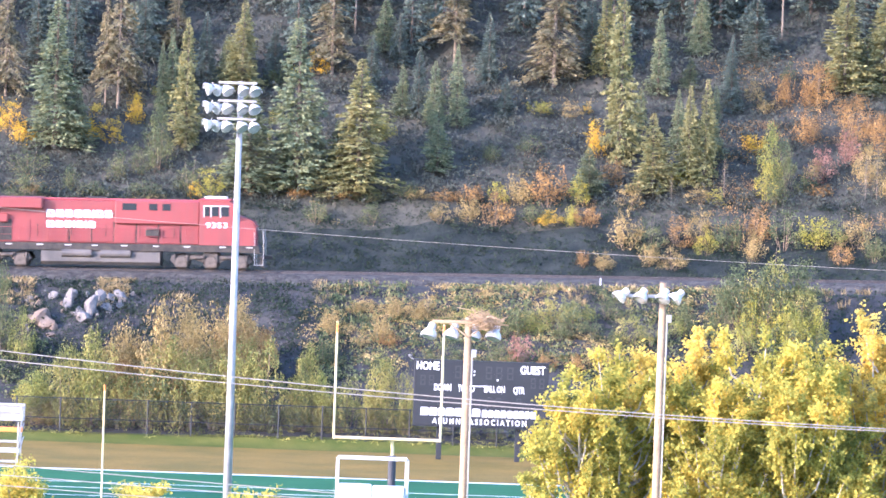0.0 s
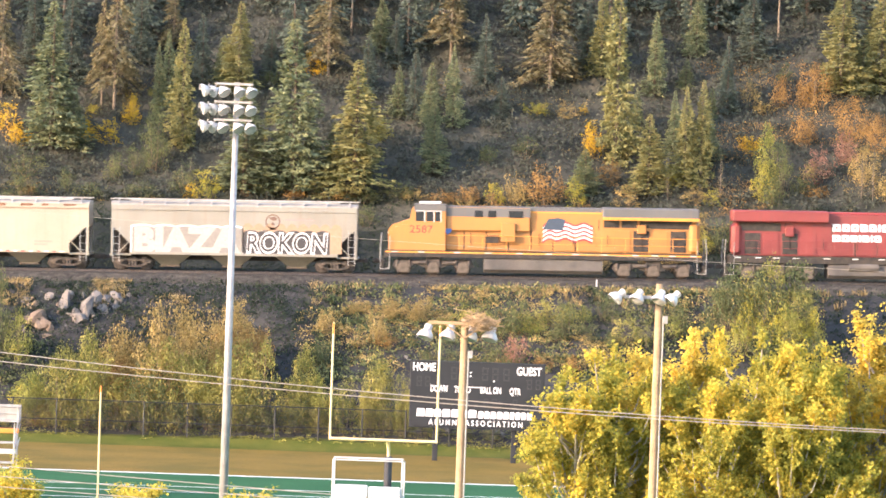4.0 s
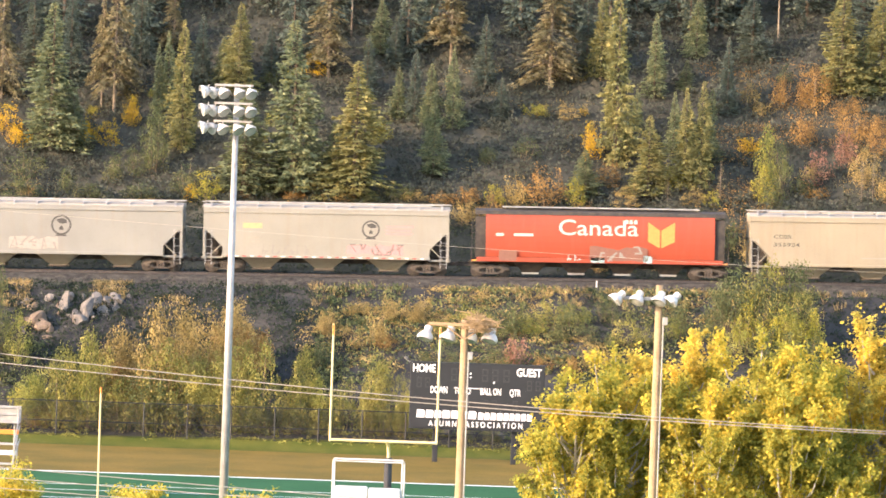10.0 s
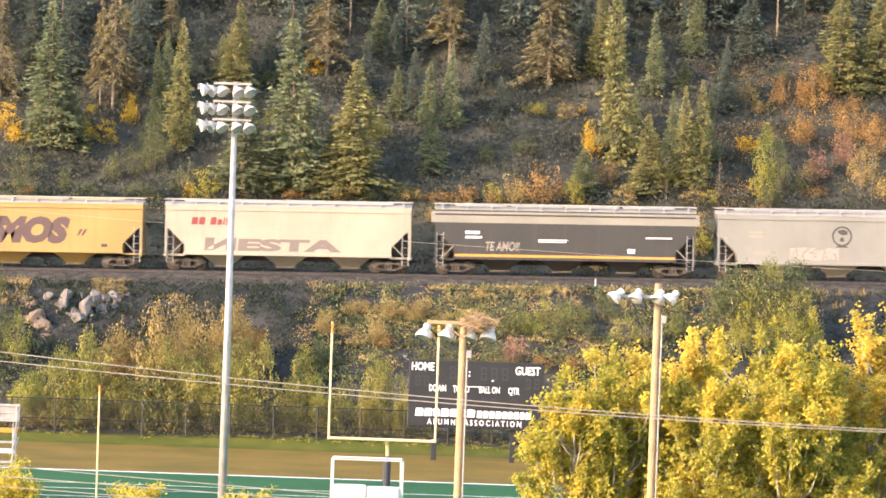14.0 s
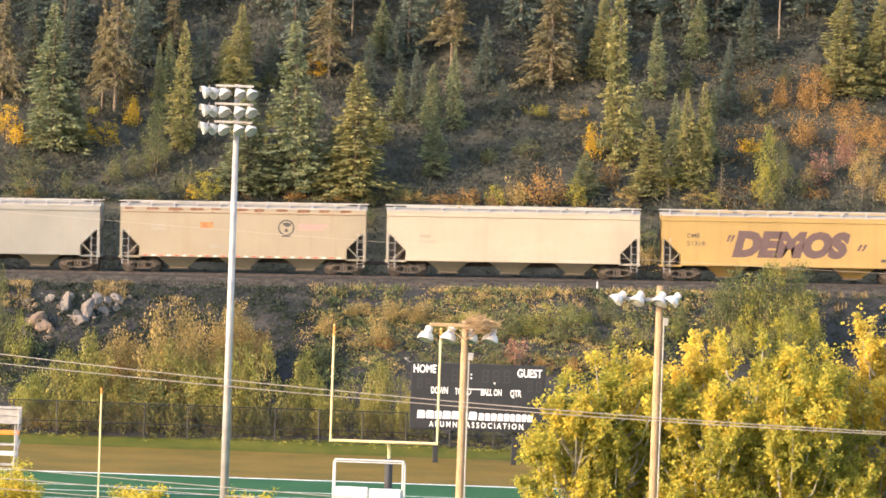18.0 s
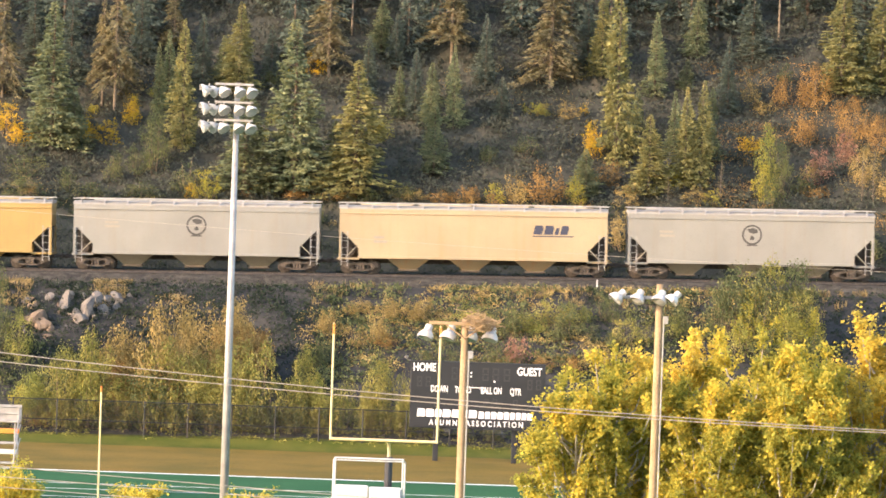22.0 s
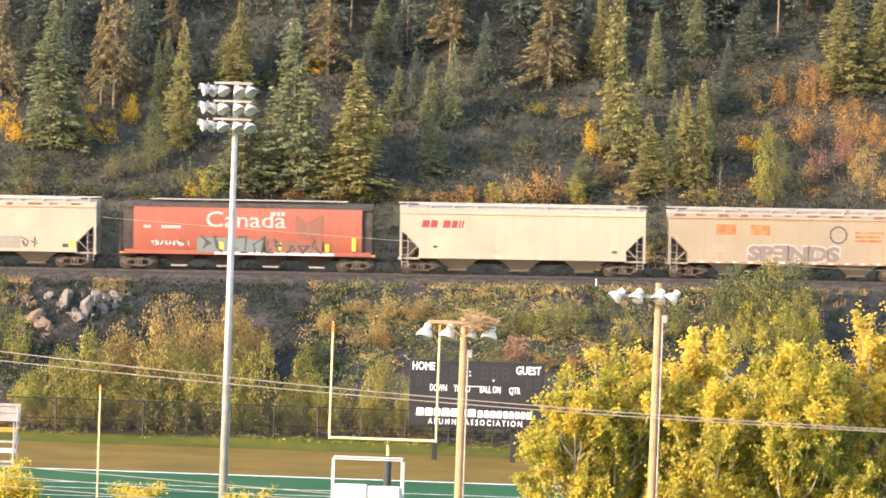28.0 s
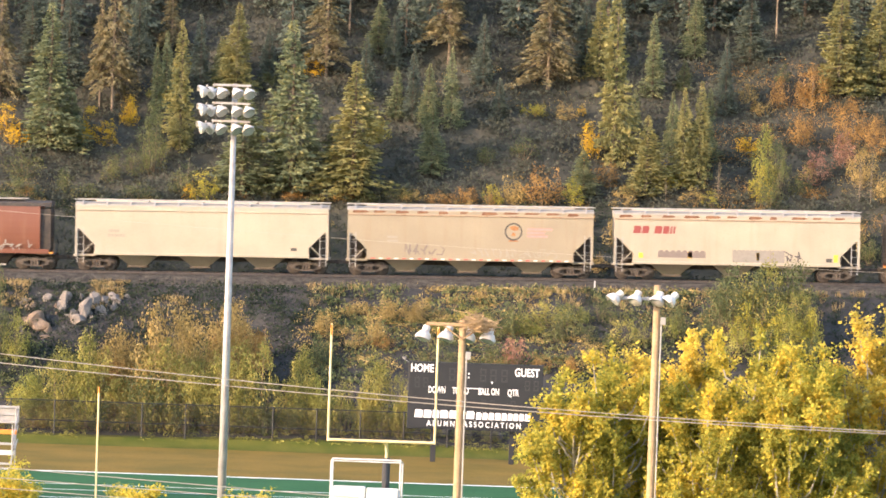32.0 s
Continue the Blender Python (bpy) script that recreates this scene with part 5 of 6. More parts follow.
    c(hopper("dark grey covered hopper car with an orange stripe", L[8], P["dark"](7), [
        patch(-9.0, 3.55, 18.0, 0.75, P["grey"](8, 0.1), "pale_top_band"), patch(-7.4, 1.28, 14.8, 0.16, STRIPE, "orange_stripe"), bars(-6.7, 3.0, [(0.95, 0.2), (1.1, 0.16)], GRAFW),
        bars(-1.8, 2.5, [(1.95, 0.08), (1.9, 0.06)], GRAFW), bars(5.4, 2.75, [(1.8, 0.09)], GRAFW), scrawl("TE AMO!!", -5.4, 1.7, 0.6, 2.3, FADED), bars(4.2, 1.95, [(0.5, 0.3)], GRAFW)], roof=P["grey"](9, 0.1), lower=P["dark"](8, 0.4)))
    c(hopper("white covered hopper car with red lettering and black graffiti", L[9], P["white"](10), [
        brand(-6.5, 3.12, 0.5, (0.42, 0.38, 0, 0.4, 0.3, 0.1, 0.1), REDINK), scrawl("\u0418ESTA", -5.6, 1.45, 0.72, 9.2, GRAFV, False, 0.1, 0.055)]))
    c(hopper("yellow covered hopper car with large dark graffiti", L[10], P["yellow"](11), [scrawl("DEMOS", -4.0, 1.85, 1.5, 7.6, PLUM, False, 0.25, 0.075), scrawl("\u2033", -4.6, 2.1, 1.0, 0.45, PLUM, False, 0.3, 0.02), scrawl("\u2033", 4.1, 1.6, 1.0, 0.55, PLUM, False, 0.4, 0.02), patch(6.0, 1.5, 0.4, 0.2, INK, "stencil"),
        sign("DME", -h(10) + 1.7, 2.95, 0.3, 0.85, INK), sign("51318", -h(10) + 1.7, 2.42, 0.3, 1.2, INK)], lower=P["yellow"](27, 0.5)))
    c(hopper("clean white covered hopper car", L[11], P["white"](12, 0.1), [bars(-6.3, 2.85, [(0.75, 0.2)], FADED), sign("118401", -6.3, 2.28, 0.22, 1.15, FADED)]))
    c(hopper("beige covered hopper car with round emblem and orange patches", L[12], P["beige"](13), [
        emblem(2.9, 3.15, 0.55, INK, INK), bars(3.7, 3.4, [(1.95, 0.14), (1.7, 0.14)], PINK), patch(-2.9, 3.05, 0.9, 0.4, RUST, "faded_patch"), stencil(h(12)), bars(-2.2, 1.95, [(0.6, 0.2)], FADED)], rusty=True, dashes=True))
    c(hopper("grey covered hopper car with a round emblem", L[13], P["cool"](14), [emblem(0.05, 3.1, 0.68, INK, INK), stencil(h(13))]))
    c(hopper("cream covered hopper car with navy lettering and rusty stains", L[14], P["cream"](15), [
        patch(4.0, 2.72, 2.75, 0.07, NAVY, "underline"), brand(4.0, 2.88, 0.6, (0.6, 0.6, 0.25, 0.5), NAVY, 0.25, 0.12), bars(-6.7, 2.6, [(0.7, 0.18), (0.9, 0.16)], FADED)], lower=P["cream"](16, 0.7)))
    c(hopper("grey covered hopper car with a round emblem", L[15], P["cool"](17), [emblem(0.0, 3.1, 0.68, INK, INK), stencil(h(15))]))
    c(hopper("mustard-yellow covered hopper car with dark stencil", L[16], P["yellow"](18), [bars(-7.2, 3.3, [(0.95, 0.22)], INK), sign("51618", -7.2, 2.62, 0.26, 1.3, INK), blotch(-4.6, 2.1, 5.8, 0.35, RUST, 12)], lower=P["yellow"](19, 0.6)))
    c(hopper("beige covered hopper car with rust patches and black graffiti", L[17], P["beige"](20, 0.4), [
        scrawl("SP\u018eNDS", -3.3, 1.3, 0.98, 6.4, SILVER, False, 0.05, 0.1), scrawl("SP\u018eNDS", -3.2, 1.36, 0.88, 6.2, GRAFV, False, 0.05, 0.06, 0.005), patch(-5.3, 3.0, 1.3, 0.7, RUST, "faded_patch"), patch(-3.0, 3.0, 1.3, 0.7, RUST, "faded_patch"), emblem(2.9, 3.1, 0.6, INK, GRAFG), bars(4.0, 3.35, [(2.0, 0.16), (1.7, 0.16), (1.8, 0.16)], RUST), bars(-5.6, 2.3, [(0.8, 0.16), (0.9, 0.14)], FADED)], rusty=True, dashes=True))
    c(hopper("white covered hopper car with red lettering", L[18], P["white"](21), [
        brand(-6.8, 3.15, 0.5, (0.5, 0.45, 0, 0.5, 0.4, 0.12, 0.12), REDINK), bars(-6.0, 1.95, [(0.3, 0.16)], INK), blotch(-2.8, 1.5, 1.6, 0.6, FADED, 21), patch(6.0, 1.6, 0.35, 0.18, INK, "stencil")]))
    c(cylinder_car("weathered red rounded grain hopper car with white lettering", L[19], P["oldred"](22), canada(PALEINK, True) + [blotch(-3.4, 1.2, 4.6, 1.15, GRAFD, 16, fill=TEALD), blotch(1.0, 1.2, 4.0, 1.0, GRAFD, 17, fill=RUSTD), patch(-2.2, 1.12, 8.0, 0.16, GRAFW, "paint_patch"), patch(-1.9, 1.45, 0.28, 0.5, TAG, "paint_tag"), patch(2.0, 1.45, 0.28, 0.5, TAG, "paint_tag"), patch(5.2, 1.4, 0.28, 0.5, TAG, "paint_tag"), patch(7.0, 1.45, 0.28, 0.9, TAG, "paint_tag"), blotch(-6.5, 1.65, 2.6, 0.35, GRAFW, 19)]))
    c(hopper("white covered hopper car with red lettering and grey graffiti", L[20], P["white"](23), [
        brand(-7.0, 3.15, 0.5, (0.5, 0.45, 0, 0.5, 0.4, 0.12, 0.12), REDINK), cloud(-5.3, 1.55, 3.2, 0.5, GRAFV, 8, 0.3), cloud(-0.3, 1.3, 3.5, 0.85, GRAFG, 12, 0.08), blotch(3.2, 1.4, 1.2, 0.7, GRAFD, 25), patch(-3.3, 1.52, 0.3, 0.42, TAG, "paint_tag"), patch(1.3, 1.45, 0.22, 0.5, TAG, "paint_tag"), patch(-6.6, 1.5, 0.3, 0.35, TAG, "paint_tag"), patch(6.5, 1.4, 0.3, 0.5, TAG, "paint_tag"), patch(6.0, 1.4, 0.4, 0.25, INK, "stencil")], rusty=True))
    c(hopper("beige covered hopper car with brown round emblem", L[21], P["beige"](24), [
        emblem(2.9, 3.1, 0.6, INK, RUST), bars(3.8, 3.35, [(1.7, 0.14), (1.2, 0.14), (1.4, 0.14)], PINK), bars(-5.6, 2.7, [(0.7, 0.16), (0.75, 0.14)], FADED), blotch(-4.4, 1.45, 2.7, 0.7, GRAFV, 26), blotch(0.0, 1.35, 6.0, 0.6, FADED, 27)], rusty=True, dashes=True))
    c(hopper("clean white covered hopper car with dark stencil", L[22], P["white"](25, 0.1), [bars(-6.3, 2.8, [(0.75, 0.18), (1.15, 0.18)], FADED), patch(6.0, 1.55, 0.4, 0.2, INK, "stencil")]))
    c(cylinder_car("rust-brown rounded grain hopper car", L[23], P["brown"](26), [blotch(4.0, 1.3, 3.0, 0.7, GRAFG, 30)]))
    return cars, mid


CARS, MID = consist()


# ---- vegetation ----
def sprays(p, u, v, length, width):
    """Leaf-like diamonds: points p, directions u, side directions v."""
    a = p
    b = p + u * (0.5 * length)[:, None] + v * width[:, None]
    c = p + u * length[:, None]
    d = p + u * (0.5 * length)[:, None] - v * width[:, None]
    return np.stack([a, b, c, d], axis=1)


def unit(a):
    return a / np.maximum(np.linalg.norm(a, axis=1, keepdims=True), 1e-6)


def conifer_mesh(seed, h, w, branches, sprigs, droop=0.35, bare=0.0, gaps=0.0, size=1.0):
    """Needle sprigs on flat drooping fronds set round a stem; bare: share of the height without fronds. Returns quads and branch lines."""
    rs = np.random.default_rng(seed)
    quads, lines = [], []
    lean = rs.uniform(-0.012, 0.012, 2)
    ph = rs.uniform(0, 6.28, 4)
    for i in range(branches):
        f = min(0.995, bare + (1 - bare) * ((i + rs.uniform(0, 1)) / branches) ** 1.05)
        a = 2.39996 * i + rs.uniform(-0.5, 0.5)
        uneven = 1 + 0.22 * math.sin(a + ph[0] + 5 * f) + 0.16 * math.sin(2 * a + ph[1] + 13 * f) + 0.14 * math.sin(29 * f + ph[2])
        taper = (1 - f) ** 0.88 * (0.75 + 0.25 * min(1.0, (f - bare) / 0.10))
        rr = 0.6 * w * taper * uneven * rs.uniform(0.66, 1.1) + 0.06
        if rs.uniform() < gaps * (0.5 + 0.5 * math.sin(17 * f + ph[3] + a)):
            lines.append((np.array([0, 0, h * (0.05 + 0.94 * f)]), np.array([math.cos(a) * rr * 0.8, math.sin(a) * rr * 0.8, h * (0.05 + 0.94 * f) - 0.25 * rr])))
            continue
        z0 = h * (0.04 + 0.95 * f)
        d = np.array([math.cos(a), math.sin(a), 0.0])
        perp = np.array([-d[1], d[0], 0.0])
        m = 5 + int(sprigs * rr)
        s = rs.uniform(0.12, 1.0, m) ** 0.75
        side = rs.choice((-1.0, 1.0), m)
        fan = 0.30 * rr * (1.15 - s) * rs.uniform(0.0, 1.0, m) * side
        lift = 0.35 * f * rr * s - droop * rr * s ** 1.6 + 0.16 * rr * s ** 4
        p = d * (rr * s)[:, None] + perp * fan[:, None]
        p[:, 2] += z0 + lift - 0.25 * np.abs(fan)
        p[:, :2] += lean * p[:, 2:3]
        p += rs.normal(0, 0.015, (m, 3))
        u = unit(d + perp * (side * rs.uniform(0.2, 1.0, m))[:, None] + np.array([0, 0, -0.45]) + rs.normal(0, 0.2, (m, 3)))
        v = unit(np.cross(u, np.array([0, 0, 0.8]) + rs.normal(0, 0.6, (m, 3))))
        ln = rs.uniform(0.13, 0.30, m) * size * (0.55 + 0.45 * min(1.0, rr))
        quads.append(sprays(p, u, v, ln, ln * rs.uniform(0.2, 0.36, m)))
        lines.append((np.array([0, 0, z0]), d * rr * 0.95 + np.array([0, 0, z0 + 0.35 * f * rr - droop * rr * 0.9])))
    return np.concatenate(quads), lines


CONIFERS = {}
CONIFER_LABELS = {
    "spruce": "green spruce tree on the hillside",
    "spruce_far": "spruce tree high on the hillside, distance haze put into its blue-green colour",
    "spruce_warm": "olive-green sunlit spruce tree on the hillside",
    "snag": "thin brownish dying conifer with bare lower branches",
}


def conifer(kind, variant, x, y, h, w):
    """A conifer at (x, y): mesh families are shared and scaled to size."""
    key = (kind, variant)
    if key not in CONIFERS:
        if kind == "snag":
            if variant == 3:
                q, lines = conifer_mesh(103, 10.0, 4.6, 110, 3.0, 0.15, 0.05, 0.7)
            else:
                q, lines = conifer_mesh(100 + variant, 10.0, 4.6, 230, 20, 0.8, 0.10 + 0.09 * variant, 0.8, 1.35)
        elif variant > 3:
            q, lines = conifer_mesh(7 + variant, 10.0, 3.2 + 0.25 * (variant % 3), 160, 11, 0.42, 0.0, 0.1, 1.55)
        else:
            q, lines = conifer_mesh(7 + variant, 10.0, 3.2 + 0.25 * (variant % 3), 320, 21, 0.40, 0.0, 0.10, 1.1)
        trunk = Geo().tube((0, 0, -0.6), (0, 0, 5), 0.14, 0.09, 8, False).tube((0, 0, 5), (0, 0, 9.8), 0.09, 0.015, 8, False)
        for a, b in lines[::1 if kind == "snag" else 4]:
            trunk.tube(a, b, 0.018, 0.008, 3, False)
        CONIFERS[key] = (quad_mesh("crown", q), trunk, 3.2 + 0.25 * (variant % 3) if kind != "snag" else 4.6)
        CONIFERS[key][0].materials.append(LEAF[kind])
    crown, trunk, w0 = CONIFERS[key]
    t = thing("snag_tree" if kind == "snag" else "spruce_tree", CONIFER_LABELS[kind], "conifer", group="hillside conifers")
    t.matrix_basis = pose(x, y, ground_z(x, y) - 0.1, 0, 0, (variant * 77 + x * 31) % 360)
    t.scale = (w / w0, w / w0, h / 10.0)
    part("trunk", trunk, M["snagbark"] if kind == "snag" else M["bark"], t, key=("trunk", key))
    c = new("crown", crown)
    c.parent = t
    return t


# the trees that stand out on the slope, by kind: x, y, height, width
TREES = {
    "snag": [(-33.4, 298.1, 8.9, 3.3), (-24.9, 297.1, 10.8, 4.4), (-25.9, 297.6, 8.7, 2.6), (-21.2, 305.5, 5.1, 2.6), (-9.2, 301.0, 7.4, 4.7), (0.0, 303.1, 6.7, 4.7), (7.5, 300.5, 9.0, 5.3)],
    "thin": [(19.7, 287.8, 3.0, 1.2), (15.9, 287.2, 1.9, 1.0), (29.8, 287.1, 3.6, 1.0), (30.6, 287.0, 3.8, 1.0)],
    "spruce": [
        (-29.0, 292.1, 10.9, 4.3), (-20.9, 296.8, 6.1, 1.8), (-21.6, 296.9, 5.2, 1.2), (-17.1, 299.9, 4.0, 2.0), (-14.6, 288.2, 7.6, 4.8), (-11.1, 288.2, 12.8, 4.9),
        (-5.4, 304.2, 4.4, 2.2), (-3.8, 297.5, 4.0, 1.6), (-1.4, 295.1, 4.9, 1.9), (-1.0, 289.8, 5.4, 2.4), (0.3, 294.7, 6.3, 1.7), (15.3, 299.8, 6.5, 1.9),
        (13.9, 296.0, 3.3, 1.4), (10.0, 288.4, 3.5, 2.5), (16.5, 292.7, 4.7, 1.6), (19.5, 297.0, 2.7, 1.1), (19.0, 291.1, 3.5, 1.8), (17.7, 300.7, 2.4, 1.6),
        (18.7, 305.1, 4.9, 2.2), (30.9, 299.8, 4.7, 2.5), (-27.4, 292.2, 4.6, 2.5), (-8.2, 288.2, 4.8, 2.4)],
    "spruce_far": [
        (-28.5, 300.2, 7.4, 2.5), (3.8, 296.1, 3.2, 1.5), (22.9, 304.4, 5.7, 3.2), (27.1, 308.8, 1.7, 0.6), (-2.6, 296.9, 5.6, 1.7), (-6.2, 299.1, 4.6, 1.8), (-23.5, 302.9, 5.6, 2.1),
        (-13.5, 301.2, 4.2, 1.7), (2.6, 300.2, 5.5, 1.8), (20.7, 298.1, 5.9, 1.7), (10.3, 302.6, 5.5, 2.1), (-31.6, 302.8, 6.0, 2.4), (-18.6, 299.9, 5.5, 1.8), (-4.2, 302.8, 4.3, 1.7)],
    "spruce_warm": [
        (-19.5, 293.0, 9.7, 2.4), (-15.8, 298.8, 7.0, 3.0), (-6.6, 287.1, 10.0, 5.3), (12.3, 292.6, 13.9, 3.0), (11.3, 301.2, 6.6, 2.4), (14.5, 287.9, 6.0, 3.1), (17.1, 288.5, 7.5, 2.3),
        (18.3, 288.7, 7.9, 2.2), (29.3, 299.9, 8.8, 3.7), (32.3, 300.3, 8.2, 3.5)],
}
placed = []
for kind, spots in TREES.items():
    for i, (x, y, h, w) in enumerate(spots):
        conifer("snag" if kind == "thin" else kind, 3 if kind == "thin" else i % 3 if kind == "snag" else i % 4, x, y, h, w)
        placed.append((x, y))
rs_fill = np.random.default_rng(21)
tries = 0
while len(placed) < 142 and tries < 6000:
    tries += 1
    x, y = rs_fill.uniform(-48, 48), rs_fill.uniform(303, 318) if rs_fill.uniform() < 0.85 else rs_fill.uniform(286, 303)
    if y < 303 and abs(x) < 35:
        continue
    if min((x - a) ** 2 + (y - b) ** 2 for a, b in placed) < 3.2:
        continue
    placed.append((x, y))
    h = rs_fill.uniform(7.0, 12.5)
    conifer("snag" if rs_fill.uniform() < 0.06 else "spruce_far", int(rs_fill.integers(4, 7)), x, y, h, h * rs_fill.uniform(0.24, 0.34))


def shoot_mesh(seed, shoots, per, leaf, upright):
    """A shrub two metres high and wide: leaves along many upright shoots."""
    rs = np.random.default_rng(seed)
    quads, lines = [], []
    for _ in range(shoots):
        a, rad = rs.uniform(0, 6.283), rs.uniform(0.05, 1.0) ** 0.6
        top = (1.0 - 0.6 * rad ** 2) * rs.uniform(0.45, 1.08) * 2.0
        base = np.array([math.cos(a), math.sin(a), 0]) * rad * (0.45 if upright else 0.3)
        tip = np.array([math.cos(a) * rad, math.sin(a) * rad, top]) + rs.normal(0, 0.06, 3)
        k = int(per * rs.uniform(0.6, 1.3) * (0.4 + 0.4 * top))
        s = rs.uniform(0.12, 1.0, k) ** 0.8
        bend = np.array([0, 0, 0.12]) * (s * (1 - s))[:, None]
        thick = 0.07 + 0.14 * (1 - s)
        p = base + (tip - base) * s[:, None] + bend + rs.normal(0, 1, (k, 3)) * thick[:, None]
        p[:, 2] = np.maximum(p[:, 2], 0.02)
        u = unit(rs.normal(0, 0.8, (k, 3)) + np.array([0, 0, 0.35]))
        v = unit(np.cross(u, rs.normal(0, 1, (k, 3))))
        ln = leaf * rs.uniform(0.6, 1.5, k)
        quads.append(sprays(p, u, v, ln, ln * rs.uniform(0.26, 0.44, k)))
        lines.append((base * 0.8, tip))
    return np.concatenate(quads), lines


def clump_mesh(seed, r, h, lobes, per, leaf, low=0.1, lobe=(0.3, 0.5), flat=0.8, fill=0.2):
    """A crown of rounded leaf clumps with gaps between them; returns quads and the clumps' centres."""
    rs = np.random.default_rng(seed)
    quads, centres = [], []
    for i in range(lobes):
        a = 2.4 * i + rs.uniform(-0.5, 0.5)
        f = rs.uniform(0.0, 1.0) ** 0.5
        z = low + (1 - 0.5 * f ** 2.6 - low) * rs.uniform(0.0, 1.0) ** 0.55
        size = rs.uniform(*lobe)
        c = np.array([math.cos(a) * f * (r - 0.6 * size), math.sin(a) * f * (r - 0.6 * size), max(z * h - 0.7 * size, 0.3 * size)])
        n = int(per * (size / lobe[1]) ** 2 * rs.uniform(0.75, 1.2))
        d = unit(rs.normal(0, 1, (n, 3)) + np.array([0, 0, 0.25]))
        bumps = 1 + 0.16 * np.sin(d @ rs.normal(0, 4.5, 3) + rs.uniform(0, 6)) + 0.10 * np.sin(d @ rs.normal(0, 9, 3))
        shell = np.where(rs.uniform(0, 1, n) < fill, rs.uniform(0.2, 0.85, n), rs.uniform(0.82, 1.12, n))
        p = c + d * (size * shell * bumps)[:, None] * np.array([1, 1, flat])
        p[:, 2] = np.maximum(p[:, 2], 0.02)
        nrm = unit(d + rs.normal(0, 0.55, (n, 3)) + np.array([0, 0, 0.3]))
        u = unit(np.cross(nrm, rs.normal(0, 1, (n, 3))))
        v = unit(np.cross(nrm, u))
        ln = leaf * rs.uniform(0.65, 1.4, n)
        quads.append(sprays(p, u, v, ln, ln * rs.uniform(0.32, 0.5, n)))
        centres.append(c)
    return np.concatenate(quads), np.array(centres)


SHRUB_LABELS = {
    "lime": "fresh green leafy shrub", "bright": "bright yellow autumn shrub", "gold": "golden-green autumn shrub", "orange": "orange-brown autumn shrub", "green": "dull green leafy shrub",
    "tan": "dry tan shrub", "willow": "green and gold willow shrub", "red": "dull red autumn shrub"}
SHRUB_MESH = {}


def shrub(kind, variant, x, y, h, w):
    big = h > 3.4
    variant += 10 if big else 0
    if variant not in SHRUB_MESH:
        if big:
            q, cs = clump_mesh(40 + variant, 1.0, 2.0, 40, 105, 0.058, 0.02, (0.16, 0.34), 0.85, 0.25)
            q2, l2 = shoot_mesh(60 + variant, 8, 50, 0.05, 1)
            q, lines = np.concatenate([q, q2]), [(c * np.array([0.3, 0.3, 0]), c) for c in cs] + l2
        elif variant % 2:
            q, cs = clump_mesh(40 + variant, 1.0, 1.9, 30, 70, 0.07, 0.02, (0.12, 0.32), 0.8, 0.3)
            q2, l2 = shoot_mesh(60 + variant, 12, 40, 0.065, 0)
            q, lines = np.concatenate([q, q2]), [(c * np.array([0.3, 0.3, 0]), c) for c in cs] + l2
        else:
            q, lines = shoot_mesh(40 + variant, 28, 58, 0.08, 0)
        g = Geo()
        for p0, p1 in lines[::2]:
            g.tube((p0[0], p0[1], -0.15), p1, 0.014, 0.004, 3, False)
        SHRUB_MESH[variant] = (quad_mesh("leaves", q), g)
    leaves, stems = SHRUB_MESH[variant]
    t = thing("shrub", SHRUB_LABELS[kind] + (" on the hillside" if y > 275 else " on the bank"), "shrub", group="autumn shrubs")
    t.matrix_basis = pose(x, y, ground_z(x, y) - 0.05, 0, 0, (x * 57 + variant * 40) % 360)
    t.scale = (w / 2.0, w / 2.0, h / 2.0)
    part("foliage", leaves, LEAF[kind], t, key=("leaves", variant))
    part("branchwork", stems, M["twig"], t, key=("stems", variant))
    return t


COUNT = [0]


MIXES = {"orange": ("orange", "tan", "gold"), "tan": ("tan", "orange", "willow"), "green": ("green", "green", "lime"), "willow": ("willow", "lime", "green"),
         "red": ("red", "orange", "tan"), "gold": ("gold", "lime", "orange"), "bright": ("bright", "bright", "gold")}
rs_mix = random.Random(5)


def plant_shrubs(kind, rows):
    """A wide shrub is a thicket: one stem of the named colour and two lower neighbours."""
    for x, y, h, w in rows:
        COUNT[0] += 1
        first = "lime" if kind == "willow" and (y > 270) else kind
        if w < 2.0:
            shrub(first, COUNT[0] % 6, x, y, h, w)
            continue
        shrub(first, COUNT[0] % 6, x + rs_mix.uniform(-0.2, 0.2) * w, y, h, w * 0.72)
        for s in (-1, 1):
            COUNT[0] += 1
            k = MIXES[kind][rs_mix.choice((0, 0, 1, 2))]
            yy = y - rs_mix.uniform(0.0, 0.5)
            shrub(k, COUNT[0] % 6, x + s * w * rs_mix.uniform(0.2, 0.42), max(yy, 240.4) if y < 262 else yy, h * rs_mix.uniform(0.45, 0.8), w * rs_mix.uniform(0.45, 0.65))


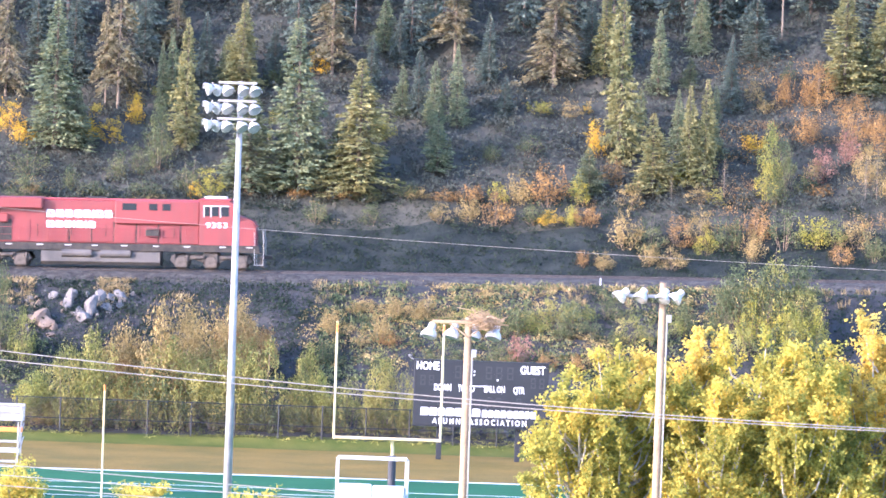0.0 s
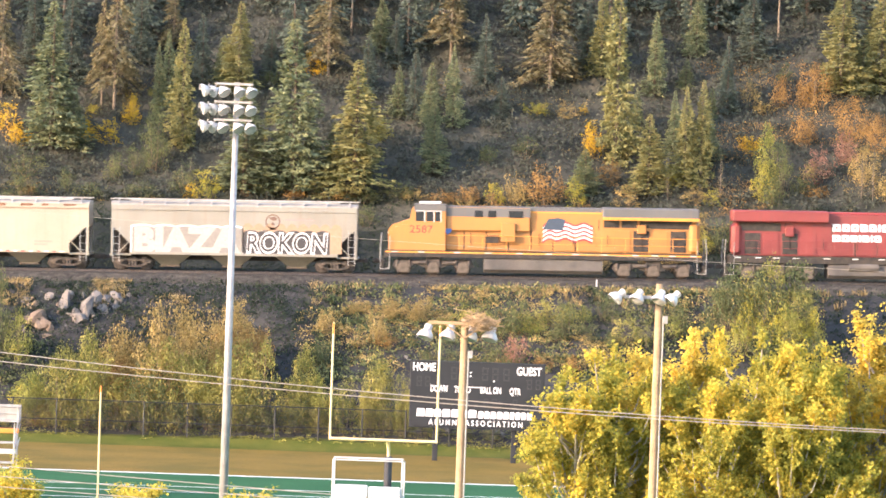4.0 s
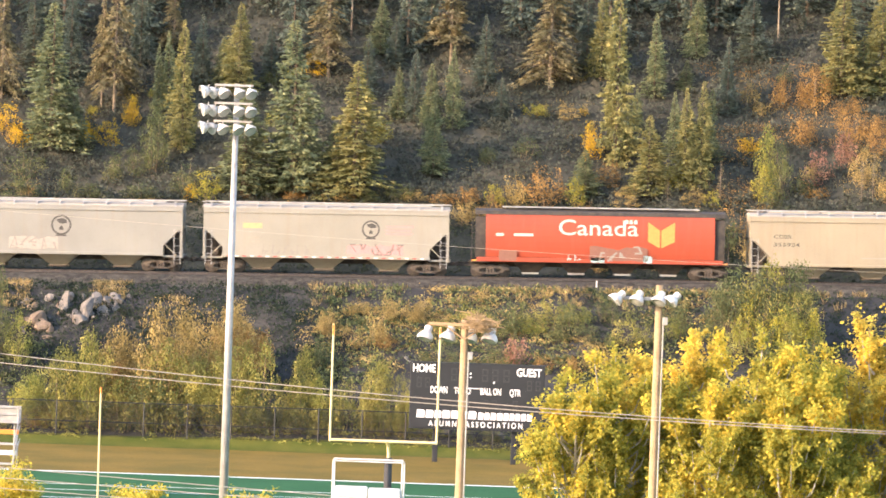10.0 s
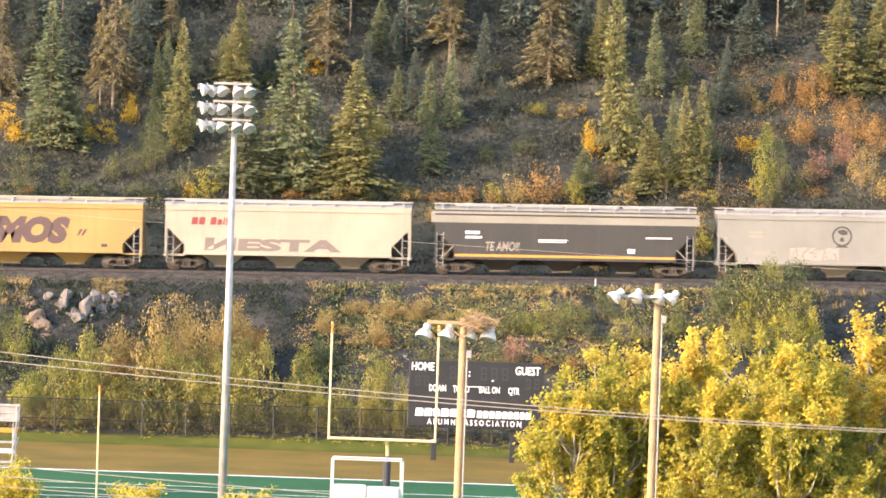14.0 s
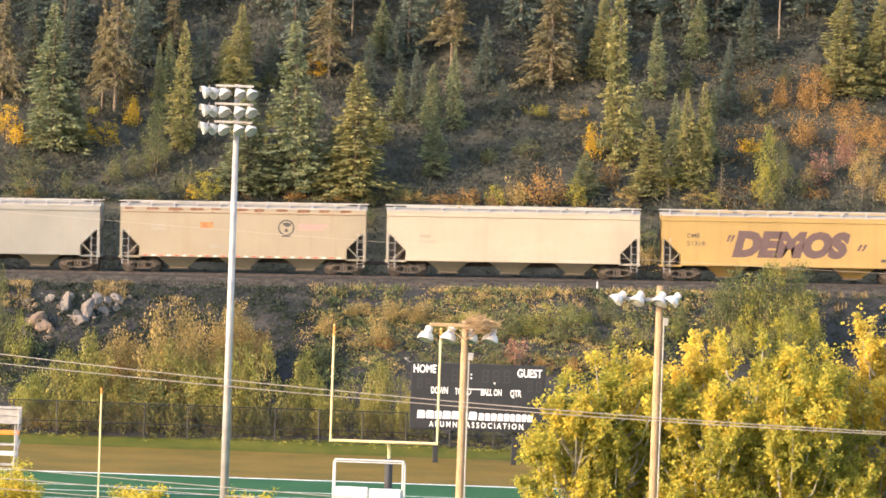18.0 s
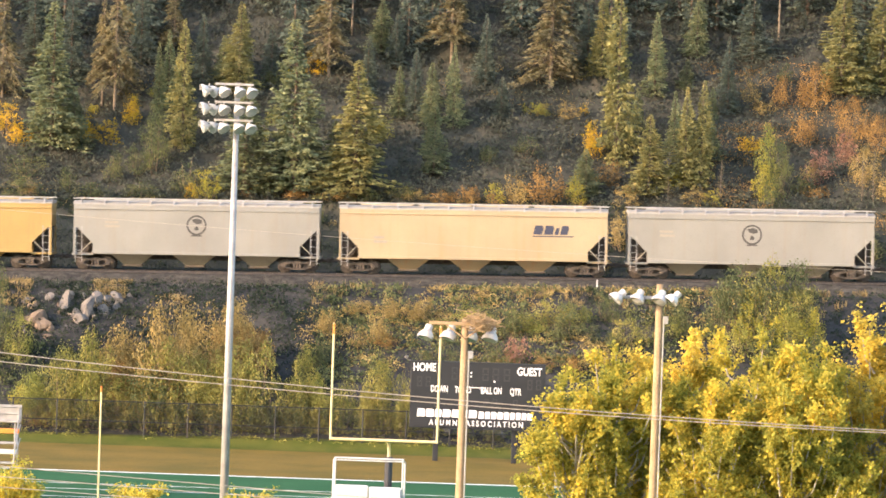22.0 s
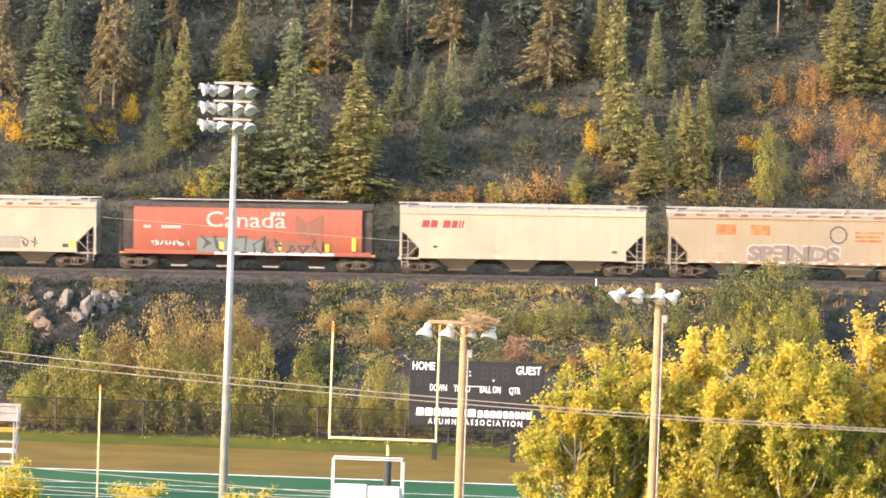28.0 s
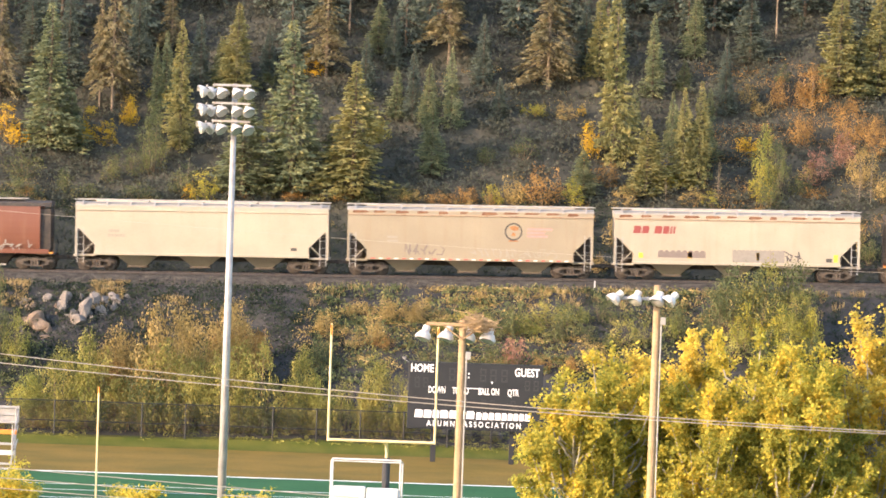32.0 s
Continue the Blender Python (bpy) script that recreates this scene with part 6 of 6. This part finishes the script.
# on the hillside: x, y, height, width
HILL_SHRUBS = {
    "bright": [(-32.5, 293.7, 2.8, 2.6), (-31.4, 292.4, 2.0, 2.2), (-18.3, 287.0, 1.6, 1.2), (10.5, 292.7, 3.2, 1.8), (10.0, 297.5, 0.9, 0.9), (22.0, 293.0, 1.8, 2.4), (7.2, 284.1, 1.4, 2.1), (-26.6, 293.0, 2.2, 2.0), (-24.9, 293.1, 2.1, 2.2), (-23.5, 295.2, 2.5, 1.9), (-10.4, 301.2, 1.9, 2.4)],
    "gold": [(-26.3, 296.5, 0.9, 1.7), (-17.2, 286.8, 2.6, 2.5), (-12.0, 300.9, 1.3, 1.3),
             (-4.9, 294.2, 1.8, 2.0), (3.4, 286.4, 1.8, 2.0), (9.2, 286.4, 2.5, 1.8), (6.4, 296.9, 1.2, 2.5), (22.7, 287.5, 3.3, 1.9), (16.7, 288.8, 2.0, 2.7), (19.1, 286.8, 1.4, 1.6), (8.6, 284.0, 1.7, 1.6), (18.2, 282.0, 2.0, 2.0), (25.7, 282.1, 2.8, 2.8)],
    "green": [(23.9, 287.7, 5.0, 2.2), (23.4, 286.9, 2.6, 2.4), (-21.3, 290.4, 5.3, 2.5), (-27.3, 287.5, 2.2, 1.7), (-30.5, 289.4, 2.0, 3.7), (-13.4, 300.5, 1.6, 2.9), (25.2, 300.8, 1.9, 1.4), (-3.2, 286.4, 1.3, 2.8), (-22.6, 290.4, 2.4, 2.4), (-24.1, 289.4, 2.4, 2.0), (-18.7, 287.7, 2.6, 2.8),
              (2.8, 290.9, 1.6, 2.0), (5.7, 291.8, 1.8, 2.5), (25.7, 288.5, 2.0, 2.0), (-30.2, 285.3, 2.0, 3.2), (-25.5, 286.9, 1.3, 3.6), (-21.8, 286.5, 1.4, 3.2), (-6.0, 286.5, 1.2, 3.6), (-12.9, 287.7, 1.4, 2.4),
              (6.2, 284.5, 1.9, 2.8), (-5.5, 284.2, 1.7, 2.0), (-9.5, 284.3, 1.7, 2.4), (14.1, 281.8, 2.8, 2.8), (19.7, 282.5, 3.0, 2.8), (23.7, 281.9, 3.2, 2.8), (30.0, 281.1, 2.4, 2.4)],
    "lime": [(23.0, 288.2, 5.7, 2.1), (-22.3, 298.2, 0.8, 0.8), (-13.0, 295.0, 1.5, 1.4), (-13.4, 293.2, 1.1, 0.8), (27.3, 282.5, 2.4, 2.0)],
    "orange": [(-29.8, 285.9, 0.9, 1.4), (-14.3, 287.6, 0.8, 1.2), (-10.9, 287.3, 1.0, 2.4), (-7.2, 286.6, 0.9, 2.0), (1.5, 286.0, 1.7, 2.5), (0.5, 285.9, 1.0, 1.6), (7.0, 286.4, 3.3, 4.0), (11.8, 289.4, 2.1, 2.3),
               (24.8, 298.8, 2.7, 2.0), (27.2, 298.5, 4.0, 2.7), (26.6, 299.0, 2.4, 1.9), (28.9, 297.4, 1.3, 1.5), (26.2, 294.5, 3.0, 2.5), (29.8, 294.2, 3.7, 3.3), (31.5, 292.3, 3.5, 2.0), (-0.4, 285.8, 1.0, 2.0),
               (26.6, 288.3, 1.2, 2.8), (3.3, 284.3, 2.8, 2.8), (9.8, 283.8, 2.0, 2.4), (16.2, 282.7, 2.6, 2.4), (21.8, 282.9, 2.6, 2.8), (27.6, 280.8, 1.9, 2.0), (9.4, 279.5, 1.5, 1.2)],
    "tan": [(-8.6, 287.0, 0.9, 2.4), (5.0, 286.4, 2.6, 2.5), (8.7, 296.7, 1.3, 2.1), (26.3, 290.3, 2.1, 2.0), (30.1, 288.7, 3.7, 2.4), (23.5, 298.0, 1.4, 2.5), (22.4, 298.9, 1.9, 1.7), (-2.3, 286.2, 1.0, 2.4),
            (13.0, 286.5, 2.1, 2.4), (31.7, 286.9, 2.4, 2.4), (17.9, 287.1, 1.4, 2.4), (1.3, 284.0, 2.1, 2.4), (-0.6, 283.5, 1.6, 2.0), (12.5, 281.7, 3.2, 2.8), (17.8, 283.2, 2.7, 2.8), (21.3, 280.9, 2.4, 2.4),
            (28.9, 282.6, 2.8, 2.8), (14.1, 280.2, 2.0, 2.0), (15.7, 279.9, 1.8, 2.4), (10.9, 279.4, 1.5, 2.0)],
    "red": [(27.0, 290.2, 3.0, 2.6), (29.0, 291.8, 3.0, 2.3)],
}
for kind, spots in HILL_SHRUBS.items():
    for x, y, h, w in spots:
        COUNT[0] += 1
        shrub(kind, COUNT[0] % 6, x, y, h, w)
plant_shrubs("willow", [(-23.3, 240.6, 5.3, 3.7), (-20.3, 240.6, 7.0, 4.0), (-16.3, 240.6, 6.7, 4.4), (-10.5, 240.6, 6.5, 3.7), (-12.7, 240.6, 5.7, 4.0), (-7.9, 240.6, 5.4, 2.7), (-3.3, 240.6, 5.6, 2.7), (-5.6, 240.6, 3.7, 3.0), (-1.1, 240.6, 2.8, 2.7), (-7.2, 240.6, 2.6, 2.7), (1.4, 256.0, 2.4, 3.6), (6.5, 257.1, 2.4, 3.6), (11.8, 253.3, 2.8, 3.2)])
plant_shrubs("tan", [(-18.1, 241.3, 6.9, 4.1), (-15.3, 245.6, 4.6, 3.8), (-12.6, 250.4, 3.7, 3.2), (-5.2, 258.7, 1.2, 2.2), (2.5, 260.4, 1.1, 1.5)])
plant_shrubs("gold", [(-25.0, 240.6, 2.8, 3.1)])
plant_shrubs("green", [(-18.5, 240.6, 4.6, 4.4), (-27.3, 249.5, 6.2, 3.2), (-15.0, 240.6, 3.7, 4.0), (-9.9, 240.6, 3.5, 3.7), (-21.7, 240.6, 3.1, 3.7), (2.6, 240.6, 2.0, 2.3), (4.3, 255.3, 2.8, 3.6), (8.6, 254.7, 2.8, 3.6), (2.9, 250.5, 2.3, 3.5), (0.0, 251.1, 2.3, 3.5), (-7.8, 250.6, 2.3, 2.8), (10.2, 258.1, 2.0, 2.9), (15.8, 255.1, 2.8, 3.2)])
plant_shrubs("tan", [(-6.9, 254.8, 1.8, 2.5), (-3.0, 257.5, 1.8, 3.3), (-0.8, 257.6, 2.0, 2.9), (-4.3, 253.3, 2.0, 3.2), (9.2, 250.1, 2.3, 3.2)])
plant_shrubs("red", [(5.2, 250.6, 2.7, 3.5)])


plant_shrubs("tan", [(-17.5, 242.5, 7.4, 5.0), (-14.6, 246.0, 6.0, 4.6), (-12.6, 249.6, 4.8, 4.2), (-19.8, 243.0, 6.2, 4.4), (-15.8, 243.5, 7.0, 4.6), (-13.4, 247.6, 5.6, 4.4)])
plant_shrubs("willow", [(-23.0, 240.8, 5.2, 3.6), (-12.4, 240.9, 6.0, 3.6), (-7.9, 240.9, 5.4, 2.8), (-3.2, 240.9, 5.6, 3.0), (-20.6, 241.2, 5.6, 3.6)])
for kind, x, y, h, w in (("green", 18.6, 255.4, 5.4, 4.2), ("green", 17.7, 254.6, 3.8, 2.4), ("willow", 20.5, 255.9, 6.0, 4.4), ("green", 20.2, 254.8, 5.0, 3.2), ("green", 22.5, 255.8, 5.7, 3.6), ("willow", 23.0, 254.9, 4.6, 2.6),
                         ("lime", 21.9, 253.6, 3.5, 2.6), ("gold", 19.4, 253.7, 3.3, 2.2), ("gold", 21.2, 253.4, 3.3, 2.3), ("gold", 22.6, 253.0, 2.8, 2.0), ("gold", 23.8, 253.8, 3.0, 1.8), ("lime", 18.7, 252.4, 2.8, 2.4), ("green", 20.4, 252.2, 2.9, 2.6), ("green", 22.0, 251.8, 2.6, 2.4), ("green", 23.5, 252.2, 2.4, 2.2)):
    COUNT[0] += 1
    shrub(kind, COUNT[0] % 6, x, y, h, w)


def carpet(name, kind, seed, n, xr, yr, size, leaf, keep, label, category, per=16):
    """Low growth strewn over the slope."""
    rs = np.random.default_rng(seed)
    pts = []
    while len(pts) < n:
        x, y = rs.uniform(*xr), rs.uniform(*yr)
        if noise.noise(Vector((x * 0.13 + seed, y * 0.13, seed * 1.7))) > keep:
            pts.append((x, y, ground_z(x, y)))
    c = np.repeat(np.array(pts), per, axis=0)
    m = len(c)
    s = np.repeat(rs.uniform(0.5, 1.4, n), per) * size
    p = c + rs.normal(0, 1, (m, 3)) * s[:, None] * np.array([1, 1, 0.45])
    p[:, 2] = np.maximum(p[:, 2] + s * 0.5, c[:, 2])
    u = unit(rs.normal(0, 1, (m, 3)) + np.array([0, 0, 0.5]))
    v = unit(np.cross(u, rs.normal(0, 1, (m, 3))))
    ln = leaf * rs.uniform(0.6, 1.5, m)
    me = quad_mesh(name, sprays(p, u, v, ln, ln * rs.uniform(0.28, 0.45, m)))
    me.materials.append(LEAF[kind])
    tagged(new(name, me), label, category, kind="stuff")


carpet("undergrowth", "under", 1, 4500, (-35, 35), (286, 316), 0.5, 0.185, -0.9, "dull green undergrowth on the hillside", "undergrowth", 29)
carpet("undergrowth", "tan", 2, 150, (-37, 37), (284, 302), 0.3, 0.08, 0.22, "dry brown undergrowth on the hillside", "undergrowth", 40)
carpet("undergrowth", "orange", 3, 210, (19, 37), (283.4, 303), 0.5, 0.085, 0.06, "orange autumn undergrowth on the hillside", "undergrowth", 55)
# grass behind the track; its darkness is painted shade
carpet("cutting_grass", "cutting", 12, 3600, (-37, 37), (275.4, 287), 0.28, 0.12, -0.9, "green rough grass in the cutting, deep shade put into its colour", "grass", 16)
carpet("bank_weeds", "green", 4, 1800, (-8, 25), (240.5, 263.5), 0.26, 0.16, -0.2, "green weeds on the railway bank", "weeds")
carpet("bank_weeds", "tan", 5, 900, (-9, 24), (250, 264.4), 0.22, 0.12, -0.05, "dry brown weeds on the railway bank", "weeds")
carpet("bank_weeds", "green", 6, 1200, (-40, -8), (240.5, 252), 0.26, 0.16, -0.3, "green weeds on the railway bank", "weeds")
# these two weed covers darken the bank where it lies in shade
carpet("bank_weeds", "cutting", 11, 2200, (-30, -6), (246, 262.5), 0.26, 0.12, -0.9, "low weeds among the scree, the bank's shade put into their colour", "weeds", 16)
carpet("bank_weeds", "cutting", 13, 1300, (8, 32), (244, 263.0), 0.28, 0.12, -0.9, "low weeds on the railway bank, shade put into their colour", "weeds", 16)
carpet("fence_grass", "lime", 7, 600, (-36, 20), (238.9, 241), 0.12, 0.075, -0.4, "rough grass along the fence", "grass", 16)


def blades(name, seed, n, xr, yr, h, keep, label):
    rs = np.random.default_rng(seed)
    pts = []
    while len(pts) < n:
        x, y = rs.uniform(*xr), rs.uniform(*yr)
        if noise.noise(Vector((x * 0.3 + seed, y * 0.3, seed))) > keep:
            pts.append((x, y, ground_z(x, y)))
    c = np.repeat(np.array(pts), 9, axis=0)
    m = len(c)
    p = c + rs.normal(0, 0.08, (m, 3)) * np.array([1, 1, 0])
    u = unit(rs.normal(0, 0.3, (m, 3)) + np.array([0, 0, 1.0]))
    v = unit(np.cross(u, rs.normal(0, 1, (m, 3))))
    ln = h * rs.uniform(0.5, 1.3, m)
    me = quad_mesh(name, sprays(p, u, v, ln, np.full(m, 0.02)))
    me.materials.append(LEAF["straw"])
    tagged(new(name, me), label, "grass", kind="stuff")


blades("dry_grass", 8, 190, (-9, 30), (259, 264.0), 0.5, 0.05, "dry straw-coloured grass along the railway")
blades("dry_grass", 9, 260, (-30, -10), (258, 263.5), 0.38, 0.1, "dry straw-coloured grass above the rocks")


# ---- rocks on the bank ----
def boulder(seed, x, y, r, material, label, tall=1.0):
    rs = np.random.default_rng(seed)
    bm = bmesh.new()
    bmesh.ops.create_icosphere(bm, subdivisions=2, radius=1.0)
    k = rs.uniform(0.7, 1.25, 3) * r
    for _ in range(14):
        nrm = Vector(rs.normal(0, 1, 3)).normalized()
        d = rs.uniform(0.35, 0.7)
        for vtx in bm.verts:
            e = vtx.co.dot(nrm) - d
            if e > 0:
                vtx.co -= nrm * e
    k[2] *= 1.3 * tall
    for vtx in bm.verts:
        vtx.co = Vector((vtx.co.x * k[0], vtx.co.y * k[1], vtx.co.z * k[2] * 0.95)) + Vector(rs.normal(0, 0.02 * r, 3))
    me = bpy.data.meshes.new("boulder")
    bm.to_mesh(me)
    bm.free()
    me.materials.append(material)
    ob = new("boulder", me)
    ob.matrix_basis = pose(x, y, ground_z(x, y) + r * 0.05, *rs.uniform(-16, 16, 2), rs.uniform(0, 360))
    return tagged(ob, label, "boulder", "boulders on the bank")


SLABS = ((-24.4, 258.3, 0.95, 1.5), (-23.0, 257.5, 0.85, 1.7), (-22.3, 258.9, 0.7, 1.0), (-26.1, 256.0, 0.95, 1.1), (-25.4, 255.4, 0.85, 1.2), (-21.2, 259.3, 0.75, 1.1), (-23.3, 256.2, 0.6, 1.0))
rk = np.random.default_rng(77)
for i in range(64):
    big = i < len(SLABS)
    if big:
        x, y, r, tall = SLABS[i]
    else:
        x, y = rk.uniform(-27.2, -20.2), 0
        y = 257.6 + 0.25 * (x + 24) + rk.normal(0, 1.5)
        r, tall = rk.uniform(0.14, 0.46), 1.0
    red = i in (3, 4) or not big and x < -24.6 and i % 3
    boulder(60 + i, x, y, r, M["rock_red"] if red else M["rock"], "rust-stained rock in the shaded outcrop" if red else "pale limestone rock in the shaded outcrop", tall)
for i, (x, y, r) in enumerate(((-4.2, 241.0, 0.5), (-2.8, 241.3, 0.55), (-1.2, 241.0, 0.5), (0.4, 241.2, 0.6), (1.9, 241.0, 0.55), (3.6, 241.2, 0.65), (5.2, 241.0, 0.6), (6.8, 241.4, 0.6), (2.8, 242.6, 0.6), (5.9, 242.6, 0.6))):
    boulder(90 + i, x, y, r, M["rock"], "grey boulder at the foot of the bank")
scree = np.random.default_rng(70)
g = Geo()
for _ in range(1500):
    x, y = scree.uniform(-30, -9), scree.uniform(249, 264)
    s = scree.uniform(0.04, 0.14) * scree.uniform(0.5, 1.0)
    z = ground_z(x, y) + s * 0.2
    o = scree.normal(0, 0.35, (6, 3)) * s
    base = np.array([(-s, 0, 0), (0, -s, 0), (s, 0, 0), (0, s, 0), (0, 0, s), (0, 0, -s)]) + o + np.array([x, y, z])
    g.add(base, [(0, 1, 4), (1, 2, 4), (2, 3, 4), (3, 0, 4), (1, 0, 5), (2, 1, 5), (3, 2, 5), (0, 3, 5)])
tagged(part("scree", g, M["scree"]), "grey broken scree on the bank", "scree", kind="stuff")


# ---- poplars in the foreground ----
def poplar_crown(seed, r, h, limbs, twigs, per, leaf, low=0.3):
    """Leaves clustered along the twigs of spreading limbs; returns quads and the limbs' lines."""
    rs = np.random.default_rng(seed)
    quads, lines = [], []
    ph = rs.uniform(0, 6.28, 3)
    for i in range(limbs):
        a = 2.39996 * i + rs.uniform(-0.3, 0.3)
        q = rs.uniform(0.02, 1.0) ** 0.5 * (1 + 0.12 * math.sin(3 * a + ph[0]))
        top = 1 - 0.22 * q ** 3 + 0.05 * math.sin(2 * a + ph[1]) - 0.03
        zt = h * (low + (top - low) * rs.uniform(0.0, 1.0) ** 0.4)
        tip = np.array([math.cos(a) * q * (r - 0.3), math.sin(a) * q * (r - 0.3), zt])
        root = np.array([0.0, 0.0, max(0.14 * h, zt - rs.uniform(0.12, 0.3) * h)])
        mid = (root + tip) / 2 + np.array([tip[0] * 0.12, tip[1] * 0.12, -0.03 * h])
        lines.append((root, mid, tip))
        for _ in range(twigs):
            s = rs.uniform(0.25, 1.0) ** 0.6
            p0 = (1 - s) ** 2 * root + 2 * s * (1 - s) * mid + s ** 2 * tip
            d = unit((unit((tip - root)[None])[0] * 0.5 + rs.normal(0, 0.7, 3) + np.array([0, 0, 0.35]))[None])[0]
            n = int(per * rs.uniform(0.5, 1.4))
            k = rs.uniform(0.1, 1.0, n)
            p = p0 + d * (k * rs.uniform(0.35, 0.75))[:, None] + rs.normal(0, 0.085, (n, 3))
            nrm = unit(rs.normal(0, 0.8, (n, 3)) + d * 0.3 + np.array([-0.25, -0.4, 0.5]))
            u = unit(np.cross(nrm, rs.normal(0, 1, (n, 3))))
            v = np.cross(nrm, u)
            ln = leaf * rs.uniform(0.65, 1.35, n)
            quads.append(sprays(p, u, v, ln, ln * rs.uniform(0.34, 0.5, n)))
    return np.concatenate(quads), lines


def poplar(seed, x, y, r, h, label, limbs, twigs, per, leaf=0.092, low=0.3):
    q, lines = poplar_crown(seed, r, h, limbs, twigs, per, leaf, low)
    t = thing("poplar_tree", label, "tree", pose(x, y, 0), group="foreground poplars")
    g = Geo()
    g.tube((0, 0, -0.5), (0.1, 0, h * 0.35), 0.2, 0.13, 10, False).tube((0.1, 0, h * 0.35), (0, 0.1, h * 0.8), 0.13, 0.03, 8, False)
    part("trunk", g, M["palebark"], t)
    g = Geo()
    for a, b, c in lines:
        g.tube(a, b, 0.05, 0.034, 5, False).tube(b, c, 0.034, 0.01, 5, False)
    part("branchwork", g, M["palebark"], t)
    me = quad_mesh("crown", q)
    me.materials.append(LEAF["golden" if "golden" in label else "gold"])
    c = new("crown", me)
    c.parent = t
    return t


rows = ((201, 6.1, 136.5, 2.6, 12.4), (202, 8.3, 138, 2.8, 12.45), (203, 10.5, 136.4, 2.8, 12.4), (204, 12.7, 135.6, 2.8, 12.2), (205, 15.0, 138, 2.6, 13.2), (206, 4.7, 135.4, 2.0, 11.9), (207, 9.2, 135.2, 2.6, 11.4), (208, 12.0, 135, 2.6, 11.5), (209, 17.2, 137, 2.5, 13.3))
for seed, x, y, r, top in rows:
    tone = "golden" if seed in (202, 205, 209) else "yellow-green"
    poplar(seed, x, y, r, top, tone + " autumn poplar in front of the field", int(5 * r * r) + 30, 15, 44, 0.108)
for i, (x, top, r) in enumerate(((-13.5, 7.7, 1.4), (-9.6, 7.3, 1.2), (-5.95, 7.3, 1.2), (1.9, 6.8, 0.8))):
    poplar(210 + i, x, 128, r, top, "small yellow-green poplar in front of the field", 36, 12, 42, 0.088, 0.7)


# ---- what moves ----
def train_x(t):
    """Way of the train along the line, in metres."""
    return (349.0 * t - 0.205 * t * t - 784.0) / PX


def motions():
    tilt = math.degrees(math.atan(0.0178))
    for car, mid in zip(CARS, MID):
        rows = []
        for k in range(17):
            t = k * 2.0
            x = train_x(t) + mid
            rows.append((t, pose(x, 270, shelf(x), 0, -tilt, 0)))
        walk(car, rows)


motions()
